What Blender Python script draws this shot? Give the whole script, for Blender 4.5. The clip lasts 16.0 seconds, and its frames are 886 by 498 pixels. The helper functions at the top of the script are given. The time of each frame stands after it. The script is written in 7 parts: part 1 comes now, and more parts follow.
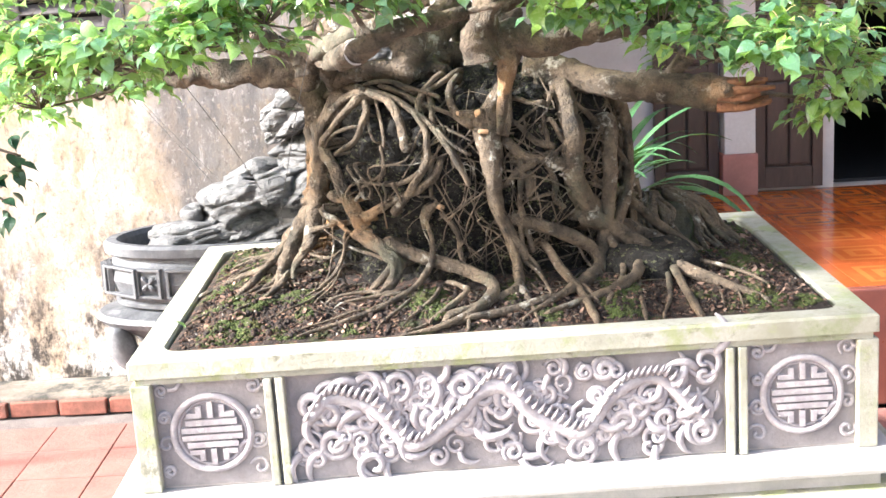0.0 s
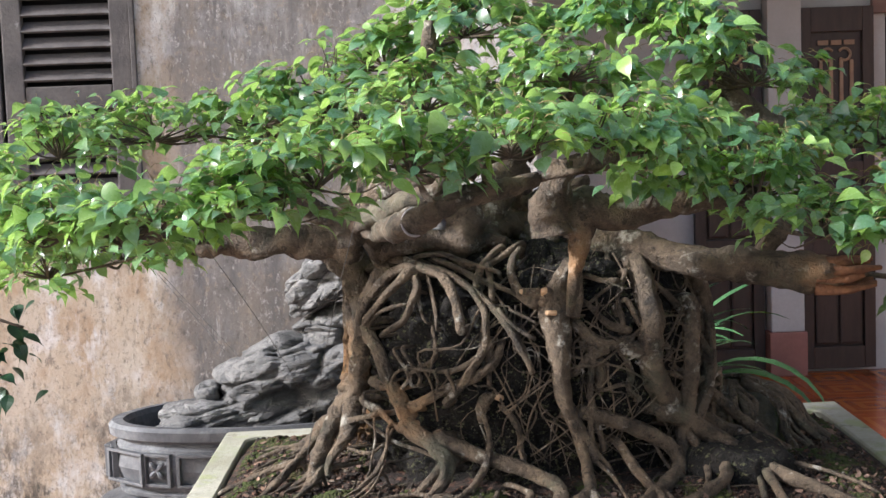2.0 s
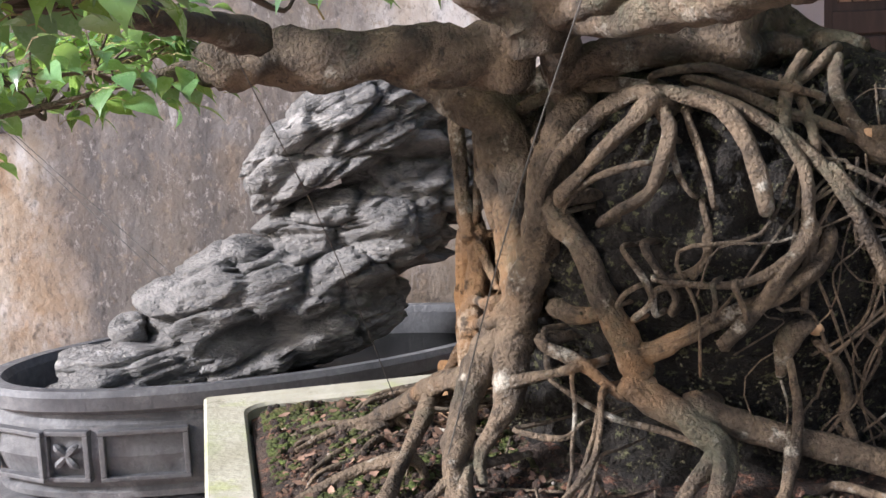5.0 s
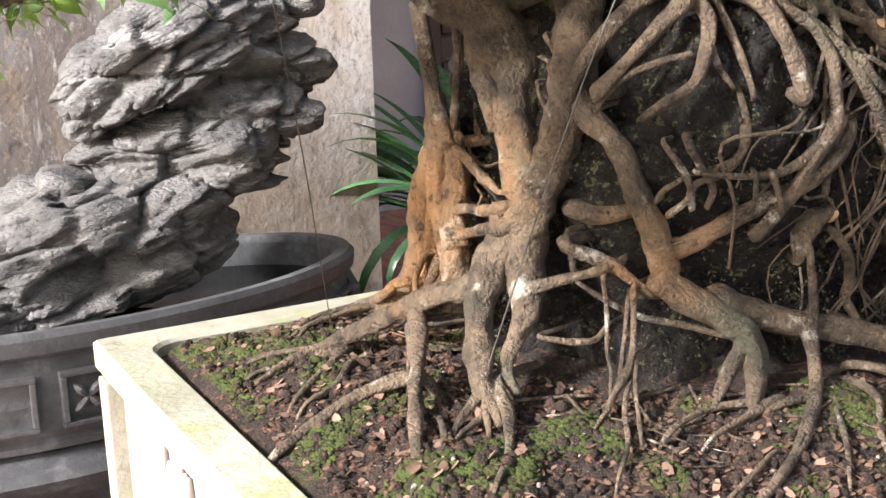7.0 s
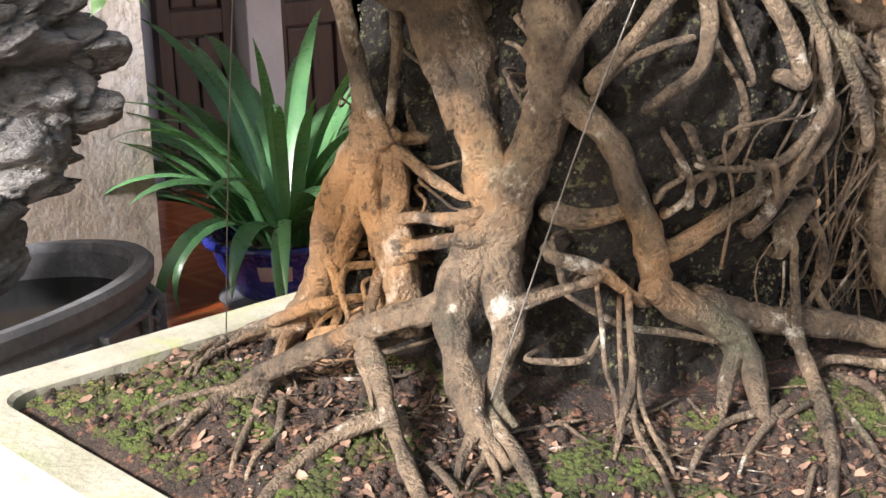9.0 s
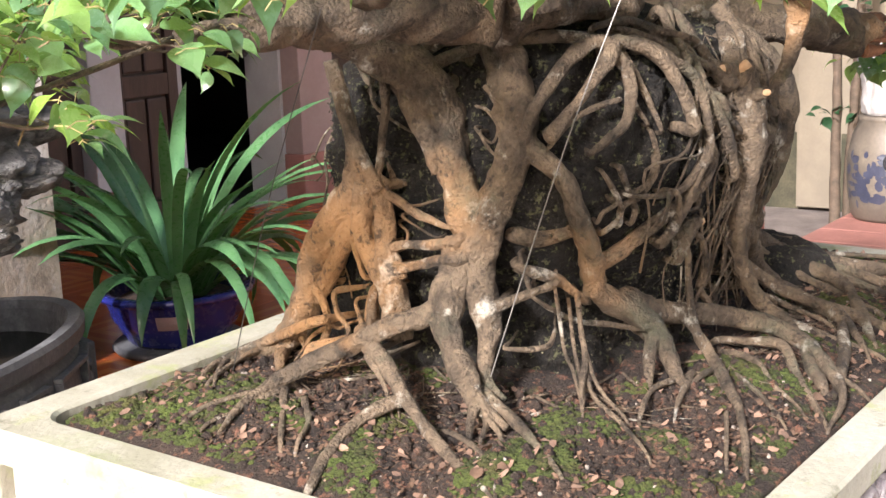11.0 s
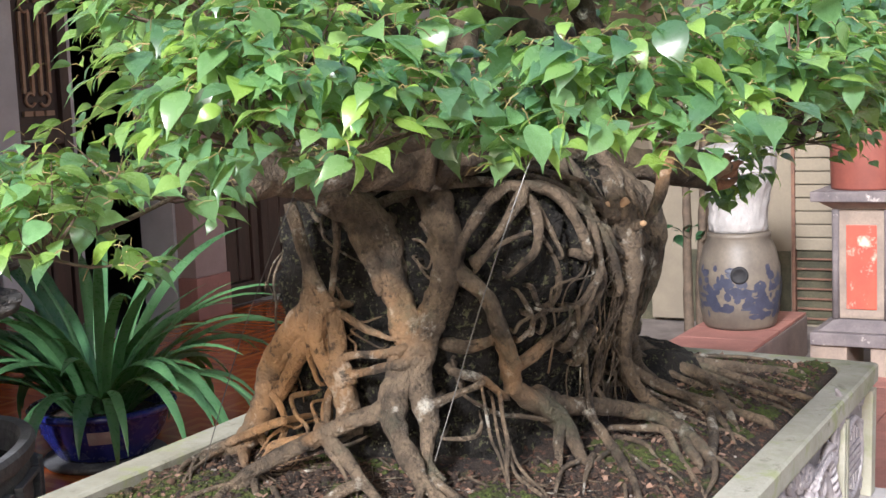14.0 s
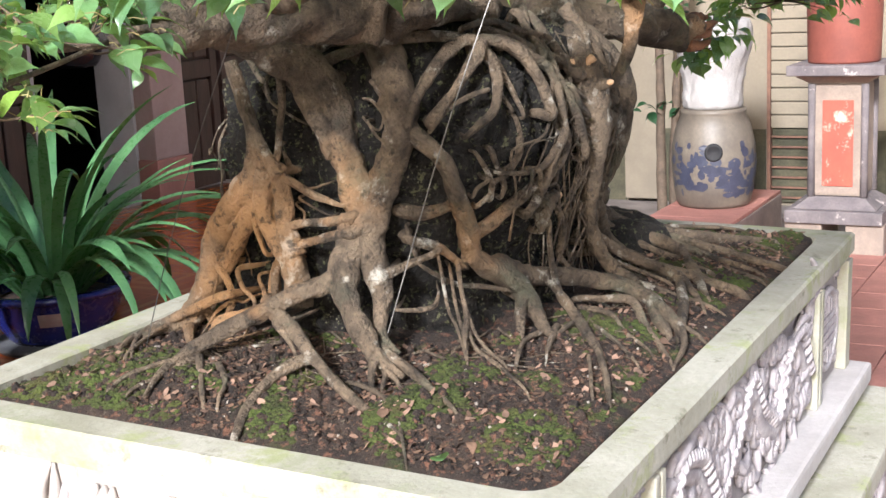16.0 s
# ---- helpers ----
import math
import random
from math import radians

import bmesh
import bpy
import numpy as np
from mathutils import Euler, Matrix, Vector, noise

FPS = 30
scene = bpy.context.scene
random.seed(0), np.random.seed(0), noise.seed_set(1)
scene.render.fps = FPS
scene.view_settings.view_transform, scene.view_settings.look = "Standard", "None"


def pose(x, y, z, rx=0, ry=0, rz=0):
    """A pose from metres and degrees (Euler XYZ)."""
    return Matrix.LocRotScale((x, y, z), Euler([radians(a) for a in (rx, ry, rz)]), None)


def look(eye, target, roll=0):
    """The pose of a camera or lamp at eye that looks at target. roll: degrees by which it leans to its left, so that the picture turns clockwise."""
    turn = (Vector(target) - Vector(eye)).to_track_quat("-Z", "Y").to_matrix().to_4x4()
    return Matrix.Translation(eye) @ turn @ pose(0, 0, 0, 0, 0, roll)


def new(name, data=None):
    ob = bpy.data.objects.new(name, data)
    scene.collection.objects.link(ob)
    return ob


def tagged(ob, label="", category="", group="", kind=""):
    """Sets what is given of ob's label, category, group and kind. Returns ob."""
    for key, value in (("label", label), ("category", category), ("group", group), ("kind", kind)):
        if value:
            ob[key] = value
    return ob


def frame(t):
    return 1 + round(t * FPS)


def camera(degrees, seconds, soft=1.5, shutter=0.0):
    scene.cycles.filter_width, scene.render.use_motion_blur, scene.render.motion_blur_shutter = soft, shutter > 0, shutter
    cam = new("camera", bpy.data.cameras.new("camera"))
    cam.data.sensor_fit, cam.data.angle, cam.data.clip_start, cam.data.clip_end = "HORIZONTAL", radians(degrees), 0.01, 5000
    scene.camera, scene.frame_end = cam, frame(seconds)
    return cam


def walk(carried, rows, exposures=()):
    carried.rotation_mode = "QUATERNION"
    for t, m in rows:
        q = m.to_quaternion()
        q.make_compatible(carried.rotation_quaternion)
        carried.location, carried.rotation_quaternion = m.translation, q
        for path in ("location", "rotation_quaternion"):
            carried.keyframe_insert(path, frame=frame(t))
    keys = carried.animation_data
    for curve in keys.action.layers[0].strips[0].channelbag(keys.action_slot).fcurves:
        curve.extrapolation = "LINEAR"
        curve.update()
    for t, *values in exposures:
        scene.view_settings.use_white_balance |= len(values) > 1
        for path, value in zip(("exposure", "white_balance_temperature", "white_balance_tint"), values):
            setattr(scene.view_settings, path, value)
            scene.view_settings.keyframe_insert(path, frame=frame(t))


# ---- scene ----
cam = camera(37.5, 16.0)

EXPOSURES = [(0, 2.45, 6200, 11), (0.5, 1.42, 6100, 12), (1.5, 0.98, 6050, 13), (2.5, 1.34, 6050, 13), (3.5, 1.42, 6050, 14), (5, 1.2, 6100, 17), (7.5, 1.65, 6450, 15), (11, 1.52, 6500, 17),
             (12.5, 1.18, 6300, 15), (13.5, 0.85, 6150, 14), (14.5, 0.91, 6050, 14), (16, 1.18, 6050, 13)]
PATH = [
    (0, (0.777, -3.439, 1.868), (0.779, -1.484, 1.446), -3.0),
    (0.5, (0.700, -3.438, 1.912), (0.725, -1.457, 1.638), -2.2),
    (1, (0.727, -3.430, 1.900), (0.732, -1.439, 1.708), -2.1),
    (1.5, (0.711, -3.384, 1.938), (0.716, -1.391, 1.763), -2.2),
    (2, (0.630, -2.980, 1.858), (0.642, -0.986, 1.684), -2.1),
    (2.5, (0.473, -2.208, 1.762), (0.574, -0.218, 1.594), -2.2),
    (3, (0.36, -1.858, 1.713), (0.506, 0.131, 1.56), -2.1),
    (3.5, (0.213, -1.744, 1.682), (0.384, 0.243, 1.532), -1.8),
    (4, (0.092, -1.645, 1.654), (0.283, 0.335, 1.445), -2.2),
    (4.5, (0.026, -1.516, 1.629), (0.234, 0.453, 1.35), -2.6),
    (5, (-0.038, -1.353, 1.612), (0.305, 0.591, 1.289), -2.5),
    (5.2, (-0.069, -1.301, 1.611), (0.346, 0.625, 1.266), -2.5),
    (7.3, (-0.612, -0.969, 1.561), (0.392, 0.707, 1.136), -1.7),
    (7.5, (-0.622, -0.878, 1.562), (0.46, 0.753, 1.152), -1.6),
    (8, (-0.647, -0.727, 1.55), (0.556, 0.816, 1.136), -1.6),
    (8.2, (-0.665, -0.688, 1.548), (0.567, 0.827, 1.117), -1.6),
    (10.3, (-1.136, -0.594, 1.654), (0.377, 0.622, 1.174), -1.9),
    (10.5, (-1.217, -0.617, 1.622), (0.339, 0.565, 1.195), -2.2),
    (11, (-1.357, -0.674, 1.637), (0.229, 0.473, 1.228), -2.2),
    (11.5, (-1.507, -0.698, 1.659), (0.106, 0.419, 1.272), -2.1),
    (12, (-1.669, -0.717, 1.678), (-0.005, 0.332, 1.315), -2.1),
    (12.5, (-1.76, -0.746, 1.716), (-0.064, 0.266, 1.397), -2.3),
    (13, (-1.794, -0.765, 1.742), (-0.078, 0.231, 1.487), -2.4),
    (13.5, (-1.808, -0.776, 1.742), (-0.08, 0.207, 1.516), -2.4),
    (14, (-1.826, -0.791, 1.719), (-0.094, 0.179, 1.479), -2.4),
    (14.5, (-1.835, -0.784, 1.688), (-0.102, 0.169, 1.387), -2.4),
    (15, (-1.829, -0.776, 1.669), (-0.1, 0.162, 1.31), -2.4),
    (15.2, (-1.789, -0.801, 1.663), (-0.069, 0.148, 1.291), -2.5),
    (15.5, (-1.797, -0.779, 1.657), (-0.068, 0.15, 1.271), -2.4),
    (16, (-1.673, -0.752, 1.643), (0.048, 0.179, 1.234), -2.8),
]
walk(cam, [(t, look(eye, target, roll)) for t, eye, target, roll in PATH], EXPOSURES)

# ---- world and light ----
world = bpy.data.worlds.new("sky")
scene.world = world
world.use_nodes = True
wn = world.node_tree.nodes
sky = wn.new("ShaderNodeTexSky")
sky.sky_type = "NISHITA"
sky.sun_disc = False
sky.sun_elevation = radians(30)
sky.sun_rotation = radians(255)
sky.dust_density = 4.0
world.node_tree.links.new(sky.outputs[0], wn["Background"].inputs[0])
wn["Background"].inputs[1].default_value = 0.112
sun = new("sun", bpy.data.lights.new("sun", "SUN"))
sun.data.energy, sun.data.angle, sun.data.color = 3.8, radians(8), (1.0, 0.985, 0.96)
sun.matrix_basis = look((-8.4, -0.9, 5.3), (0.5, 0.5, 0.8))


# ---- materials ----
def mat(name, base, dark=None, rough=0.7, scale=8.0, fine=90.0, bump=0.25, metal=0.0, spots=None, spot_scale=3.0, spot_at=0.58, vary=0.0, stretch=(1, 1, 1), spec=0.5, detail=6.0, dist=0.01):
    """A surface with large stains, fine grain and relief. spots: a second colour that lies in patches."""
    m = bpy.data.materials.new(name)
    m.use_nodes = True
    nt = m.node_tree
    n, l = nt.nodes, nt.links
    b = n["Principled BSDF"]
    b.inputs["Roughness"].default_value, b.inputs["Metallic"].default_value = rough, metal
    b.inputs["Specular IOR Level"].default_value = spec
    tc = n.new("ShaderNodeTexCoord")
    mp = n.new("ShaderNodeMapping")
    mp.inputs["Scale"].default_value = stretch
    l.new(tc.outputs["Object"], mp.inputs["Vector"])

    def noise_node(s, d=6.0, r=0.6):
        t = n.new("ShaderNodeTexNoise")
        t.inputs["Scale"].default_value, t.inputs["Detail"].default_value, t.inputs["Roughness"].default_value = s, d, r
        l.new(mp.outputs[0], t.inputs["Vector"])
        return t

    def mix(f, a, c, kind="MIX"):
        x = n.new("ShaderNodeMix")
        x.data_type, x.blend_type = "RGBA", kind
        for k, v in ((0, f), (6, a), (7, c)):
            if hasattr(v, "links"):
                l.new(v, x.inputs[k])
            elif k == 0:
                x.inputs[k].default_value = v
            else:
                x.inputs[k].default_value = (*v, 1)
        return x.outputs[2]

    def ramp(v, lo, hi):
        r = n.new("ShaderNodeMapRange")
        r.inputs[1].default_value, r.inputs[2].default_value = lo, hi
        l.new(v, r.inputs[0])
        return r.outputs[0]

    big, small = noise_node(scale, detail), noise_node(fine, 4.0)
    dark = dark or tuple(v * 0.6 for v in base)
    col = mix(ramp(big.outputs[0], 0.35, 0.68), base, dark)
    col = mix(ramp(small.outputs[0], 0.3, 0.75), col, mix(0.45, col, dark))
    if spots:
        sp = noise_node(spot_scale, 8.0, 0.68)
        col = mix(ramp(sp.outputs[0], spot_at, spot_at + 0.09), col, spots)
    if vary:
        oi, gi = n.new("ShaderNodeObjectInfo"), n.new("ShaderNodeNewGeometry")
        add = n.new("ShaderNodeMath")
        l.new(oi.outputs["Random"], add.inputs[0]), l.new(gi.outputs["Random Per Island"], add.inputs[1])
        hs = n.new("ShaderNodeHueSaturation")
        mr = n.new("ShaderNodeMapRange")
        mr.inputs[2].default_value = 2.0
        mr.inputs[3].default_value, mr.inputs[4].default_value = 1 - vary, 1 + vary
        l.new(add.outputs[0], mr.inputs[0]), l.new(mr.outputs[0], hs.inputs["Value"]), l.new(col, hs.inputs["Color"])
        col = hs.outputs[0]
    l.new(col, b.inputs["Base Color"])
    bm1 = n.new("ShaderNodeBump")
    bm1.inputs["Strength"].default_value, bm1.inputs["Distance"].default_value = bump, dist
    addh = n.new("ShaderNodeMath")
    l.new(big.outputs[0], addh.inputs[0]), l.new(small.outputs[0], addh.inputs[1])
    l.new(addh.outputs[0], bm1.inputs["Height"])
    l.new(bm1.outputs[0], b.inputs["Normal"])
    rr = n.new("ShaderNodeMapRange")
    rr.inputs[3].default_value, rr.inputs[4].default_value = max(0.05, rough - 0.1), min(1, rough + 0.12)
    l.new(small.outputs[0], rr.inputs[0]), l.new(rr.outputs[0], b.inputs["Roughness"])
    return m


M_rim = mat("weathered_cement", (0.46, 0.45, 0.385), (0.29, 0.285, 0.215), 0.85, 5, 70, 0.3, spots=(0.32, 0.345, 0.19), spot_scale=7, spot_at=0.55)
M_panel = mat("whitewashed_cement", (0.46, 0.43, 0.40), (0.30, 0.27, 0.25), 0.85, 7, 80, 0.25)
M_relief = mat("grey_relief", (0.48, 0.45, 0.46), (0.26, 0.235, 0.245), 0.85, 16, 90, 0.3)
M_soil = mat("soil", (0.062, 0.039, 0.027), (0.014, 0.010, 0.008), 0.95, 16, 160, 0.9, spots=(0.05, 0.065, 0.014), spot_scale=6, spot_at=0.57, dist=0.02)
# mossy rock, pushed near black to carry the shade between roots
M_core = mat("mossy_core_shade", (0.030, 0.024, 0.018), (0.005, 0.0045, 0.004), 0.95, 30, 140, 1.0, spots=(0.17, 0.155, 0.12), spot_scale=60, spot_at=0.64, dist=0.03)
M_bark = mat("bark", (0.245, 0.180, 0.118), (0.036, 0.027, 0.019), 0.72, 15, 150, 1.0, spots=(0.47, 0.44, 0.37), spot_scale=13, spot_at=0.58, dist=0.014)
M_fleck = mat("moss_fleck", (0.20, 0.185, 0.115), (0.07, 0.065, 0.04), 0.95, 20, 90, 0.5, vary=0.7)
M_bare = mat("bare_wood", (0.36, 0.16, 0.07), (0.13, 0.055, 0.03), 0.8, 20, 120, 0.8)
M_cut = mat("fresh_cut", (0.56, 0.38, 0.22), (0.42, 0.25, 0.13), 0.7, 30, 120, 0.2)
M_wood = mat("dark_wood", (0.07, 0.042, 0.034), (0.035, 0.022, 0.018), 0.45, 6, 60, 0.2, stretch=(4, 4, 0.6))
M_shutter = mat("grey_wood", (0.13, 0.115, 0.105), (0.06, 0.052, 0.05), 0.7, 6, 60, 0.3, stretch=(1, 1, 1), spots=(0.35, 0.33, 0.32), spot_scale=8, spot_at=0.64)
M_white = mat("white_paint", (0.60, 0.595, 0.59), (0.45, 0.44, 0.435), 0.8, 3, 60, 0.1)
M_pink = mat("pink_base", (0.42, 0.19, 0.16), (0.25, 0.12, 0.1), 0.6, 5, 60, 0.15)
M_brick = mat("red_paving", (0.35, 0.155, 0.125), (0.22, 0.10, 0.08), 0.7, 6, 60, 0.3, vary=0.25)
M_stone = mat("dark_cement", (0.155, 0.16, 0.165), (0.05, 0.052, 0.058), 0.6, 7, 80, 0.3, spots=(0.15, 0.15, 0.155), spot_scale=6, spot_at=0.6)
M_rock = mat("grey_rock", (0.225, 0.22, 0.21), (0.070, 0.070, 0.069), 0.8, 9, 70, 0.8, spots=(0.30, 0.295, 0.285), spot_scale=6, spot_at=0.56, dist=0.02, stretch=(1, 1, 2.2))
M_blue = mat("blue_glaze", (0.02, 0.028, 0.20), (0.012, 0.016, 0.11), 0.25, 6, 40, 0.05)
M_leaf = mat("leaf", (0.195, 0.385, 0.205), (0.070, 0.19, 0.10), 0.26, 5, 60, 0.05, vary=0.55, spec=0.9)
M_blade = mat("blade", (0.125, 0.285, 0.12), (0.042, 0.12, 0.052), 0.28, 5, 60, 0.1, vary=0.4)
# near-black colour that paints the darkness of unlit openings
M_black = mat("shade_black", (0.012, 0.012, 0.014), (0.006, 0.006, 0.008), 0.7, 3, 30, 0.05)
M_cream = mat("cream_wall", (0.235, 0.20, 0.145), (0.16, 0.135, 0.10), 0.85, 2, 50, 0.2)
M_terra = mat("terracotta", (0.25, 0.075, 0.052), (0.17, 0.05, 0.038), 0.6, 6, 60, 0.15)
M_porcelain = mat("pale_glaze", (0.165, 0.14, 0.108), (0.085, 0.072, 0.06), 0.5, 5, 50, 0.08)
M_cobalt = mat("blue_brush", (0.05, 0.055, 0.085), (0.03, 0.034, 0.055), 0.35, 14, 60, 0.05)
M_bag = mat("white_sack", (0.38, 0.365, 0.355), (0.29, 0.28, 0.27), 0.6, 12, 60, 0.5)
# darker grey that paints the shade behind the carved relief
M_field = mat("carving_ground_shade", (0.34, 0.31, 0.31), (0.20, 0.18, 0.18), 0.9, 9, 80, 0.3)
M_mortar = mat("mortar", (0.22, 0.19, 0.17), (0.12, 0.10, 0.09), 0.9, 6, 60, 0.3)
M_footing = mat("footing", (0.30, 0.25, 0.20), (0.08, 0.07, 0.055), 0.9, 4, 60, 0.4, spots=(0.05, 0.05, 0.04), spot_scale=5, spot_at=0.5)
M_brickend = mat("brick_end", (0.36, 0.13, 0.09), (0.16, 0.07, 0.05), 0.85, 12, 80, 0.4, vary=0.3)
M_redtile = mat("red_edge", (0.24, 0.075, 0.05), (0.16, 0.05, 0.04), 0.3, 5, 50, 0.08)
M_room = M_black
M_pinkwood = mat("lintel_wood", (0.30, 0.19, 0.16), (0.2, 0.12, 0.1), 0.6, 6, 60, 0.15)
M_pinkwall = mat("pinkish_plaster", (0.40, 0.31, 0.29), (0.30, 0.22, 0.21), 0.8, 3, 50, 0.15)
M_fret = mat("fret_wood", (0.42, 0.28, 0.18), (0.26, 0.16, 0.10), 0.5, 12, 70, 0.15)
M_gloss = mat("black_gloss", (0.02, 0.02, 0.025), (0.012, 0.012, 0.015), 0.12, 6, 50, 0.02)
M_mould = mat("mouldy_plaster", (0.085, 0.075, 0.045), (0.022, 0.024, 0.014), 0.9, 5, 60, 0.3, spots=(0.26, 0.21, 0.14), spot_scale=5, spot_at=0.63)
M_rust = mat("rusty_iron", (0.20, 0.10, 0.06), (0.10, 0.05, 0.035), 0.75, 14, 90, 0.3)
M_stepside = mat("step_side", (0.20, 0.15, 0.13), (0.11, 0.085, 0.075), 0.8, 5, 60, 0.25)
M_pedpale = mat("pedestal_cream", (0.31, 0.25, 0.20), (0.17, 0.135, 0.115), 0.85, 5, 70, 0.25, spots=(0.25, 0.22, 0.23), spot_scale=5, spot_at=0.6)
M_peddark = mat("pedestal_grey", (0.19, 0.165, 0.165), (0.085, 0.075, 0.08), 0.85, 6, 70, 0.3, spots=(0.55, 0.5, 0.47), spot_scale=9, spot_at=0.6)
M_plaque = mat("red_plaque", (0.44, 0.085, 0.05), (0.30, 0.06, 0.04), 0.5, 6, 60, 0.1, spots=(0.62, 0.42, 0.33), spot_scale=7, spot_at=0.57)
M_greenplastic = mat("green_plastic", (0.02, 0.10, 0.09), (0.015, 0.06, 0.06), 0.4, 5, 40, 0.05)
M_slab = mat("grey_slab", (0.52, 0.50, 0.49), (0.36, 0.34, 0.33), 0.85, 5, 70, 0.25, spots=(0.40, 0.42, 0.25), spot_scale=3, spot_at=0.6)
M_paper = mat("worn_label", (0.42, 0.36, 0.36), (0.28, 0.22, 0.22), 0.6, 22, 90, 0.1, spots=(0.40, 0.16, 0.14), spot_scale=28, spot_at=0.58)
M_moss = mat("moss", (0.062, 0.090, 0.013), (0.032, 0.034, 0.009), 0.95, 18, 220, 0.9, vary=0.5)
M_litter = mat("leaf_litter", (0.185, 0.112, 0.072), (0.085, 0.048, 0.030), 0.85, 20, 90, 0.3, vary=0.6)
M_pebble = mat("pebble", (0.45, 0.40, 0.34), (0.25, 0.21, 0.18), 0.8, 20, 90, 0.3, vary=0.4)
M_wire = mat("dull_wire", (0.16, 0.15, 0.14), (0.08, 0.08, 0.075), 0.45, 30, 90, 0.1, metal=0.6)
M_water = mat("dark_water", (0.006, 0.009, 0.006), (0.004, 0.005, 0.004), 0.08, 3, 30, 0.02, spec=0.2)
M_twig = mat("twig", (0.125, 0.09, 0.062), (0.055, 0.04, 0.028), 0.8, 20, 120, 0.3)
M_mossrock = mat("mossy_rock", (0.095, 0.088, 0.058), (0.028, 0.027, 0.02), 0.95, 22, 120, 0.9, spots=(0.075, 0.095, 0.03), spot_scale=9, spot_at=0.54, dist=0.02)
M_scrap = mat("pale_scrap", (0.28, 0.18, 0.13), (0.16, 0.095, 0.065), 0.85, 20, 90, 0.3, vary=0.6)
M_banner = mat("red_paper", (0.42, 0.045, 0.03), (0.30, 0.03, 0.022), 0.6, 6, 60, 0.1)
M_petiole = mat("petiole", (0.30, 0.27, 0.10), (0.17, 0.11, 0.05), 0.6, 12, 60, 0.1, vary=0.5)
M_darkleaf = mat("dark_leaf", (0.022, 0.07, 0.028), (0.012, 0.04, 0.018), 0.35, 6, 60, 0.1, vary=0.35)


def leafy(m, glow, amount):
    """Let light through thin leaves."""
    nt = m.node_tree
    b = nt.nodes["Principled BSDF"]
    tr, mx = nt.nodes.new("ShaderNodeBsdfTranslucent"), nt.nodes.new("ShaderNodeMixShader")
    tr.inputs[0].default_value = (*glow, 1)
    mx.inputs[0].default_value = amount
    nt.links.new(b.outputs[0], mx.inputs[1]), nt.links.new(tr.outputs[0], mx.inputs[2])
    nt.links.new(mx.outputs[0], nt.nodes["Material Output"].inputs[0])


def add_yellow(m, yellow, lo, hi):
    """Some leaves are young and yellowish: by island and object."""
    nt = m.node_tree
    b = nt.nodes["Principled BSDF"]
    src = b.inputs["Base Color"].links[0].from_socket
    gi, mr, mx = nt.nodes.new("ShaderNodeNewGeometry"), nt.nodes.new("ShaderNodeMapRange"), nt.nodes.new("ShaderNodeMix")
    mr.inputs[1].default_value, mr.inputs[2].default_value = lo, hi
    mx.data_type = "RGBA"
    nt.links.new(gi.outputs["Random Per Island"], mr.inputs[0]), nt.links.new(mr.outputs[0], mx.inputs[0])
    nt.links.new(src, mx.inputs[6])
    mx.inputs[7].default_value = (*yellow, 1)
    nt.links.new(mx.outputs[2], b.inputs["Base Color"])


add_yellow(M_leaf, (0.30, 0.46, 0.06), 0.45, 1.15)
leafy(M_leaf, (0.42, 0.66, 0.15), 0.34)
leafy(M_blade, (0.10, 0.25, 0.03), 0.2)
leafy(M_darkleaf, (0.05, 0.15, 0.03), 0.15)


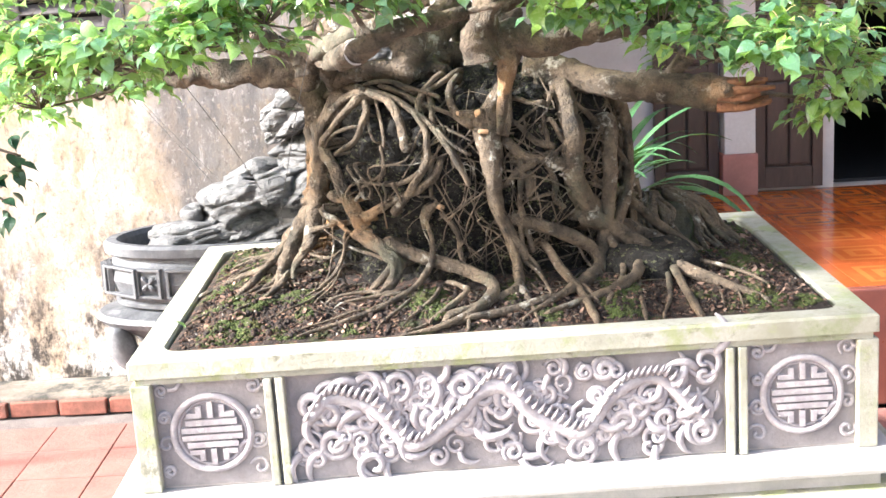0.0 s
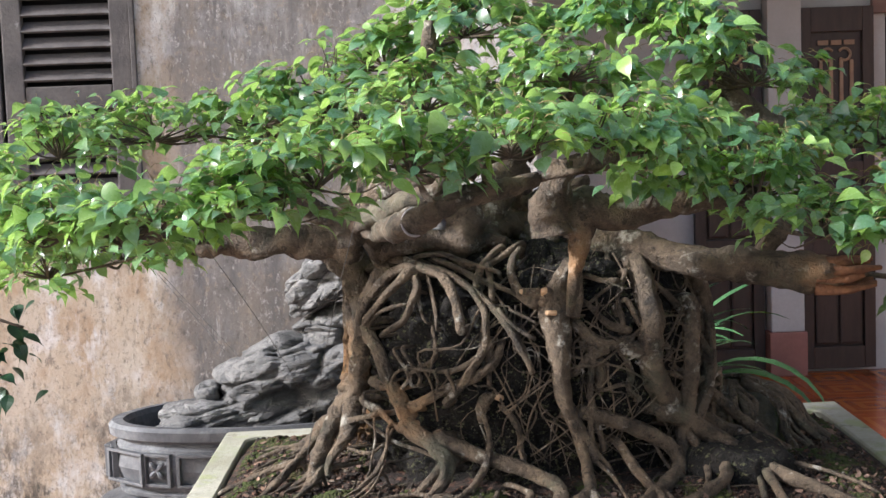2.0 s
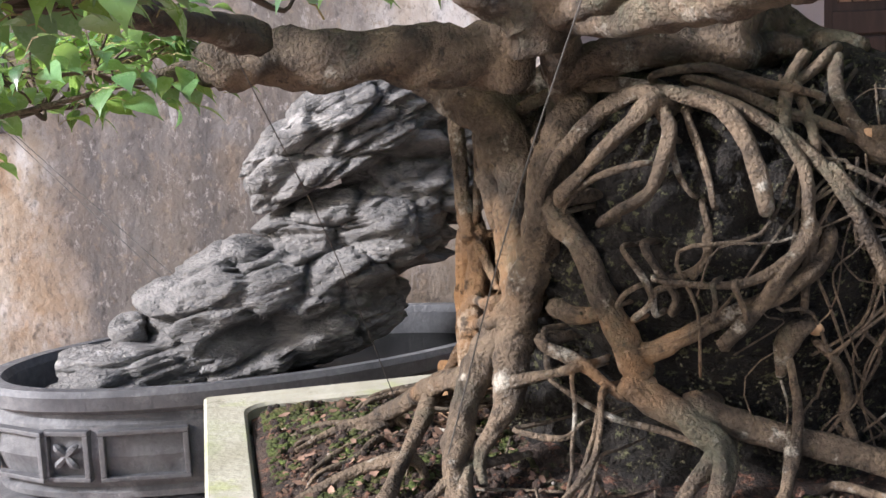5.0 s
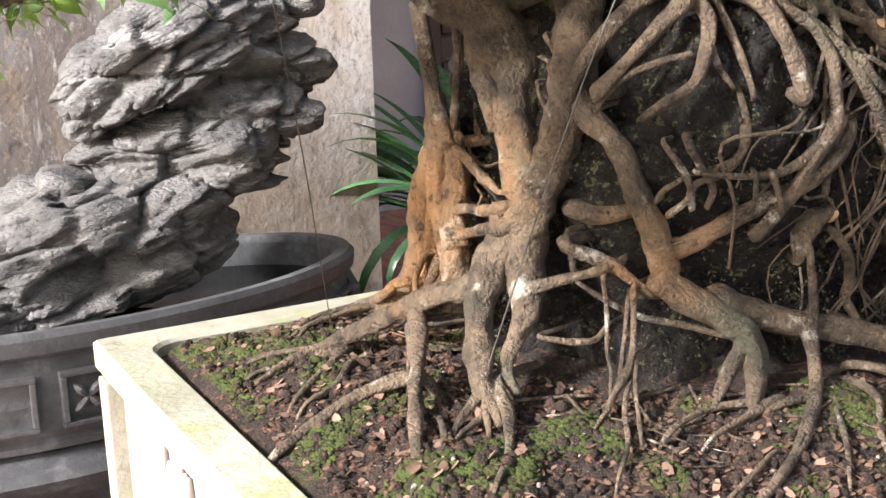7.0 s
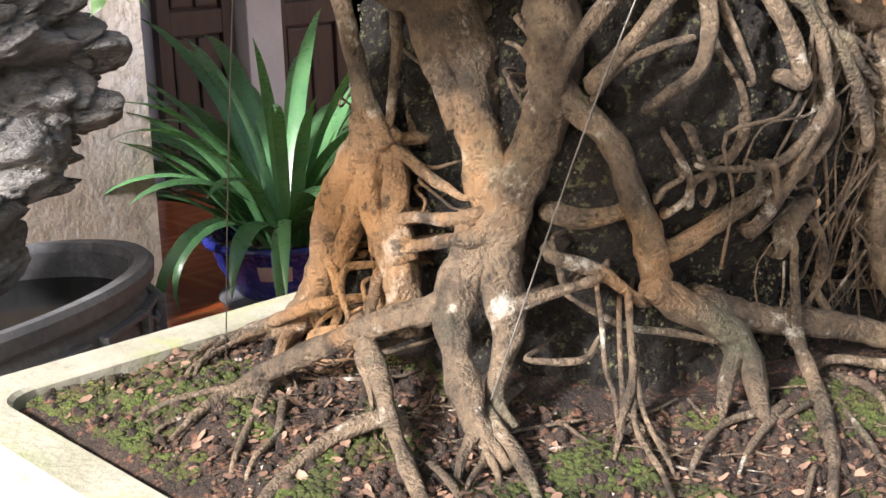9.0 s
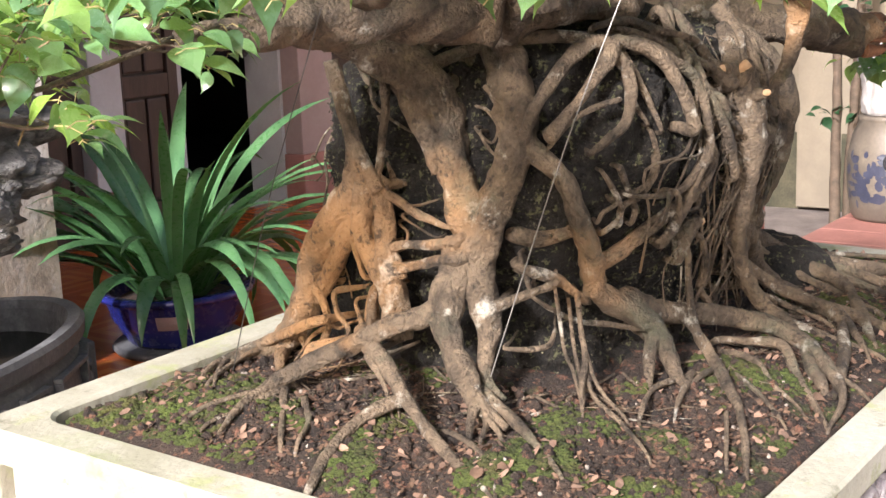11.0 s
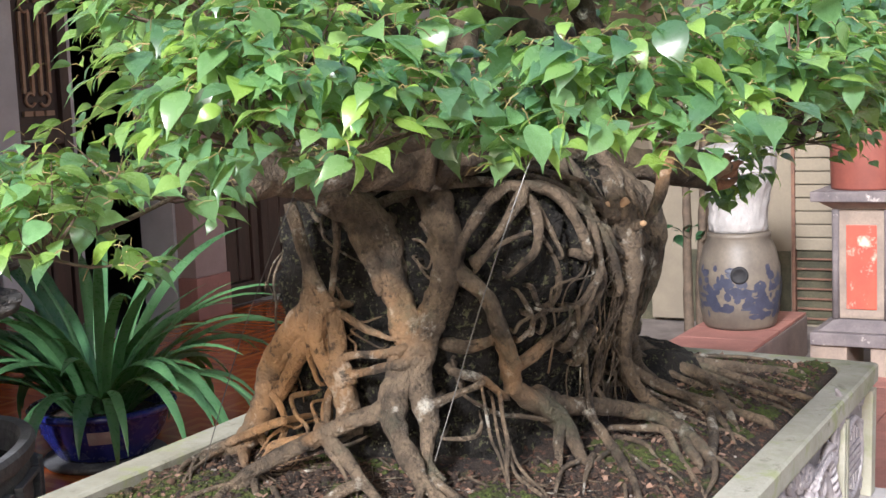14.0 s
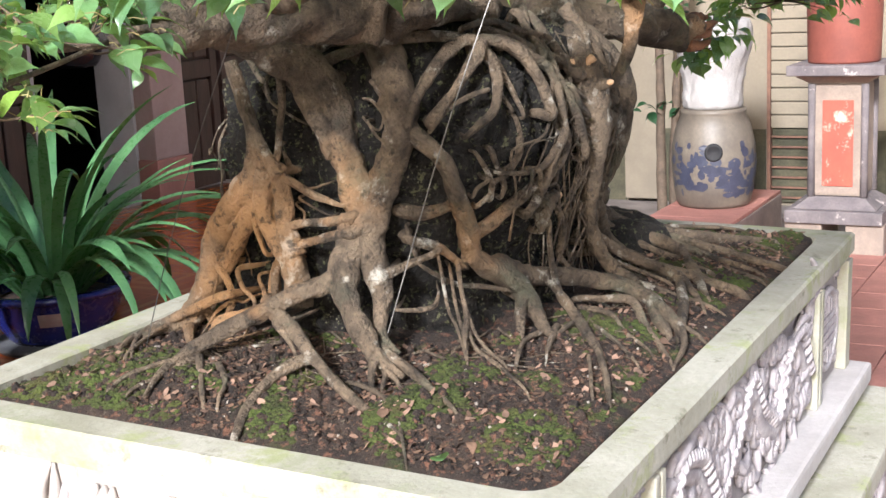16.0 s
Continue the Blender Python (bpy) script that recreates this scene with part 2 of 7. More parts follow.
def wall_material():
    """Old plaster: pale and ochre beneath the window, a grey damp sheet beside it, black mould low down."""
    m = mat("stained_plaster", (0.62, 0.555, 0.47), (0.46, 0.35, 0.235), 0.9, 1.7, 45, 0.35, spots=(0.70, 0.66, 0.62), spot_scale=3.2, spot_at=0.52)
    nt = m.node_tree
    n, l = nt.nodes, nt.links
    b = n["Principled BSDF"]
    src = b.inputs["Base Color"].links[0].from_socket
    tc, sep = n.new("ShaderNodeTexCoord"), n.new("ShaderNodeSeparateXYZ")
    l.new(tc.outputs["Object"], sep.inputs[0])

    def nz(scale, stretch, d=8.0, r=0.65):
        mp, t = n.new("ShaderNodeMapping"), n.new("ShaderNodeTexNoise")
        mp.inputs["Scale"].default_value = stretch
        t.inputs["Scale"].default_value, t.inputs["Detail"].default_value, t.inputs["Roughness"].default_value = scale, d, r
        l.new(tc.outputs["Object"], mp.inputs[0]), l.new(mp.outputs[0], t.inputs["Vector"])
        return t.outputs[0]

    def op(kind, a, c):
        x = n.new("ShaderNodeMath")
        x.operation = kind
        for k, v in ((0, a), (1, c)):
            if hasattr(v, "links"):
                l.new(v, x.inputs[k])
            else:
                x.inputs[k].default_value = v
        return x.outputs[0]

    def step(v, lo, hi):
        r = n.new("ShaderNodeMapRange")
        r.inputs[1].default_value, r.inputs[2].default_value = lo, hi
        l.new(v, r.inputs[0])
        return r.outputs[0]

    def lay(f, a, c):
        x = n.new("ShaderNodeMix")
        x.data_type = "RGBA"
        l.new(f, x.inputs[0]), l.new(a, x.inputs[6])
        x.inputs[7].default_value = (*c, 1)
        return x.outputs[2]

    streak = nz(6.0, (1.6, 1.6, 0.28))
    blotch = nz(2.4, (1, 1, 0.8))
    fine = nz(55.0, (1, 1, 0.6), 6.0, 0.75)
    # the damp sheet starts a little right of the window
    damp = step(op("ADD", sep.outputs[0], op("MULTIPLY", op("SUBTRACT", blotch, 0.5), 0.45)), -0.60, -0.42)
    damp = op("MULTIPLY", damp, op("ADD", 0.72, op("MULTIPLY", step(streak, 0.35, 0.65), 0.28)))
    dry = step(op("ADD", sep.outputs[0], op("MULTIPLY", op("SUBTRACT", blotch, 0.5), 0.5)), 0.42, 0.60)
    damp = op("MULTIPLY", damp, op("SUBTRACT", 1.0, op("MULTIPLY", dry, op("ADD", 0.45, op("MULTIPLY", step(sep.outputs[2], 1.05, 1.35), 0.45)))))
    c = lay(damp, src, (0.15, 0.138, 0.132))
    c = lay(op("MULTIPLY", damp, step(fine, 0.56, 0.62)), c, (0.40, 0.37, 0.345))
    c = lay(op("MULTIPLY", step(nz(9, (1.5, 1.5, 0.25)), 0.62, 0.70), 0.7), c, (0.74, 0.71, 0.69))
    c = lay(op("MULTIPLY", op("MULTIPLY", dry, step(op("ADD", sep.outputs[2], op("MULTIPLY", blotch, 0.8)), 1.35, 1.95)), op("ADD", 0.2, op("MULTIPLY", step(streak, 0.38, 0.56), 0.7))), c, (0.70, 0.685, 0.675))
    bare = op("MULTIPLY", op("SUBTRACT", 1.0, damp), op("SUBTRACT", 1.0, op("MULTIPLY", dry, 0.7)))
    c = lay(op("MULTIPLY", op("MULTIPLY", bare, step(nz(3.2, (1, 1, 0.45), 9.0, 0.7), 0.50, 0.60)), 0.65), c, (0.36, 0.22, 0.11))
    c = lay(op("MULTIPLY", op("MULTIPLY", bare, step(nz(2.6, (1.3, 1, 0.6), 9.0, 0.7), 0.51, 0.59)), 0.85), c, (0.72, 0.71, 0.69))
    c = lay(op("MULTIPLY", step(nz(75.0, (1, 1, 0.8), 5.0, 0.7), 0.56, 0.63), 0.5), c, (0.16, 0.135, 0.115))
    low = step(op("SUBTRACT", sep.outputs[2], op("MULTIPLY", op("SUBTRACT", blotch, 0.5), 1.6)), 0.95, 0.35)
    mould = op("MULTIPLY", low, step(nz(7.0, (1, 1, 0.6), 10.0, 0.78), 0.46, 0.56))
    c = lay(mould, c, (0.055, 0.047, 0.04))
    l.new(c, b.inputs["Base Color"])
    return m


M_wall = wall_material()


def tile_material():
    """Glazed orange tiles with a paler printed square inside each one."""
    m = mat("glazed_tile", (0.46, 0.115, 0.03), (0.36, 0.08, 0.022), 0.14, 6, 50, 0.04, vary=0.12)
    nt = m.node_tree
    n, l = nt.nodes, nt.links
    b = n["Principled BSDF"]
    src = b.inputs["Base Color"].links[0].from_socket
    tc, sep = n.new("ShaderNodeTexCoord"), n.new("ShaderNodeSeparateXYZ")
    l.new(tc.outputs["Object"], sep.inputs[0])

    def op(kind, a, c=0.0):
        x = n.new("ShaderNodeMath")
        x.operation = kind
        for k, v in ((0, a), (1, c)):
            if hasattr(v, "links"):
                l.new(v, x.inputs[k])
            else:
                x.inputs[k].default_value = v
        return x.outputs[0]

    d = op("MAXIMUM", op("ABSOLUTE", sep.outputs[0]), op("ABSOLUTE", sep.outputs[1]))
    ring = op("ADD", op("LESS_THAN", op("ABSOLUTE", op("SUBTRACT", d, 0.125)), 0.014), op("LESS_THAN", op("ABSOLUTE", op("SUBTRACT", d, 0.055)), 0.018))
    mx = n.new("ShaderNodeMix")
    mx.data_type = "RGBA"
    l.new(op("MULTIPLY", ring, 0.4), mx.inputs[0]), l.new(src, mx.inputs[6])
    mx.inputs[7].default_value = (0.62, 0.24, 0.055, 1)
    l.new(mx.outputs[2], b.inputs["Base Color"])
    return m


M_tile = tile_material()


def bare_patches(m, places):
    """Orange-brown bare wood where the bark has come off, near the given places."""
    nt = m.node_tree
    n, l = nt.nodes, nt.links
    b = n["Principled BSDF"]
    src = b.inputs["Base Color"].links[0].from_socket
    tc, nz = n.new("ShaderNodeTexCoord"), n.new("ShaderNodeTexNoise")
    nz.inputs["Scale"].default_value, nz.inputs["Detail"].default_value = 11.0, 6.0
    l.new(tc.outputs["Object"], nz.inputs["Vector"])
    for x, y, z, r in places:
        d, ad, mr, mx = n.new("ShaderNodeVectorMath"), n.new("ShaderNodeMath"), n.new("ShaderNodeMapRange"), n.new("ShaderNodeMix")
        d.operation, ad.operation, mx.data_type = "DISTANCE", "MULTIPLY_ADD", "RGBA"
        d.inputs[1].default_value = (x, y, z)
        l.new(tc.outputs["Object"], d.inputs[0])
        l.new(nz.outputs[0], ad.inputs[0])
        ad.inputs[1].default_value = 0.22
        l.new(d.outputs["Value"], ad.inputs[2])
        mr.inputs[1].default_value, mr.inputs[2].default_value = r + 0.16, r + 0.05
        l.new(ad.outputs[0], mr.inputs[0]), l.new(mr.outputs[0], mx.inputs[0]), l.new(src, mx.inputs[6])
        tint = n.new("ShaderNodeMix")
        tint.data_type, tint.blend_type = "RGBA", "MIX"
        tint.inputs[0].default_value = 0.70
        tint.inputs[7].default_value = (0.58, 0.32, 0.14, 1)
        l.new(src, tint.inputs[6]), l.new(tint.outputs[2], mx.inputs[7])
        src = mx.outputs[2]
    l.new(src, b.inputs["Base Color"])


bare_patches(M_bark, ((0.375, 0.79, 1.16, 0.13), (0.55, 0.39, 1.15, 0.045), (0.40, 0.56, 1.25, 0.045), (0.98, 0.19, 1.55, 0.03), (0.36, 0.88, 1.04, 0.09), (1.62, 0.3, 1.49, 0.05)))


def speckle(m, colour, scale, lo, hi, amount, stretch=(1, 1, 1)):
    """A further layer of small stains over a material's colour."""
    nt = m.node_tree
    n, l = nt.nodes, nt.links
    b = n["Principled BSDF"]
    src = b.inputs["Base Color"].links[0].from_socket
    tc, mp, nz, mr, mu, mx = (n.new("ShaderNode" + k) for k in ("TexCoord", "Mapping", "TexNoise", "MapRange", "Math", "Mix"))
    mp.inputs["Scale"].default_value = stretch
    nz.inputs["Scale"].default_value, nz.inputs["Detail"].default_value, nz.inputs["Roughness"].default_value = scale, 8.0, 0.7
    mr.inputs[1].default_value, mr.inputs[2].default_value = lo, hi
    mu.operation, mu.inputs[1].default_value, mx.data_type = "MULTIPLY", amount, "RGBA"
    l.new(tc.outputs["Object"], mp.inputs[0]), l.new(mp.outputs[0], nz.inputs["Vector"]), l.new(nz.outputs[0], mr.inputs[0])
    l.new(mr.outputs[0], mu.inputs[0]), l.new(mu.outputs[0], mx.inputs[0]), l.new(src, mx.inputs[6])
    mx.inputs[7].default_value = (*colour, 1)
    l.new(mx.outputs[2], b.inputs["Base Color"])


speckle(M_rim, (0.11, 0.11, 0.06), 16, 0.58, 0.68, 0.6)
speckle(M_rim, (0.19, 0.25, 0.08), 4.5, 0.54, 0.66, 0.5)
speckle(M_panel, (0.16, 0.13, 0.11), 12, 0.57, 0.68, 0.6, (1, 1, 0.4))
speckle(M_relief, (0.62, 0.60, 0.59), 20, 0.55, 0.65, 0.6)
speckle(M_soil, (0.20, 0.092, 0.056), 45, 0.54, 0.62, 0.8)
speckle(M_soil, (0.20, 0.17, 0.13), 120, 0.60, 0.66, 0.8)
speckle(M_bark, (0.022, 0.017, 0.013), 38, 0.55, 0.64, 0.75)
speckle(M_bark, (0.13, 0.14, 0.09), 5, 0.54, 0.66, 0.5)
speckle(M_rock, (0.05, 0.05, 0.05), 24, 0.60, 0.67, 0.6, (1, 1, 2.5))
speckle(M_stone, (0.27, 0.275, 0.285), 9, 0.55, 0.68, 0.55)
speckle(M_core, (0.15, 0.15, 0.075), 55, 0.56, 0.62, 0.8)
speckle(M_moss, (0.10, 0.085, 0.02), 9, 0.50, 0.62, 0.4)
speckle(M_wall, (0.36, 0.285, 0.21), 34, 0.55, 0.62, 0.5, (1, 1, 0.6))
speckle(M_wall, (0.07, 0.06, 0.055), 26, 0.56, 0.64, 0.55, (1, 1, 0.5))


# ---- mesh helpers ----
def part(name, bm, material, parent=None, label="", smooth=False):
    me = bpy.data.meshes.new(name)
    bm.to_mesh(me)
    bm.free()
    if smooth:
        for p in me.polygons:
            p.use_smooth = True
    for m in material if isinstance(material, (list, tuple)) else [material]:
        me.materials.append(m)
    ob = new(name, me)
    if parent:
        ob.parent = parent
    if label:
        ob["label"] = label
    return ob


def thing(name, label, category, group="", kind=""):
    return tagged(new(name), label, category, group, kind)


def box(bm, x0, x1, y0, y1, z0, z1, bevel=0.0):
    r = bmesh.ops.create_cube(bm, size=1.0, matrix=Matrix.LocRotScale(((x0 + x1) / 2, (y0 + y1) / 2, (z0 + z1) / 2), None, (x1 - x0, y1 - y0, z1 - z0)))
    if bevel:
        es = list({e for v in r["verts"] for e in v.link_edges})
        bmesh.ops.bevel(bm, geom=es, offset=bevel, segments=2, affect="EDGES", profile=0.6)
    return bm


def boxed(x0, x1, y0, y1, z0, z1, bevel=0.0):
    return box(bmesh.new(), x0, x1, y0, y1, z0, z1, bevel)


def lathe(bm, profile, seg=40, cx=0.0, cy=0.0, sx=1.0, sy=1.0, close=False):
    """Turn (radius, z) pairs about a vertical axis; sx, sy make it oval."""
    rings = []
    for r, z in profile:
        rings.append([bm.verts.new((cx + sx * r * math.cos(2 * math.pi * k / seg), cy + sy * r * math.sin(2 * math.pi * k / seg), z)) for k in range(seg)])
    for a, b in zip(rings, rings[1:]):
        for k in range(seg):
            bm.faces.new((a[k], a[(k + 1) % seg], b[(k + 1) % seg], b[k]))
    if close:
        bm.faces.new(rings[0][::-1]), bm.faces.new(rings[-1])
    return bm


def smooth_path(pts, n):
    """Catmull-Rom through rows of x, y, z, r."""
    p = np.array(pts, float)
    p = np.vstack([2 * p[0] - p[1], p, 2 * p[-1] - p[-2]])
    out = []
    for i in range(1, len(p) - 2):
        for k in range(n):
            t = k / n
            out.append(0.5 * (2 * p[i] + (p[i + 1] - p[i - 1]) * t + (2 * p[i - 1] - 5 * p[i] + 4 * p[i + 1] - p[i + 2]) * t * t + (3 * p[i] - p[i - 1] - 3 * p[i + 1] + p[i + 2]) * t ** 3))
    out.append(p[-2])
    return np.array(out)


def tube(bm, pts, seg=10, n=6, rough=0.12, wob=0.0, flat=1.0, cap=True):
    """A tapering, knobbly limb through rows of x, y, z, r."""
    path = smooth_path(pts, n)
    up, rings = Vector((0.13, 0.21, 0.97)), []
    seed = random.uniform(0, 50)
    for i, (x, y, z, r) in enumerate(path.tolist()):
        a, b = path[max(i - 1, 0)], path[min(i + 1, len(path) - 1)]
        d = Vector(b[:3] - a[:3]).normalized()
        s = d.cross(up)
        s = s.normalized() if s.length > 0.05 else d.cross(Vector((1, 0, 0))).normalized()
        u = s.cross(d)
        ring = []
        for k in range(seg):
            ang = 2 * math.pi * k / seg
            q = noise.noise(Vector((x * 14 + seed, y * 14, z * 14)) + Vector((math.cos(ang), math.sin(ang), i * 0.15)) * 0.8)
            q2 = noise.noise(Vector((x * 40 + seed, y * 40, z * 40)) + Vector((math.cos(ang), math.sin(ang), 0)) * 1.6)
            rr = max(r, 0.0008) * (1 + rough * 1.6 * q + rough * 1.3 * q2)
            ring.append(bm.verts.new(Vector((x, y, z)) + rr * (math.cos(ang) * s + math.sin(ang) * u * flat)))
        rings.append(ring)
        up = u
    for a, b in zip(rings, rings[1:]):
        for k in range(seg):
            bm.faces.new((a[k], a[(k + 1) % seg], b[(k + 1) % seg], b[k]))
    if cap:
        bm.faces.new(rings[0][::-1]), bm.faces.new(rings[-1])
    return bm

# ---- setting: walls, porch, yard ----
ground = tagged(part("ground", boxed(-60, 60, -60, 60, -0.4, -0.03), M_mortar), "grey cement bed of the paved courtyard", "ground", kind="structure")
pavement = tagged(new("pavement"), "red square paving tiles of the courtyard, dusty", "pavement", kind="structure")

WX0, WX1, WZ0, WZ1 = -1.71, -0.58, 1.405, 2.935
bm = bmesh.new()
for a in ((-7, WX0, -0.03, 4.6), (WX1, 1.07, -0.03, 4.6), (WX0, WX1, -0.03, WZ0), (WX0, WX1, WZ1, 4.6)):
    box(bm, a[0], a[1], 2.500, 2.760, a[2], a[3])
wall_west = tagged(part("wall_west", bm, M_wall), "old plastered house wall streaked with damp and mould", "wall", kind="structure")
wall_back = tagged(part("wall_side", boxed(0.85, 1.07, 2.760, 4.1, 0.0, 4.6), M_wall), "plastered side wall of the porch", "wall", kind="structure")
ledge = tagged(part("wall_footing", boxed(-7, 0.88, 2.210, 2.500, -0.03, 0.06, 0.012), M_footing), "mossy cement footing along the old wall", "footing", kind="structure")
brick_me = None
for i in range(16):
    if brick_me is None:
        ob = part("brick", boxed(-0.105, 0.105, -0.05, 0.05, -0.033, 0.033, 0.006), M_brickend, ledge)
        brick_me = ob.data
    else:
        ob = new("brick", brick_me)
        ob.parent = ledge
    ob.matrix_basis = pose(-2.9 + 0.225 * i, 2.225 + 0.006 * ((i * 7) % 3), 0.012, 0, 0, ((i * 5) % 7 - 3) * 0.6)


def shutter(x0, x1):
    """A louvred shutter leaf of weathered wood."""
    w = thing("window_shutter", "weathered grey wooden louvred window shutter, closed", "shutter", "window shutters")
    for a in ((x0, x0 + 0.085), (x1 - 0.085, x1)):
        part("stile", boxed(a[0], a[1], 2.515, 2.555, WZ0 + 0.02, WZ1 - 0.02, 0.006), M_shutter, w)
    for z in (WZ0 + 0.02, 2.02, WZ1 - 0.12):
        part("rail", boxed(x0 + 0.086, x1 - 0.086, 2.518, 2.552, z, z + 0.10, 0.006), M_shutter, w)
    me = None
    for z0, z1 in ((WZ0 + 0.13, 2.01), (2.13, WZ1 - 0.13)):
        n = int((z1 - z0) / 0.062)
        for k in range(n):
            z = z0 + (k + 0.5) * (z1 - z0) / n
            if me is None:
                ob = part("slat", boxed(-(x1 - x0) / 2 + 0.08, (x1 - x0) / 2 - 0.08, -0.03, 0.03, -0.006, 0.006, 0.003), M_shutter, w)
                me = ob.data
            else:
                ob = new("slat", me)
                ob.parent = w
            ob.matrix_basis = pose((x0 + x1) / 2, 2.538, z, 48 + ((k * 7) % 5 - 2) * 1.2, 0, 0)
    return w


shutter(-1.14, -0.605)
shutter(-1.685, -1.155)
win = tagged(new("window_1"), "dark weathered wooden window frame in the old wall", "window", kind="structure")
for a in ((WX0, WX1, WZ0 - 0.012, WZ0 + 0.015), (WX0, WX1, WZ1 - 0.02, WZ1), (WX0, WX0 + 0.022, WZ0 + 0.015, WZ1 - 0.02), (WX1 - 0.022, WX1, WZ0 + 0.015, WZ1 - 0.02)):
    part("window_frame", boxed(a[0], a[1], 2.485, 2.600, a[2], a[3], 0.004), M_shutter, win)
# black sheet stands in for the dark behind the slats
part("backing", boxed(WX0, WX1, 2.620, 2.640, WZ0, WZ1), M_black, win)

# porch
FZ = 0.50
floor = tagged(part("floor", boxed(0.882, 4.6, 1.75, 4.05, 0.0, FZ - 0.012), M_mortar), "porch floor with glossy orange patterned tiles", "floor", kind="structure")
tagged(part("porch_edge", boxed(0.882, 4.6, 1.70, 1.748, 0.0, FZ, 0.008), M_redtile), "dark red tiled edge of the porch", "trim", kind="structure")
DX0, DX1 = 3.08, 3.77
bm = bmesh.new()
for a in ((0.0, DX0, 0.0, 4.6), (DX1, 9, 0.0, 4.6), (DX0, DX1, 0.0, FZ - 0.02), (DX0, DX1, 2.42, 4.6)):
    box(bm, a[0], a[1], 4.06, 4.3, a[2], a[3])
wall_north = tagged(part("wall_north", bm, M_white), "grey-white plastered front wall of the house", "wall", kind="structure")
# plain room shell; its gloom comes from the black colour
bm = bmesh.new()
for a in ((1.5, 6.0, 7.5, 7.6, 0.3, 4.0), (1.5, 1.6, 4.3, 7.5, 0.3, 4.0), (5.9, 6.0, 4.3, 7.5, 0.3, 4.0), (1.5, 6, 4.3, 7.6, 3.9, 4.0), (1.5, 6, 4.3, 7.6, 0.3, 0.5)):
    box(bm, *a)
tagged(part("wall_inner", bm, M_room), "unlit room behind the open doors, its darkness painted as near-black walls", "room", kind="structure")
tagged(part("door_lintel", boxed(DX0 - 0.08, DX1 + 0.08, 4.02, 4.058, 2.42, 2.50, 0.006), M_pinkwood), "pale brown wooden door lintel", "lintel", kind="structure")
tagged(part("porch_beam", boxed(0.882, 7.25, 3.3, 3.55, 2.95, 3.3, 0.01), M_white), "white painted porch beam", "beam", kind="structure")
tagged(part("ceiling", boxed(0.88, 7.3, 1.9, 4.06, 3.3, 3.42), M_white), "white porch ceiling", "ceiling", kind="structure")


def pillar(x0, x1, label, m):
    p = tagged(new("pillar"), label, "pillar", kind="structure")
    part("shaft", boxed(x0, x1, 3.93, 4.058, FZ + 0.24, 2.95, 0.008), m, p)
    part("plinth", boxed(x0 - 0.012, x1 + 0.012, 3.918, 4.056, FZ, FZ + 0.24, 0.008), M_pink, p)
    return p


pillar(2.415, 2.595, "white painted pillar with a pinkish plinth between door leaves", M_white)
pillar(3.785, 4.06, "pinkish stained pillar beside the dark doorway", M_pinkwall)


def door_leaf(x0, x1, label, y=4.0):
    """A panelled leaf: raised panels below, openwork fret above."""
    d = thing("door_leaf", label, "door", "porch door leaves")
    w, zb, zt = x1 - x0, FZ + 0.02, 2.46
    for a in ((x0, x0 + 0.06), (x1 - 0.06, x1)):
        part("stile", boxed(a[0], a[1], y, y + 0.045, zb, zt, 0.004), M_wood, d)
    rails = (zb, zb + 0.12), (zb + 0.62, zb + 0.72), (zb + 1.02, zb + 1.12), (zt - 0.13, zt)
    for a in rails:
        part("rail", boxed(x0 + 0.0602, x1 - 0.0602, y + 0.002, y + 0.043, a[0], a[1], 0.004), M_wood, d)
    part("backing", boxed(x0 + 0.061, x1 - 0.061, y + 0.030, y + 0.040, zb + 0.121, zt - 0.131), M_wood, d)
    n = 2
    for z0, z1 in ((zb + 0.13, zb + 0.61), (zb + 0.73, zb + 1.01)):
        for k in range(n):
            a0 = x0 + 0.066 + (w - 0.132) * k / n + 0.006
            a1 = x0 + 0.066 + (w - 0.132) * (k + 1) / n - 0.006
            part("raised_panel", boxed(a0, a1, y + 0.008, y + 0.031, z0, z1, 0.012), M_wood, d)
    fret = bmesh.new()
    cx, z0, z1 = (x0 + x1) / 2, zb + 1.14, zt - 0.15
    for k in (-1.5, -0.5, 0.5, 1.5):
        box(fret, cx + k * 0.055 - 0.009, cx + k * 0.055 + 0.009, y + 0.012, y + 0.029, z0 + 0.13, z1 - 0.13)
    for zz in (z0 + 0.02, z1 - 0.05):
        for k in (-1, 0, 1):
            box(fret, cx + k * 0.07 - 0.028, cx + k * 0.07 + 0.028, y + 0.012, y + 0.029, zz, zz + 0.025)
    for zz, sg in ((z0 + 0.10, 1), (z1 - 0.10, -1)):
        for k in (-1, 1):
            pts = [(cx + k * (0.045 + 0.032 * math.cos(q)), y + 0.02, zz + sg * 0.032 * math.sin(q), 0.008) for q in np.linspace(-2.6, 2.4, 7)]
            tube(fret, pts, 6, 3, 0.0)
    part("fret", fret, M_fret, d, "pale carved openwork fret")
    return d


door_leaf(2.03, 2.40, "dark brown wooden door leaf with carved fret, folded open")
door_leaf(2.605, 3.0, "dark brown panelled door leaf beside the doorway")
door_leaf(4.08, 4.46, "dark brown door leaf past the pinkish pillar")
door_leaf(4.5, 4.9, "dark brown door leaf at the porch's far end")

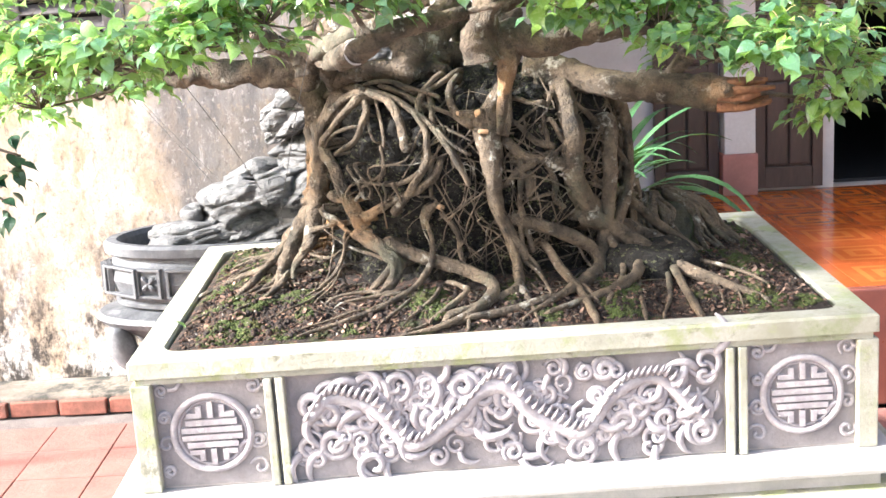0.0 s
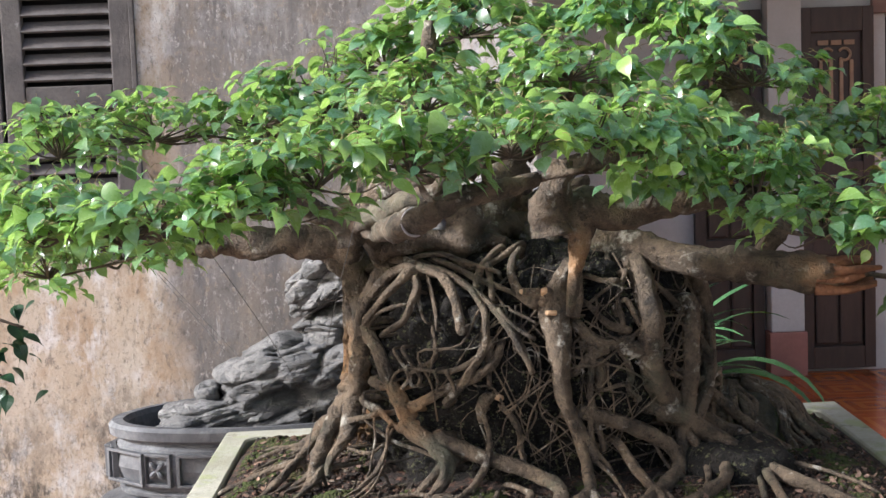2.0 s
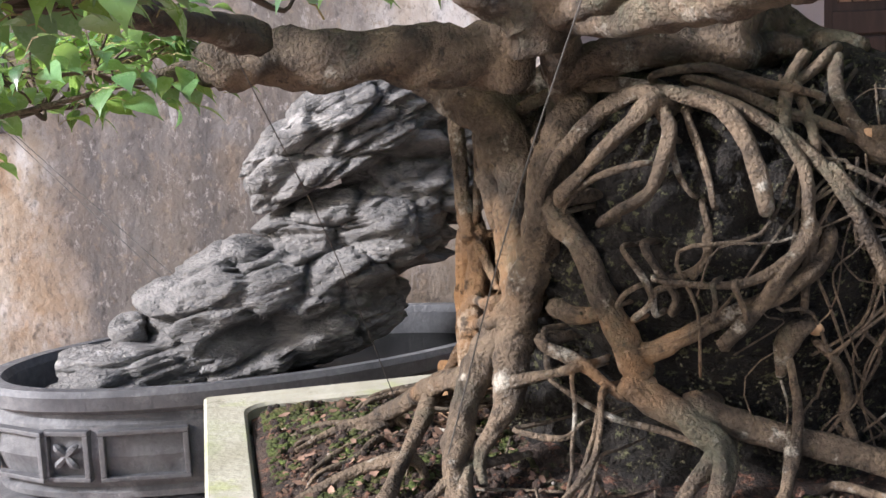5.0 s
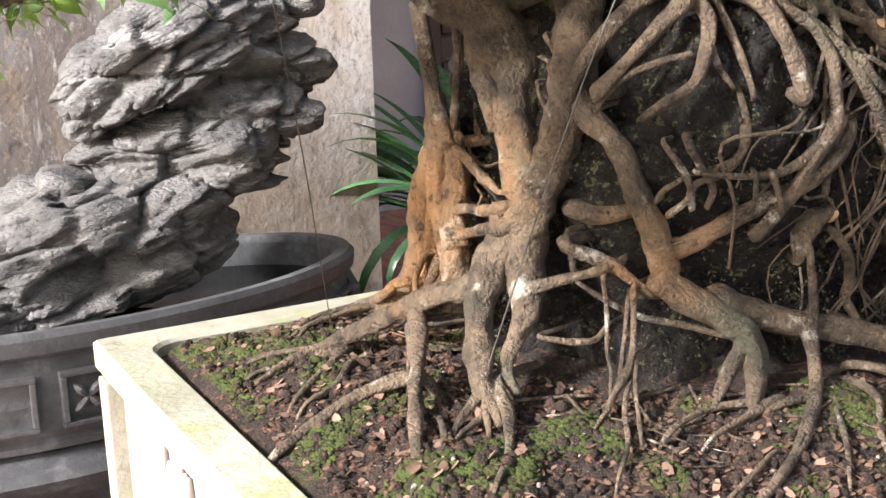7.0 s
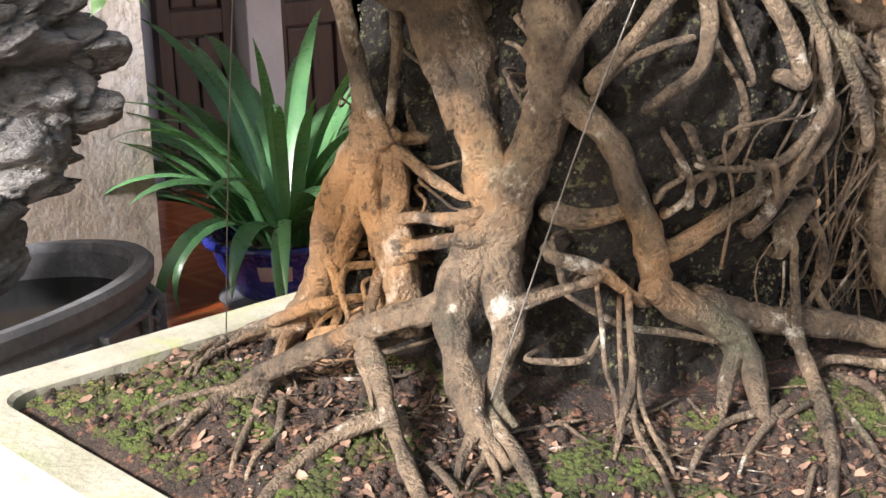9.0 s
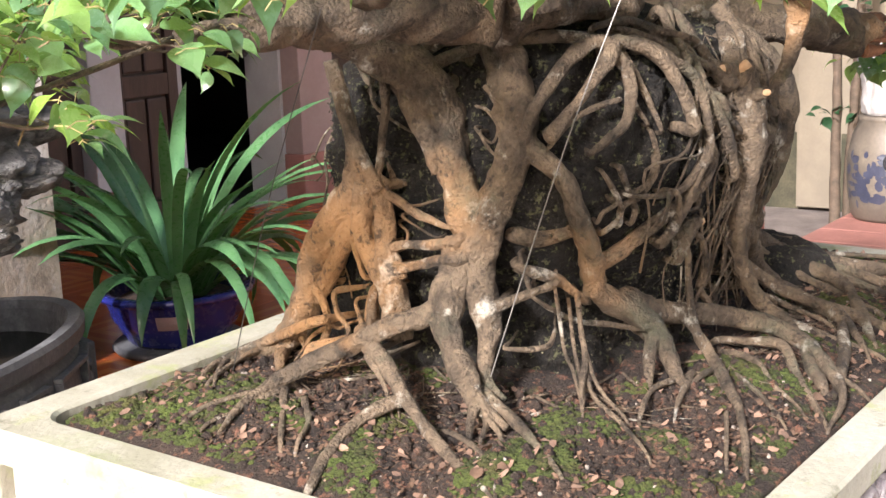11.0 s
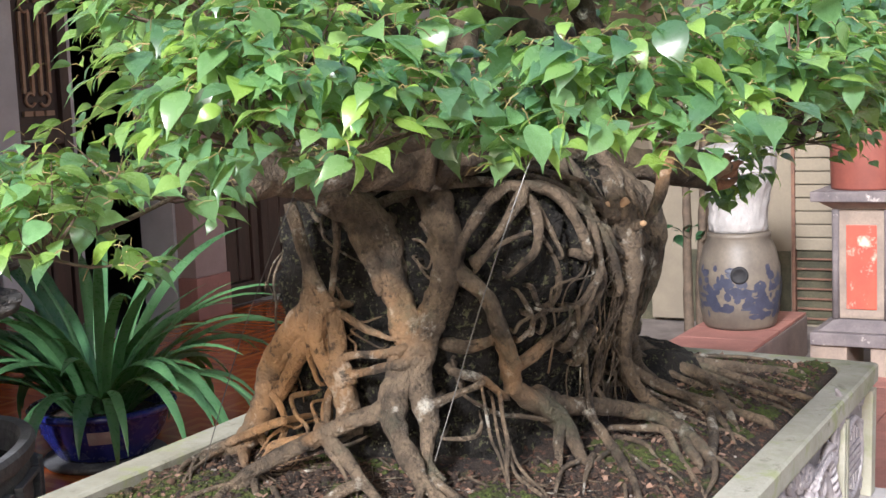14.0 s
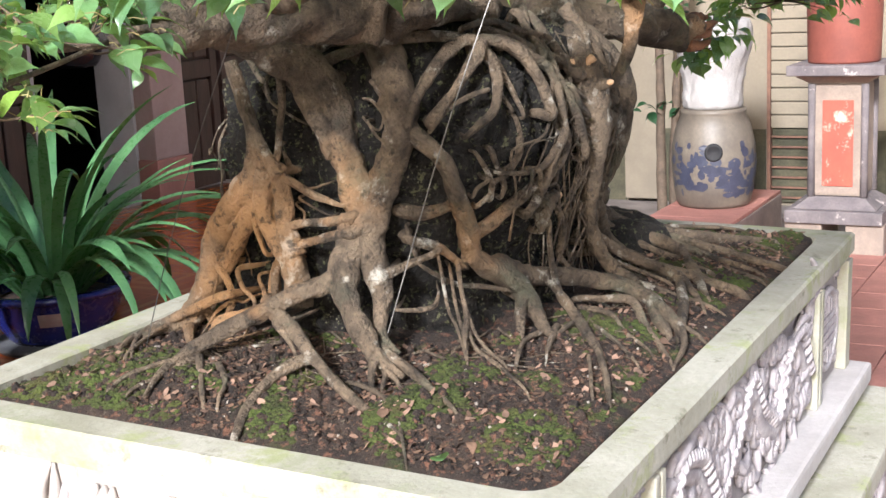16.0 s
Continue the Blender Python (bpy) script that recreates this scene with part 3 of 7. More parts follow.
# a round black helmet-like thing just inside the doorway
bm = bmesh.new()
bmesh.ops.create_uvsphere(bm, u_segments=28, v_segments=18, radius=0.16)
for v in bm.verts:
    v.co.z = max(v.co.z, -0.1)
    v.co.y *= 1.2
helmet = tagged(part("helmet", bm, M_gloss, smooth=True), "shiny black motorbike helmet hanging in the dark doorway", "helmet")
helmet.matrix_basis = pose(3.62, 4.33, 1.36)
tagged(part("hook", tube(bmesh.new(), ((3.62, 4.33, 1.50, 0.006), (3.70, 4.33, 1.56, 0.006), (3.80, 4.33, 1.58, 0.006)), 6, 3, 0), M_gloss), "black metal wall hook in the doorway", "hook")

# yard end
wall_east = tagged(part("wall_east", boxed(7.3, 7.6, -9, 9, -0.03, 4.6), M_cream), "cream painted yard wall, mouldy at the foot", "wall", kind="structure")
bm = boxed(7.2, 7.298, 2.26, 2.52, 0.0, 4.6, 0.01)
tagged(part("pillar", bm, M_cream), "cream painted pillar of the yard wall", "pillar", kind="structure")
gate = thing("slatted_shutter", "cream horizontal slatted shutter with rusty frame and dark lower grille", "shutter")
me = None
for k in range(22):
    z = 0.56 + 0.092 * k
    if me is None:
        ob = part("slat", boxed(-0.02, 0.02, -0.20, 0.20, -0.043, 0.043, 0.008), M_cream, gate)
        me = ob.data
    else:
        ob = new("slat", me)
        ob.parent = gate
    ob.matrix_basis = pose(7.265, 1.275, z)
part("lower_panel", boxed(7.27, 7.297, 1.08, 1.47, 0.0, 0.51), M_mould, gate, "dark mouldy lower panel")
for k in range(7):
    part("bar", boxed(7.245, 7.262, 1.08, 1.47, 0.03 + 0.07 * k, 0.042 + 0.07 * k), M_rust, gate)
for y in (1.06, 1.475):
    part("frame_post", boxed(7.235, 7.297, y, y + 0.025, 0.0, 2.7, 0.004), M_rust, gate)
bm = bmesh.new()
for a in ((-9, 1.04), (1.52, 2.24), (2.54, 9)):
    box(bm, 7.284, 7.299, a[0], a[1], -0.03, 0.5)
tagged(part("wall_mould", bm, M_mould), "dark mouldy band at the foot of the yard wall", "wall band", kind="structure")
post = tagged(part("wooden_post", tube(bmesh.new(), ((6.9, 2.02, -0.02, 0.06), (6.9, 2.0, 0.9, 0.055), (6.93, 1.98, 1.9, 0.05), (6.9, 2.0, 3.0, 0.05)), 10, 6, 0.12), M_bark, smooth=True), "dark weathered tree trunk beside the yard wall", "post")
step = tagged(part("step", boxed(4.7, 6.35, 1.18, 1.698, -0.03, 0.225, 0.01), M_stepside), "low red-tiled step below the porch", "step", kind="structure")
for i in range(5):
    part("tile", boxed(4.71 + 0.327 * i, 4.71 + 0.327 * i + 0.32, 1.185, 1.695, 0.226, 0.246, 0.004), M_brick, step)

# garden stool with a sack on it
SX, SY, SZ = 5.80, 1.45, 0.247
stool = thing("garden_stool", "pale glazed ceramic garden stool painted with blue brushwork", "garden stool")
prof = ((0.0, 0.0), (0.20, 0.0), (0.215, 0.02), (0.235, 0.12), (0.246, 0.25), (0.24, 0.36), (0.215, 0.47), (0.185, 0.535), (0.19, 0.545), (0.19, 0.562), (0.17, 0.57), (0.0, 0.572))
part("body", lathe(bmesh.new(), [(r, z + SZ) for r, z in prof], 48, SX, SY), M_porcelain, stool, smooth=True)
rng = random.Random(11)


def stool_radius(z):
    return float(np.interp(z, [p[1] for p in prof[1:9]], [p[0] for p in prof[1:9]]))


bm = bmesh.new()
for k in range(150):
    a, z = rng.uniform(2.2, 5.2), rng.betavariate(2.2, 3.0) * 0.36 + 0.06
    h, w = rng.uniform(0.008, 0.035), rng.uniform(0.01, 0.045)
    if z > 0.3 and rng.random() < 0.5:
        w *= 0.4
    vs = []
    for u in range(7):
        q = 2 * math.pi * u / 7
        aa, zz = a + w / 0.23 * math.cos(q) * rng.uniform(0.7, 1.2), z + h * math.sin(q) * rng.uniform(0.7, 1.2)
        r = stool_radius(zz) + 0.0022
        vs.append(bm.verts.new((SX + r * math.cos(aa), SY + r * math.sin(aa), SZ + zz)))
    bm.faces.new(vs)
tagged(part("painting", bm, M_cobalt, stool, "blue painted landscape"), kind="stuff")
# closed lipped disc; black colour paints the shade inside the hole
hole = bmesh.new()
a = math.atan2(-0.78 - SY, -1.83 - SX)
lathe(hole, ((0.0, 0.004), (0.034, 0.004), (0.044, 0.012), (0.052, 0.004), (0.052, -0.02)), 24)
ob = part("hole", hole, (M_black), stool, "round hole, shown by a black disc for its shade", smooth=True)
ob.matrix_basis = look((SX + 0.243 * math.cos(a), SY + 0.243 * math.sin(a), SZ + 0.335), (SX, SY, SZ + 0.335)) @ pose(0, 0, 0.0)
bm = lathe(bmesh.new(), ((0.0, 0.0), (0.17, 0.0), (0.175, 0.06), (0.17, 0.12), (0.185, 0.22), (0.215, 0.36), (0.225, 0.46), (0.21, 0.50), (0.14, 0.52), (0.0, 0.50)), 56, 0, 0)
bmesh.ops.subdivide_edges(bm, edges=bm.edges[:], cuts=2, use_grid_fill=True)
for v in bm.verts:
    q = noise.noise(v.co * 8) * 0.012 + noise.noise(v.co * 24) * 0.008 + noise.noise(v.co * 55) * 0.004
    r = Vector((v.co.x, v.co.y, 0))
    v.co += (r.normalized() if r.length > 0.01 else Vector((0, 0, 1))) * q
sack = tagged(part("sack", bm, M_bag, smooth=True), "crumpled white plastic sack standing on the garden stool", "sack")
sack.matrix_basis = pose(SX, SY, SZ + 0.573)

# pedestal with a terracotta pot
PX, PY = 5.96, 0.74
ped = thing("pedestal", "square cement plant pedestal with a peeling red plaque", "pedestal")
for dy in (-0.17, 0.17):
    part("foot", boxed(PX - 0.24, PX + 0.24, PY + dy - 0.105, PY + dy + 0.105, -0.012, 0.17, 0.008), M_pedpale, ped, "cream cement block")
part("plinth", boxed(PX - 0.27, PX + 0.27, PY - 0.27, PY + 0.27, 0.171, 0.245, 0.008), M_peddark, ped)
bm = boxed(PX - 0.23, PX + 0.23, PY - 0.23, PY + 0.23, 0.246, 0.31, 0.004)
for v in bm.verts:
    if v.co.z > 0.28:
        v.co.x, v.co.y = PX + (v.co.x - PX) * 0.68, PY + (v.co.y - PY) * 0.68
part("collar", bm, M_peddark, ped)
part("column", boxed(PX - 0.145, PX + 0.145, PY - 0.145, PY + 0.145, 0.311, 0.95, 0.02), M_pedpale, ped)
for sg in (-1, 1):
    for t2 in (-1, 1):
        part("corner_moulding", lathe(bmesh.new(), ((0.0, 0.312), (0.022, 0.312), (0.02, 0.6), (0.022, 0.949), (0, 0.949)), 12, PX + sg * 0.146, PY + t2 * 0.146), M_peddark, ped, smooth=True)
part("plaque", boxed(PX - 0.153, PX - 0.144, PY - 0.085, PY + 0.085, 0.37, 0.86, 0.004), M_plaque, ped, "peeling red plaque")
bm = boxed(PX - 0.16, PX + 0.16, PY - 0.16, PY + 0.16, 0.951, 1.0, 0.004)
for v in bm.verts:
    if v.co.z > 0.98:
        v.co.x, v.co.y = PX + (v.co.x - PX) * 1.4, PY + (v.co.y - PY) * 1.4
part("capital", bm, M_pedpale, ped)
part("top_slab", boxed(PX - 0.265, PX + 0.265, PY - 0.265, PY + 0.265, 1.001, 1.06, 0.008), M_peddark, ped)
tpot = thing("terracotta_pot", "dull red glazed pot standing on the pedestal", "pot")
part("pot_body", lathe(bmesh.new(), ((0.0, 1.061), (0.195, 1.061), (0.2, 1.075), (0.208, 1.40), (0.215, 1.50), (0.228, 1.51), (0.228, 1.54), (0.2, 1.54), (0.19, 1.46), (0.0, 1.46)), 40, PX, PY), M_terra, tpot, smooth=True)
part("liner", lathe(bmesh.new(), ((0.06, 1.462), (0.11, 1.462), (0.115, 1.575), (0.105, 1.58), (0.09, 1.47)), 28, PX - 0.06, PY + 0.05), M_greenplastic, tpot, "green plastic liner pot", smooth=True)

# ---- planter ----
planter = thing("planter", "large rectangular whitewashed cement planter with carved panels and mossy rim", "planter")
OX0, OX1, OY0, OY1 = -0.083, 1.938, -0.083, 1.278
IX, IY = 1.855, 1.195
# the planter has settled: its front corner by the yard stands lowest
LEAN_X, LEAN_Y, SUNK = 0.0135, 0.021, 0.025
planter.matrix_basis = Matrix.Translation((0, 0, 0.905 - SUNK)) @ Vector((0, 0, 1)).rotation_difference(Vector((-LEAN_X, -LEAN_Y, 1))).to_matrix().to_4x4() @ Matrix.Translation((0, 0, -0.905))


def ring_part(name, ox, oy, ix, iy, z0, z1, m, round_in=0.0, bevel=0.006):
    """A rectangular hoop: outer and inner rectangles, upright sides; the inner corners may be rounded."""
    bm = bmesh.new()

    def loop(x0, x1, y0, y1, r, z):
        out = []
        for cx, cy, a0 in ((x1 - r, y0 + r, -90), (x1 - r, y1 - r, 0), (x0 + r, y1 - r, 90), (x0 + r, y0 + r, 180)):
            for k in range(6):
                a = radians(a0 + 18 * k)
                out.append(bm.verts.new((cx + r * math.cos(a), cy + r * math.sin(a), z)))
        return out
    o0, o1 = loop(*ox, *oy, 0.006, z0), loop(*ox, *oy, 0.006, z1 - bevel)
    o2 = loop(ox[0] + bevel, ox[1] - bevel, oy[0] + bevel, oy[1] - bevel, 0.006, z1)
    i2 = loop(ix[0] - bevel, ix[1] + bevel, iy[0] - bevel, iy[1] + bevel, max(round_in, 0.004), z1)
    i1, i0 = loop(*ix, *iy, max(round_in, 0.004), z1 - bevel), loop(*ix, *iy, max(round_in, 0.004), z0)
    loops = (o0, o1, o2, i2, i1, i0, o0)
    for a, b in zip(loops, loops[1:]):
        for k in range(24):
            bm.faces.new((a[k], a[(k + 1) % 24], b[(k + 1) % 24], b[k]))
    bmesh.ops.recalc_face_normals(bm, faces=bm.faces[:])
    return part(name, bm, m, planter)


ring_part("rim", (OX0, OX1), (OY0, OY1), (0, IX), (0, IY), 0.855, 0.905, M_rim, 0.06)
ring_part("rim_moulding", (OX0 + 0.012, OX1 - 0.012), (OY0 + 0.012, OY1 - 0.012), (0.01, IX - 0.01), (0.01, IY - 0.01), 0.835, 0.8545, M_rim, 0.03, 0.003)
ring_part("body", (OX0 + 0.035, OX1 - 0.035), (OY0 + 0.035, OY1 - 0.035), (0.02, IX - 0.02), (0.02, IY - 0.02), 0.525, 0.8345, M_panel, 0.02, 0.002)
# thin darker plates give the carving its depth by colour
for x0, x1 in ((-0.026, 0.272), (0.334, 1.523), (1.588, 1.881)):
    part("sunk_field", boxed(x0, x1, OY0 + 0.0335, OY0 + 0.05, 0.53, 0.829), M_field, planter, "grey ground of the carving, coloured darker for the shade between reliefs")
part("base_slab", boxed(-0.133, 1.988, -0.133, 1.328, 0.465, 0.524, 0.012), M_slab, planter)
part("base_neck", boxed(-0.088, 1.943, -0.088, 1.283, 0.42, 0.4645), M_slab, planter)
part("stand_top", boxed(-0.238, 2.093, -0.238, 1.433, 0.35, 0.4195, 0.012), M_rim, planter)
part("stand", boxed(-0.188, 2.043, -0.188, 1.383, -0.09, 0.3495, 0.006), M_panel, planter)
FY, LX = OY0 + 0.035, OX0 + 0.035
for x0, x1 in ((OX0, OX0 + 0.055), (0.276, 0.298), (0.308, 0.331), (1.526, 1.548), (1.559, 1.583), (OX1 - 0.055, OX1)):
    part("upright", boxed(x0, x1, OY0 + 0.004, FY + 0.03, 0.5255, 0.834, 0.004), M_rim, planter)
for y0, y1 in ((OY0 + 0.062, OY0 + 0.10), (OY1 - 0.055, OY1)):
    part("upright", boxed(OX0 + 0.004, LX + 0.03, y0, y1, 0.5255, 0.834, 0.004), M_rim, planter)

# carving on the long face: scrolls, clouds and a winding body
rng = random.Random(21)


def spiral(bm, cx, cz, r, turns, a0, y, th, sg):
    n = max(6, int(9 * turns))
    tube(bm, [(cx + sg * r * (1 - 0.82 * k / n) * math.cos(a0 + turns * 6.283 * k / n), y - th * 0.6 * k / n, cz + r * (1 - 0.82 * k / n) * math.sin(a0 + turns * 6.283 * k / n), th * (0.55 + 0.45 * math.sin(3.1 * (k + 0.4) / (n + 0.8)))) for k in range(n + 1)], 7, 2, 0.05)


carving = bmesh.new()
body_pts = [(0.38 + 1.10 * k / 16, FY - 0.006, 0.69 + 0.075 * math.sin(k * 1.05) + 0.012 * math.sin(k * 2.7), 0.026 - 0.008 * abs(k - 8) / 8) for k in range(17)]
tube(carving, body_pts, 9, 4, 0.12)
for k in range(0, 64):
    t = k / 64 * 16
    x, z = 0.38 + 1.10 * t / 16, 0.69 + 0.075 * math.sin(t * 1.05) + 0.012 * math.sin(t * 2.7)
    tube(carving, ((x, FY - 0.02, z + 0.018, 0.008), (x + 0.008, FY - 0.032, z + 0.032, 0.006), (x + 0.018, FY - 0.028, z + 0.046, 0.002)), 5, 2, 0.05)
part("dragon_relief", carving, M_relief, planter, "carved winding dragon body", smooth=True)
me_list = []
for k in range(14):
    bm = bmesh.new()
    spiral(bm, 0, 0, rng.uniform(0.028, 0.05), rng.uniform(1.1, 1.9), rng.uniform(0, 6.28), 0, rng.uniform(0.008, 0.013), rng.choice((-1, 1)))
    if k % 2:
        tube(bm, ((0.02, 0, -0.02, 0.011), (0.05, -0.008, -0.045, 0.012), (0.09, -0.004, -0.04, 0.008), (0.11, 0, -0.02, 0.003)), 7, 3, 0.1)
    ob = part("scroll", bm, M_relief, planter, smooth=True)
    me_list.append(ob.data)
    ob.matrix_basis = pose(0.37 + k * 0.08, FY - 0.004, 0.60 + 0.16 * ((k * 5) % 7) / 7)
for k in range(110):
    ob = new("scroll", me_list[(k * 5) % 14])
    ob.parent = planter
    ob.matrix_basis = pose(0.375 + 1.105 * rng.random(), FY - 0.003 - 0.008 * rng.random(), 0.555 + 0.255 * rng.random(), 0, rng.uniform(0, 360), 0) @ Matrix.Scale(rng.uniform(0.7, 1.2), 4)
for x0, x1 in ((-0.03, 0.27), (1.59, 1.885)):
    for cx in (x0 + 0.025, x1 - 0.025):
        for k in range(4):
            ob = new("scroll", me_list[(k * 3 + int(cx * 10)) % 14])
            ob.parent = planter
            ob.matrix_basis = pose(cx, FY - 0.001, 0.575 + 0.078 * k, 0, 90 * k + 40, 0) @ Matrix.Scale(0.62, 4)


def medallion(cx, cz, r):
    """A round longevity sign: ring, cross bars and short uprights."""
    bm = bmesh.new()
    tube(bm, [(cx + r * math.cos(a), FY - 0.006, cz + r * math.sin(a), 0.010) for a in np.linspace(0, 6.283, 25)], 8, 2, 0.03, cap=False)
    tube(bm, [(cx + r * 0.87 * math.cos(a), FY - 0.002, cz + r * 0.87 * math.sin(a), 0.005) for a in np.linspace(0, 6.283, 25)], 6, 2, 0.03, cap=False)
    m = part("medallion_ring", bm, M_relief, planter, smooth=True)
    bm = bmesh.new()
    for dz, w in ((-0.3, 0.66), (-0.1, 0.78), (0.1, 0.78), (0.3, 0.66)):
        box(bm, cx - r * w, cx + r * w, FY - 0.014, FY + 0.004, cz + dz * r - 0.0075, cz + dz * r + 0.0075)
    for sg in (-1, 1):
        box(bm, cx - 0.0075, cx + 0.0075, FY - 0.014, FY + 0.004, *sorted((cz + sg * r * 0.42, cz + sg * r * 0.86)))
        for t2 in (-1, 1):
            box(bm, cx + t2 * r * 0.3 - 0.0075, cx + t2 * r * 0.3 + 0.0075, FY - 0.0135, FY + 0.004, *sorted((cz + sg * r * 0.44, cz + sg * r * 0.74)))
            box(bm, *sorted((cx + t2 * r * 0.3, cx + t2 * r * 0.62)), FY - 0.013, FY + 0.004, cz + sg * r * 0.5 - 0.007, cz + sg * r * 0.5 + 0.007)
    part("longevity_sign", bm, M_relief, planter)
    part("medallion_field", lathe(bmesh.new(), ((0.0, 0.0), (r, 0.0), (r, 0.004)), 32), M_relief, planter).matrix_basis = pose(cx, FY - 0.001, cz, 90, 0, 0)


medallion(0.122, 0.682, 0.106)
medallion(1.736, 0.682, 0.106)
# plain short face with raised leaf shapes
for y, z, a, s in ((0.95, 0.66, 20, 1.0), (0.90, 0.68, -10, 1.2), (0.78, 0.65, 55, 0.9), (0.55, 0.67, -30, 1.0), (0.42, 0.66, 15, 1.1), (0.25, 0.68, 40, 0.9)):
    bm = bmesh.new()
    tube(bm, ((0, 0, -0.08, 0.003), (0, 0.012, -0.03, 0.016), (0, 0.018, 0.03, 0.018), (0, 0.005, 0.09, 0.003)), 8, 4, 0.08)
    part("leaf_relief", bm, M_relief, planter, smooth=True).matrix_basis = pose(LX - 0.002, y, z, a, 0, 0) @ Matrix.Scale(s, 4)

# lotus carving on the short side
for y, z, h, lean in ((0.965, 0.715, 0.11, 0.02), (0.655, 0.72, 0.085, -0.02), (0.30, 0.70, 0.10, 0.03)):
    for d in (-0.011, 0.011):
        bm = tube(bmesh.new(), ((LX - 0.003, y + d, z - 0.05, 0.009), (LX - 0.009, y + 1.6 * d - lean * 0.3, z + h * 0.45, 0.012), (LX - 0.006, y + 0.3 * d - lean, z + h, 0.003)), 8, 5, 0.1)
        part("lotus_blade", bm, M_panel, planter, smooth=True)
for y, z in ((0.825, 0.765), (0.47, 0.76)):
    for d, r in ((-0.016, 0.014), (0.0, 0.02), (0.016, 0.014)):
        bm = tube(bmesh.new(), ((LX - 0.002, y + 0.3 * d, z - 0.035, 0.008), (LX - 0.010, y + d, z, r), (LX - 0.006, y + 1.2 * d, z + 0.035, 0.004)), 9, 5, 0.08)
        part("lotus_petal", bm, M_panel, planter, smooth=True)
    part("lotus_stem", tube(bmesh.new(), ((LX - 0.003, y + 0.02, 0.54, 0.008), (LX - 0.005, y + 0.015, 0.65, 0.008), (LX - 0.004, y, z - 0.03, 0.007)), 8, 5, 0.08), M_panel, planter, smooth=True)

# carving on the stand
for k in range(34):
    ob = new("scroll", me_list[(k * 3) % 14])
    ob.parent = planter
    ob.matrix_basis = pose(-0.12 + 2.05 * rng.random(), -0.192, 0.06 + 0.25 * rng.random(), 0, rng.uniform(0, 360), 0) @ Matrix.Scale(1.25, 4)

# ---- soil in the planter ----
CX, CY = 0.88, 0.66


def core_axes(z):
    q = min(max((z - 1.05) / 0.25, 0), 1)
    return 0.335 + 0.05 * q, 2.2 + q


def plan_radius(x, y):
    return (abs((x - CX) / 0.47) ** 2.6 + abs((y - CY) / 0.385) ** 2.6) ** (1 / 2.6)


def soil_z(x, y):
    q = min(max((1.75 - plan_radius(x, y)) / 0.75, 0), 1) ** 1.5
    rim = max(min(x, y, IX - x, IY - y), 0)
    low = 0.018 * min(max((y - IY + 0.2) / 0.2, 0), 1)
    bed = 0.890 - SUNK - low + LEAN_X * x + LEAN_Y * y + 0.044 * min(rim / 0.16, 1) ** 0.7
    return bed + 0.022 * q + min(rim / 0.05, 1) * (0.016 * noise.noise(Vector((x * 7.5, y * 7.5, 7))) + 0.011 * noise.noise(Vector((x * 19, y * 19, 5))) + 0.006 * noise.noise(Vector((x * 55, y * 55, 9))))


nx, ny = 150, 104
verts = [(0.008 + (IX - 0.016) * i / nx, 0.008 + (IY - 0.016) * j / ny, 0) for j in range(ny + 1) for i in range(nx + 1)]
verts = [(x, y, soil_z(x, y)) for x, y, _ in verts]
faces = [(j * (nx + 1) + i, j * (nx + 1) + i + 1, (j + 1) * (nx + 1) + i + 1, (j + 1) * (nx + 1) + i) for j in range(ny) for i in range(nx)]
base = len(verts)
edge = [i for i in range(nx + 1)] + [j * (nx + 1) + nx for j in range(1, ny + 1)] + [ny * (nx + 1) + i for i in range(nx - 1, -1, -1)] + [j * (nx + 1) for j in range(ny - 1, 0, -1)]
verts += [(verts[k][0], verts[k][1], 0.56) for k in edge]
faces += [(edge[k], base + k, base + (k + 1) % len(edge), edge[(k + 1) % len(edge)]) for k in range(len(edge))]
faces.append(tuple(range(base, base + len(edge))))
me = bpy.data.meshes.new("soil")
me.from_pydata(verts, [], faces)
for p in me.polygons:
    p.use_smooth = True
me.materials.append(M_soil)
soil = tagged(new("soil", me), "dark crumbly soil with moss filling the planter", "soil", kind="stuff")


def scatter(name, m, template, tf, count, seed, size, label, cat, ok, lift=0.0, tilt=25):
    """Many small alike bits lying on the soil, as one stuff object."""
    rg = random.Random(seed)
    vs, fs = [], []
    while count:
        x, y = rg.uniform(0.03, IX - 0.03), rg.uniform(0.03, IY - 0.03)
        if plan_radius(x, y) < 1.0 or not ok(x, y, rg):
            continue
        count -= 1
        s = rg.uniform(*size)
        mtx = Matrix.Translation((x, y, soil_z(x, y) + lift * s)) @ Euler((radians(rg.uniform(-tilt, tilt)), radians(rg.uniform(-tilt, tilt)), rg.uniform(0, 6.28))).to_matrix().to_4x4()
        k = len(vs)
        vs += [mtx @ Vector((v[0] * s * rg.uniform(0.8, 1.2), v[1] * s, v[2] * s * rg.uniform(0.7, 1.3))) for v in template]
        fs += [tuple(k + q for q in f) for f in tf]
    me = bpy.data.meshes.new(name)
    me.from_pydata(vs, [], fs)
    for p in me.polygons:
        p.use_smooth = True
    me.materials.append(m)
    return tagged(new(name, me), label, cat, kind="stuff")


def ico(sub):
    bm = bmesh.new()
    bmesh.ops.create_icosphere(bm, subdivisions=sub, radius=1)
    v = [tuple(q.co) for q in bm.verts]
    f = [tuple(q.index for q in t.verts) for t in bm.faces]
    bm.free()
    return v, f


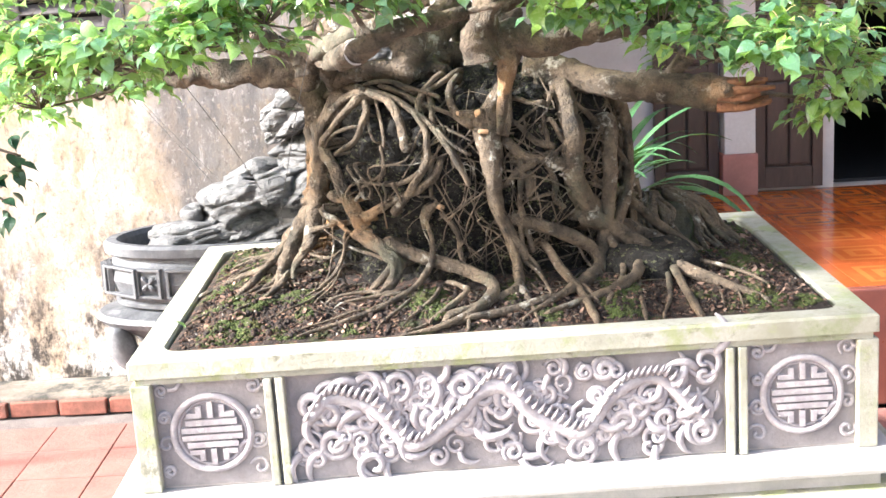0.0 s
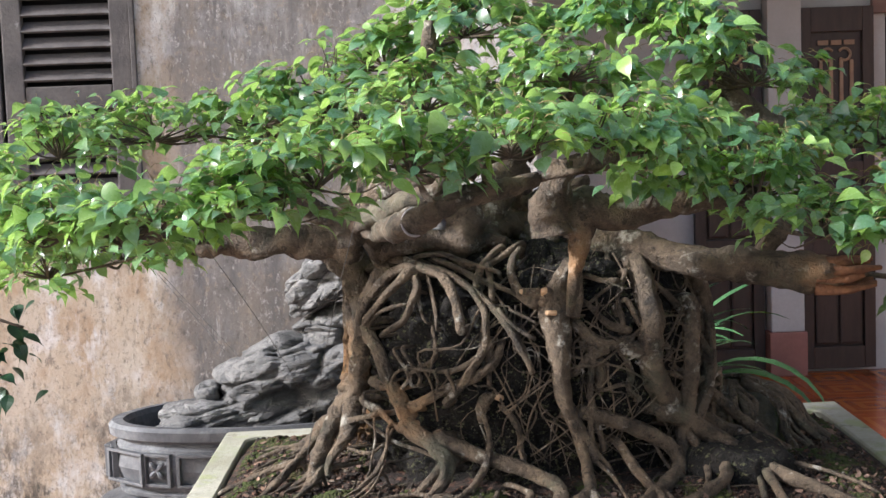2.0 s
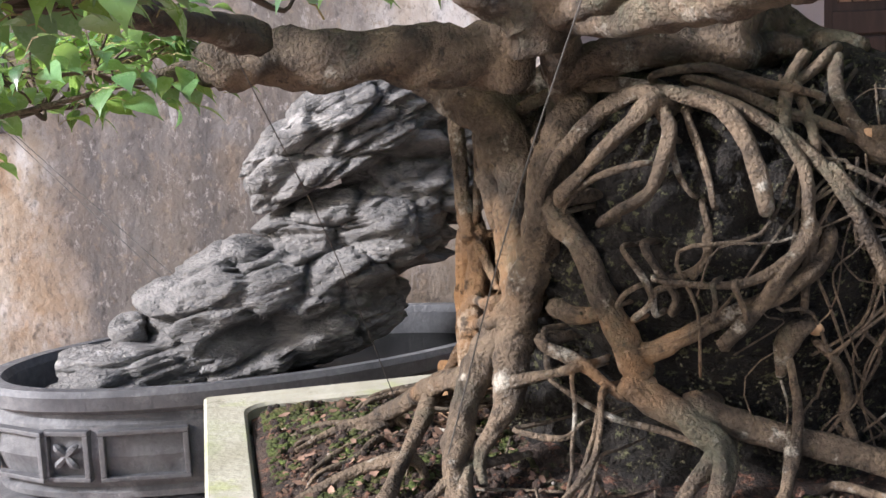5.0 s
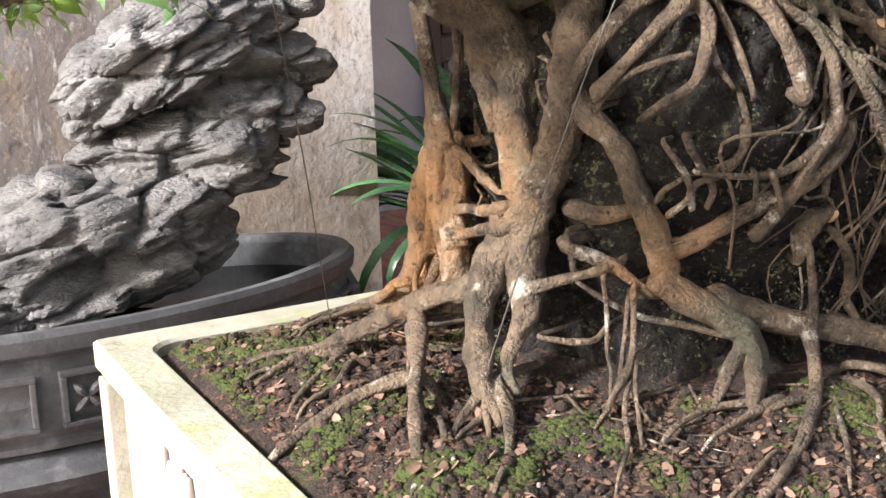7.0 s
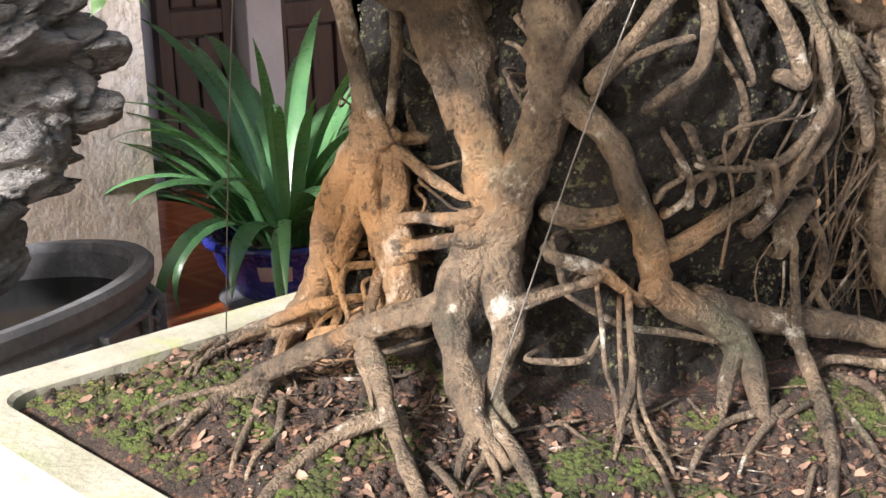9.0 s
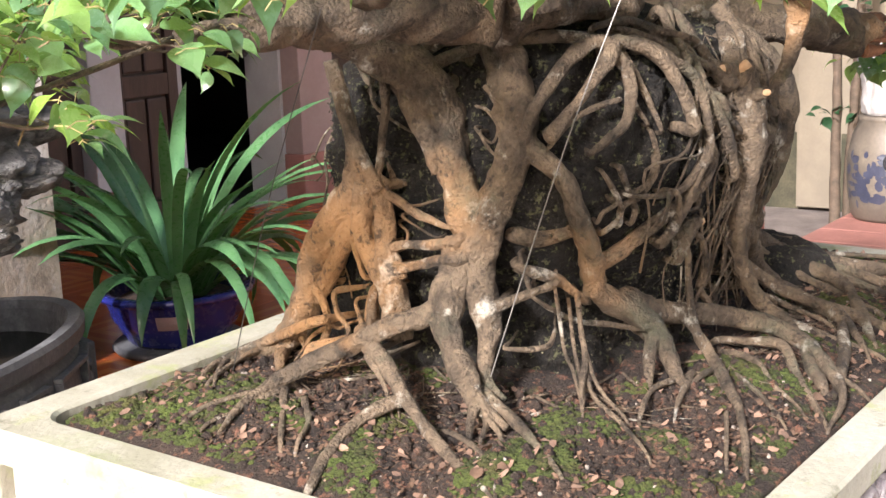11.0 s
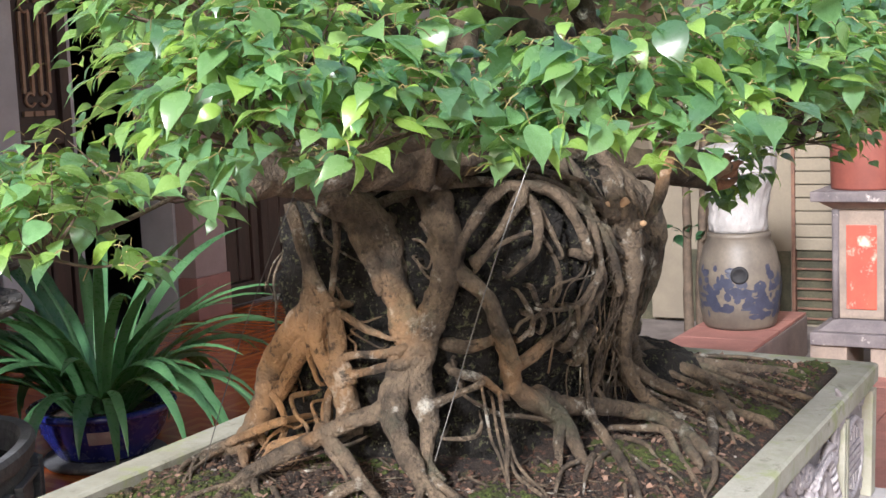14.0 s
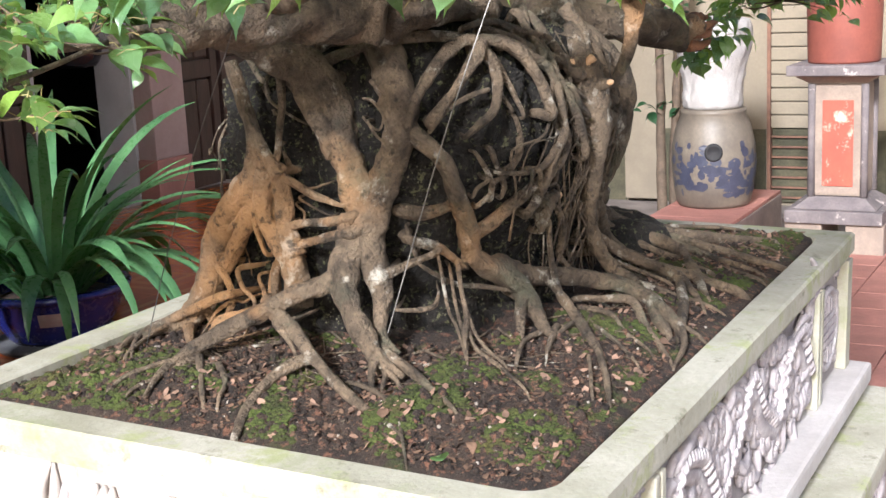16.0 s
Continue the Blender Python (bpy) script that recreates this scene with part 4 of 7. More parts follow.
iv, if_ = ico(1)
chip_v, chip_f = ((-1, -0.4, 0), (0, -0.6, 0.15), (1, -0.3, 0.3), (1, 0.3, 0.25), (0, 0.6, 0.05), (-0.9, 0.4, 0.1)), ((0, 1, 4, 5), (1, 2, 3, 4))
moss_at = lambda x, y, rg: noise.noise(Vector((x * 7.5, y * 7.5, 7))) > 0.02 - 0.3 * (x < 0.3) * (y > 0.85) - 0.5 * (math.hypot(x - 0.16, y - 0.10) < 0.09) + 0.22 * rg.random()
scatter("moss", M_moss, [(v[0], v[1], v[2] * 0.5) for v in iv], if_, 24000, 31, (0.0018, 0.0085), "small green moss cushions growing on the planter soil", "moss", moss_at)
scatter("leaf_litter", M_litter, chip_v, chip_f, 11000, 32, (0.0016, 0.0066), "dry brown leaf scraps scattered on the soil", "leaf litter", lambda x, y, rg: noise.noise(Vector((x * 7.5, y * 7.5, 7))) < 0.2, 0.5)
scatter("leaf_scraps", M_scrap, chip_v, chip_f, 1300, 35, (0.003, 0.011), "pale pinkish dry leaf scraps on the soil", "leaf scraps", lambda x, y, rg: noise.noise(Vector((x * 5, y * 5, 27))) > -0.1, 0.5, 40)
scatter("soil_crumbs", M_soil, iv, if_, 2600, 33, (0.004, 0.012), "dark crumbs of soil in the planter", "soil crumbs", lambda x, y, rg: True)
scatter("pebbles", M_pebble, iv, if_, 420, 34, (0.0012, 0.0045), "small pale pebbles and chips on the soil", "pebbles", lambda x, y, rg: True, 0.3)

# ---- the tree ----
tree = thing("bonsai_tree", "old ficus bonsai with tangled roots gripping a dark mossy rock", "tree")


def core_mesh(cx, cy, cz, ax, ay, az, sub, p, amp):
    bm = bmesh.new()
    bmesh.ops.create_icosphere(bm, subdivisions=sub, radius=1)
    for v in bm.verts:
        d = v.co.normalized()
        r = (abs(d.x) ** p + abs(d.y) ** p + abs(d.z) ** (p + 1)) ** (-1 / p)
        q = Vector((cx + ax * r * d.x, cy + ay * r * d.y, cz + az * r * d.z))
        q += d * amp * (noise.noise(q * 7) + 0.55 * noise.noise(q * 18) + 0.35 * noise.noise(q * 45) - 0.25)
        v.co = q
    return bm


def on_core(a, z, lev):
    """A point of the big rock's surface at an angle and height."""
    b, e = core_axes(z)
    zz = (max(z - 0.88, 0) / 0.70) ** 8
    k = max(lev - zz, 0.0) ** (1 / e)
    c, s = math.cos(a), math.sin(a)
    r = k * (abs(c / 0.47) ** e + abs(s / b) ** e) ** (-1 / e)
    return CX + r * c, CY + r * s


def core_relief(q):
    """Lumps, broken facets and cracks of the rock."""
    g = 0.034 * noise.noise(q * 7) + 0.018 * noise.noise(q * 17) + 0.010 * noise.noise(q * 42) - 0.02
    w = q * 15 + Vector((1, 1, 1)) * noise.noise(q * 9) * 0.5
    dist, near = noise.voronoi(w)
    return g + 0.022 * (w - near[0]).dot(noise.noise_vector(near[0] * 5.3)) - 0.016 * max(0.0, 1 - (dist[1] - dist[0]) / 0.2)


bm = bmesh.new()
rings = []
NZ, NA = 130, 220
for i in range(NZ + 1):
    z = 0.84 + 0.735 * (i / NZ)
    ring = []
    for k in range(NA):
        a = 2 * math.pi * k / NA
        x, y = on_core(a, min(z, 1.5749), 0.98)
        hollow = 1 - 0.10 * math.exp(-((z - 1.06) / 0.09) ** 2) * (y < CY)
        x, y = CX + (x - CX) * hollow, CY + (y - CY) * hollow
        q = Vector((x, y, z))
        g = core_relief(q)
        d = Vector((x - CX, y - CY, 0.15)).normalized() if i < NZ - 1 else Vector((0, 0, 1))
        ring.append(bm.verts.new(q + d * g))
    rings.append(ring)
for a, b in zip(rings, rings[1:]):
    for k in range(NA):
        bm.faces.new((a[k], a[(k + 1) % NA], b[(k + 1) % NA], b[k]))
bm.faces.new(rings[-1]), bm.faces.new(rings[0][::-1])
part("root_core", bm, M_core, tree, "mossy rock inside the roots, coloured darker for the shade between them", smooth=True)
flv, flf = [], []
rf = random.Random(41)
iv0, if0 = ico(1)
for k in range(9000):
    a, z = rf.uniform(0, 6.283), rf.uniform(0.93, 1.56)
    if noise.noise(Vector((math.cos(a) * 3, math.sin(a) * 3, z * 7))) < -0.12:
        continue
    x, y = on_core(a, z, 1.0)
    q = Vector((x, y, z))
    g = core_relief(q)
    q += Vector((x - CX, y - CY, 0.15)).normalized() * g
    s0 = rf.uniform(0.0007, 0.0026)
    m0 = Euler((rf.uniform(0, 6), rf.uniform(0, 6), 0)).to_matrix()
    b0 = len(flv)
    flv += [q + m0 @ Vector((v[0] * s0 * 1.5, v[1] * s0, v[2] * s0 * 0.7)) for v in iv0]
    flf += [tuple(b0 + i for i in f_) for f_ in if0]
me = bpy.data.meshes.new("moss_fleck")
me.from_pydata(flv, [], flf)
me.materials.append(M_fleck)
ob = new("moss_fleck", me)
ob.parent = tree
tagged(ob, "flecks of pale moss and grit on the rock", kind="stuff")
# first lump is added so the gap between the legs reads dark
part("root_rock", core_mesh(0.53, 0.885, 1.00, 0.075, 0.075, 0.15, 5, 2.2, 0.025), M_core, tree, "dark mossy rock added to fill the gap behind the root", smooth=True)
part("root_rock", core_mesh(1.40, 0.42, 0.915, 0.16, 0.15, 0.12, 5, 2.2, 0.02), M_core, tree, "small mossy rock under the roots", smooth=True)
part("root_rock", core_mesh(1.48, 0.83, 0.945, 0.22, 0.21, 0.15, 5, 2.0, 0.04), M_mossrock, tree, "small mossy rock under the roots", smooth=True)
random.seed(5)
twig_roots = []


def limb(name, pts, m, seg, rough, label=""):
    part(name, tube(bmesh.new(), pts, seg, 7, rough), m, tree, label, smooth=True)


def buried(p, q):
    """Two more points beyond p, away from q: into the soil or into the rock, so that no blunt end shows."""
    x, y, z, r = p
    if z < soil_z(x, y) + 0.05:
        d = Vector((x - q[0], y - q[1], 0)).normalized() * 0.03
        return [(x + d.x, y + d.y, soil_z(x, y) - 0.012, r * 0.6), (x + 2 * d.x, y + 2 * d.y, soil_z(x, y) - 0.035, r * 0.3)]
    d = (Vector((CX, CY, min(z, 1.35))) - Vector((x, y, z))).normalized()
    return [(x + d.x * k, y + d.y * k, z + d.z * k, r * w) for k, w in ((0.045, 0.85), (0.11, 0.45))]


def root(*pts):
    limb("root", (*buried(pts[0], pts[1])[::-1], *pts, *buried(pts[-1], pts[-2])), M_bark, 14, 0.22)


def trunk(*pts):
    limb("trunk", pts, M_bark, 26, 0.20)


def branch(*pts):
    limb("branch", pts, M_bark, 24, 0.22)
    twig_roots.extend(Vector(p[:3]) for p in smooth_path(pts, 3))


# trunks and roots that grip the rock
trunk((0.315, 0.753, 1.565, 0.0400), (0.365, 0.700, 1.530, 0.0440), (0.412, 0.645, 1.478, 0.0440), (0.430, 0.610, 1.412, 0.0388), (0.423, 0.592, 1.364, 0.0315), (0.417, 0.575, 1.314, 0.0300), (0.418, 0.560, 1.267, 0.0327), (0.416, 0.548, 1.217, 0.0341), (0.408, 0.542, 1.178, 0.0313))
trunk((0.514, 0.552, 1.527, 0.0368), (0.480, 0.506, 1.471, 0.0384), (0.457, 0.476, 1.418, 0.0365), (0.442, 0.468, 1.367, 0.0325), (0.434, 0.476, 1.325, 0.0301), (0.428, 0.493, 1.281, 0.0291), (0.418, 0.515, 1.232, 0.0308), (0.407, 0.529, 1.191, 0.0338), (0.395, 0.525, 1.145, 0.0311), (0.386, 0.507, 1.098, 0.0255), (0.372, 0.491, 1.060, 0.0187), (0.348, 0.481, 1.026, 0.0132), (0.324, 0.467, 0.995, 0.0104), (0.322, 0.431, 0.964, 0.0071))
trunk((0.397, 0.552, 1.200, 0.0326), (0.374, 0.552, 1.155, 0.0258), (0.345, 0.555, 1.111, 0.0270), (0.326, 0.544, 1.076, 0.0241), (0.309, 0.518, 1.037, 0.0212), (0.295, 0.487, 1.004, 0.0221), (0.283, 0.459, 0.974, 0.0180), (0.279, 0.425, 0.952, 0.0101), (0.272, 0.393, 0.939, 0.0056))
root((0.277, 0.452, 0.967, 0.0092), (0.251, 0.448, 0.953, 0.0069), (0.227, 0.434, 0.939, 0.0051))
root((0.281, 0.441, 0.962, 0.0075), (0.267, 0.424, 0.949, 0.0068), (0.255, 0.400, 0.938, 0.0050))
root((0.307, 0.465, 0.981, 0.0101), (0.287, 0.405, 0.959, 0.0099), (0.244, 0.323, 0.935, 0.0070), (0.177, 0.243, 0.927, 0.0034))
root((0.299, 0.452, 0.962, 0.0064), (0.264, 0.427, 0.946, 0.0054), (0.215, 0.405, 0.935, 0.0035))
trunk((0.343, 0.559, 1.100, 0.0189), (0.325, 0.596, 1.083, 0.0185), (0.302, 0.641, 1.066, 0.0188), (0.285, 0.690, 1.040, 0.0170), (0.267, 0.757, 1.007, 0.0153), (0.238, 0.819, 0.973, 0.0141), (0.189, 0.847, 0.948, 0.0111), (0.133, 0.844, 0.937, 0.0066), (0.073, 0.829, 0.916, 0.0036))
root((0.302, 0.701, 1.045, 0.0162), (0.269, 0.631, 1.012, 0.0149), (0.227, 0.560, 0.977, 0.0118), (0.179, 0.469, 0.941, 0.0106), (0.132, 0.371, 0.912, 0.0068), (0.089, 0.304, 0.909, 0.0033))
root((0.238, 0.567, 0.967, 0.0101), (0.171, 0.605, 0.951, 0.0099), (0.093, 0.608, 0.918, 0.0088), (0.020, 0.584, 0.895, 0.0068))
root((0.219, 0.473, 0.937, 0.0045), (0.182, 0.390, 0.935, 0.0044), (0.121, 0.321, 0.920, 0.0034), (0.038, 0.262, 0.893, 0.0024))
root((0.276, 0.671, 1.022, 0.0066), (0.255, 0.632, 0.997, 0.0056), (0.234, 0.600, 0.974, 0.0037))
root((0.273, 0.638, 1.020, 0.0047), (0.259, 0.609, 0.997, 0.0037), (0.243, 0.590, 0.981, 0.0028))
root((0.250, 0.839, 0.949, 0.0087), (0.170, 0.773, 0.937, 0.0065), (0.096, 0.712, 0.920, 0.0045))
root((0.210, 0.760, 0.944, 0.0066), (0.158, 0.707, 0.930, 0.0055), (0.101, 0.679, 0.922, 0.0036))
root((0.254, 0.835, 0.949, 0.0077), (0.196, 0.869, 0.944, 0.0057), (0.129, 0.908, 0.935, 0.0047), (0.080, 0.918, 0.919, 0.0028))
root((0.223, 0.826, 0.946, 0.0067), (0.146, 0.852, 0.930, 0.0047), (0.090, 0.870, 0.921, 0.0037))
root((0.370, 0.545, 1.207, 0.0121), (0.370, 0.600, 1.197, 0.0081), (0.368, 0.653, 1.192, 0.0076), (0.370, 0.696, 1.179, 0.0104))
root((0.365, 0.536, 1.184, 0.0121), (0.365, 0.589, 1.171, 0.0093), (0.364, 0.638, 1.156, 0.0076), (0.365, 0.685, 1.145, 0.0104))
trunk((0.378, 0.763, 1.360, 0.0149), (0.385, 0.769, 1.315, 0.0197), (0.395, 0.785, 1.266, 0.0280), (0.410, 0.831, 1.217, 0.0297), (0.420, 0.880, 1.172, 0.0301), (0.430, 0.916, 1.121, 0.0305), (0.432, 0.932, 1.069, 0.0282), (0.425, 0.951, 1.019, 0.0271), (0.410, 0.965, 0.984, 0.0271), (0.390, 0.994, 0.963, 0.0173), (0.347, 1.018, 0.954, 0.0110), (0.292, 1.035, 0.949, 0.0048))
trunk((0.388, 0.775, 1.262, 0.0174), (0.397, 0.794, 1.206, 0.0176), (0.410, 0.830, 1.160, 0.0179), (0.420, 0.863, 1.120, 0.0169), (0.428, 0.894, 1.079, 0.0158), (0.430, 0.922, 1.049, 0.0123))
trunk((0.382, 0.741, 1.291, 0.0207), (0.374, 0.749, 1.224, 0.0173), (0.366, 0.735, 1.182, 0.0162), (0.362, 0.706, 1.146, 0.0195), (0.358, 0.677, 1.111, 0.0229), (0.356, 0.669, 1.068, 0.0229), (0.350, 0.664, 1.028, 0.0229))
trunk((0.385, 0.720, 1.291, 0.0172), (0.383, 0.706, 1.238, 0.0195), (0.375, 0.703, 1.193, 0.0195), (0.363, 0.686, 1.152, 0.0229), (0.360, 0.672, 1.125, 0.0206))
trunk((0.400, 0.766, 1.249, 0.0187), (0.395, 0.745, 1.207, 0.0175), (0.385, 0.730, 1.167, 0.0139))
trunk((0.383, 0.756, 1.310, 0.0185), (0.384, 0.730, 1.296, 0.0195), (0.390, 0.708, 1.281, 0.0149))
trunk((0.360, 0.706, 1.126, 0.0092), (0.360, 0.725, 1.077, 0.0116), (0.355, 0.722, 1.034, 0.0128))
root((0.400, 0.808, 1.205, 0.0094), (0.405, 0.847, 1.172, 0.0095), (0.415, 0.891, 1.138, 0.0084), (0.420, 0.909, 1.098, 0.0061))
root((0.385, 0.765, 1.216, 0.0081), (0.390, 0.783, 1.184, 0.0070), (0.390, 0.774, 1.149, 0.0059), (0.380, 0.752, 1.122, 0.0047))
root((0.415, 0.902, 1.085, 0.0073), (0.405, 0.879, 1.060, 0.0072), (0.395, 0.858, 1.027, 0.0060), (0.390, 0.865, 0.994, 0.0060))
root((0.395, 0.858, 1.027, 0.0048), (0.390, 0.828, 1.018, 0.0036), (0.390, 0.797, 1.033, 0.0024))
root((0.395, 0.864, 1.014, 0.0048), (0.385, 0.892, 0.995, 0.0036), (0.380, 0.905, 0.977, 0.0024))
root((0.360, 0.808, 1.002, 0.0083), (0.350, 0.860, 0.988, 0.0107), (0.340, 0.871, 0.971, 0.0071))
root((0.400, 0.941, 0.994, 0.0122), (0.383, 0.962, 0.959, 0.0147), (0.335, 0.928, 0.955, 0.0096))
root((0.330, 0.715, 1.023, 0.0057), (0.360, 0.754, 1.055, 0.0047), (0.370, 0.768, 1.081, 0.0035))
root((0.339, 0.844, 1.039, 0.0090), (0.371, 0.980, 0.982, 0.0089), (0.342, 1.039, 0.957, 0.0076), (0.282, 1.023, 0.950, 0.0059), (0.220, 0.981, 0.946, 0.0036))
root((0.475, 1.001, 0.965, 0.0106), (0.403, 1.023, 0.961, 0.0084), (0.311, 1.044, 0.951, 0.0071), (0.239, 1.026, 0.947, 0.0040))
root((0.415, 1.002, 0.960, 0.0084), (0.319, 1.003, 0.959, 0.0061), (0.214, 0.985, 0.945, 0.0039))
root((0.385, 0.710, 1.285, 0.0084), (0.386, 0.656, 1.252, 0.0076), (0.387, 0.609, 1.235, 0.0056), (0.385, 0.571, 1.226, 0.0043))
root((0.413, 0.737, 1.251, 0.0040), (0.409, 0.721, 1.214, 0.0040), (0.406, 0.703, 1.189, 0.0033))
root((0.414, 0.717, 1.277, 0.0026), (0.410, 0.688, 1.257, 0.0026), (0.410, 0.656, 1.253, 0.0026), (0.413, 0.622, 1.263, 0.0019))
root((0.411, 0.689, 1.233, 0.0026), (0.414, 0.650, 1.211, 0.0026), (0.413, 0.618, 1.200, 0.0019))
root((0.411, 0.697, 1.221, 0.0026), (0.412, 0.680, 1.203, 0.0026), (0.402, 0.674, 1.185, 0.0020))
trunk((0.370, 0.798, 1.502, 0.0123), (0.370, 0.783, 1.449, 0.0123), (0.370, 0.767, 1.395, 0.0123), (0.368, 0.749, 1.346, 0.0137), (0.371, 0.726, 1.309, 0.0122), (0.370, 0.706, 1.280, 0.0129))
root((0.385, 0.696, 1.524, 0.0088), (0.385, 0.697, 1.473, 0.0088), (0.387, 0.697, 1.420, 0.0076), (0.385, 0.705, 1.374, 0.0071), (0.385, 0.713, 1.328, 0.0071), (0.385, 0.723, 1.288, 0.0078))
root((0.537, 0.884, 1.512, 0.0071), (0.491, 0.811, 1.449, 0.0069), (0.457, 0.762, 1.389, 0.0060), (0.440, 0.736, 1.328, 0.0060), (0.434, 0.718, 1.283, 0.0053))
root((0.470, 0.783, 1.467, 0.0040), (0.437, 0.761, 1.422, 0.0033), (0.438, 0.705, 1.386, 0.0026), (0.431, 0.652, 1.370, 0.0019))
root((0.392, 0.835, 1.084, 0.0060), (0.349, 0.795, 1.060, 0.0049), (0.319, 0.747, 1.041, 0.0039), (0.279, 0.728, 1.017, 0.0029))
root((0.360, 0.714, 1.111, 0.0087), (0.331, 0.704, 1.077, 0.0077), (0.306, 0.682, 1.049, 0.0057))
root((0.441, 0.546, 1.423, 0.0030), (0.442, 0.526, 1.417, 0.0030), (0.445, 0.508, 1.389, 0.0024), (0.438, 0.517, 1.364, 0.0024), (0.433, 0.544, 1.388, 0.0024))
root((0.428, 0.532, 1.382, 0.0030), (0.426, 0.514, 1.355, 0.0030), (0.427, 0.494, 1.342, 0.0024))
root((0.438, 0.526, 1.456, 0.0042), (0.436, 0.507, 1.439, 0.0035), (0.434, 0.489, 1.426, 0.0029))
root((0.473, 0.617, 1.455, 0.0164), (0.497, 0.609, 1.484, 0.0139), (0.517, 0.603, 1.501, 0.0126))
root((0.443, 0.404, 1.382, 0.0125), (0.459, 0.389, 1.405, 0.0096), (0.480, 0.374, 1.431, 0.0085), (0.506, 0.363, 1.460, 0.0096), (0.536, 0.356, 1.488, 0.0136), (0.562, 0.356, 1.511, 0.0149))
root((0.425, 0.447, 1.370, 0.0097), (0.439, 0.434, 1.418, 0.0106), (0.471, 0.419, 1.465, 0.0125), (0.508, 0.403, 1.499, 0.0124), (0.548, 0.385, 1.520, 0.0114), (0.581, 0.362, 1.513, 0.0103))
root((0.570, 0.370, 1.515, 0.0113), (0.582, 0.341, 1.476, 0.0103), (0.565, 0.324, 1.434, 0.0093), (0.544, 0.323, 1.391, 0.0084), (0.511, 0.336, 1.369, 0.0075), (0.482, 0.355, 1.347, 0.0047))
root((0.587, 0.358, 1.523, 0.0094), (0.645, 0.323, 1.499, 0.0121), (0.671, 0.296, 1.455, 0.0119), (0.683, 0.277, 1.402, 0.0119), (0.687, 0.268, 1.369, 0.0119))
root((0.413, 0.648, 1.431, 0.0094), (0.431, 0.643, 1.481, 0.0104), (0.473, 0.580, 1.514, 0.0112), (0.529, 0.485, 1.532, 0.0108), (0.583, 0.403, 1.525, 0.0095), (0.641, 0.342, 1.510, 0.0084))
trunk((0.396, 0.596, 1.315, 0.0136), (0.389, 0.611, 1.375, 0.0183), (0.393, 0.643, 1.433, 0.0207), (0.418, 0.682, 1.478, 0.0233), (0.464, 0.686, 1.518, 0.0245), (0.533, 0.637, 1.552, 0.0253), (0.616, 0.561, 1.575, 0.0268), (0.689, 0.494, 1.570, 0.0241), (0.751, 0.457, 1.576, 0.0194), (0.818, 0.439, 1.575, 0.0129))
root((0.620, 0.353, 1.522, 0.0084), (0.672, 0.322, 1.497, 0.0093), (0.729, 0.296, 1.458, 0.0101), (0.775, 0.279, 1.414, 0.0101), (0.816, 0.270, 1.359, 0.0110), (0.842, 0.268, 1.308, 0.0101), (0.863, 0.271, 1.257, 0.0074))
root((0.718, 0.294, 1.464, 0.0074), (0.745, 0.281, 1.421, 0.0082), (0.751, 0.272, 1.367, 0.0091), (0.744, 0.270, 1.318, 0.0110), (0.716, 0.277, 1.274, 0.0110), (0.682, 0.289, 1.223, 0.0102), (0.643, 0.307, 1.176, 0.0102))
root((0.755, 0.271, 1.334, 0.0119), (0.729, 0.275, 1.298, 0.0092), (0.683, 0.282, 1.269, 0.0064), (0.648, 0.292, 1.260, 0.0055), (0.596, 0.305, 1.263, 0.0046), (0.547, 0.320, 1.271, 0.0037))
root((0.760, 0.282, 1.326, 0.0092), (0.755, 0.289, 1.270, 0.0074), (0.755, 0.298, 1.217, 0.0056))
root((0.647, 0.280, 1.262, 0.0055), (0.660, 0.284, 1.233, 0.0046), (0.672, 0.288, 1.209, 0.0046))
root((0.448, 0.410, 1.362, 0.0038), (0.472, 0.384, 1.400, 0.0047), (0.510, 0.358, 1.420, 0.0047), (0.543, 0.333, 1.429, 0.0037))
root((0.609, 0.363, 1.501, 0.0056), (0.618, 0.334, 1.448, 0.0056), (0.626, 0.313, 1.400, 0.0046), (0.627, 0.301, 1.368, 0.0037))
root((0.584, 0.344, 1.459, 0.0056), (0.587, 0.328, 1.416, 0.0047), (0.601, 0.313, 1.384, 0.0037))
root((0.538, 0.332, 1.317, 0.0056), (0.559, 0.328, 1.277, 0.0056), (0.580, 0.327, 1.243, 0.0056), (0.576, 0.333, 1.219, 0.0047))
root((0.557, 0.345, 1.217, 0.0047), (0.555, 0.336, 1.250, 0.0056), (0.580, 0.321, 1.261, 0.0047))
root((0.621, 0.311, 1.328, 0.0056), (0.622, 0.313, 1.296, 0.0065), (0.603, 0.321, 1.271, 0.0056))
root((0.672, 0.363, 1.543, 0.0075), (0.726, 0.348, 1.517, 0.0075), (0.784, 0.361, 1.533, 0.0085), (0.853, 0.401, 1.569, 0.0086))
root((0.730, 0.299, 1.480, 0.0083), (0.751, 0.342, 1.525, 0.0084), (0.800, 0.388, 1.564, 0.0076))
root((0.769, 0.290, 1.441, 0.0074), (0.767, 0.314, 1.488, 0.0083), (0.762, 0.341, 1.524, 0.0075))
root((0.623, 0.386, 1.538, 0.0066), (0.676, 0.351, 1.522, 0.0075), (0.728, 0.323, 1.494, 0.0084), (0.775, 0.306, 1.477, 0.0074), (0.823, 0.293, 1.454, 0.0055))
root((0.578, 0.397, 1.544, 0.0057), (0.645, 0.372, 1.553, 0.0066), (0.709, 0.341, 1.532, 0.0065), (0.782, 0.309, 1.510, 0.0055))
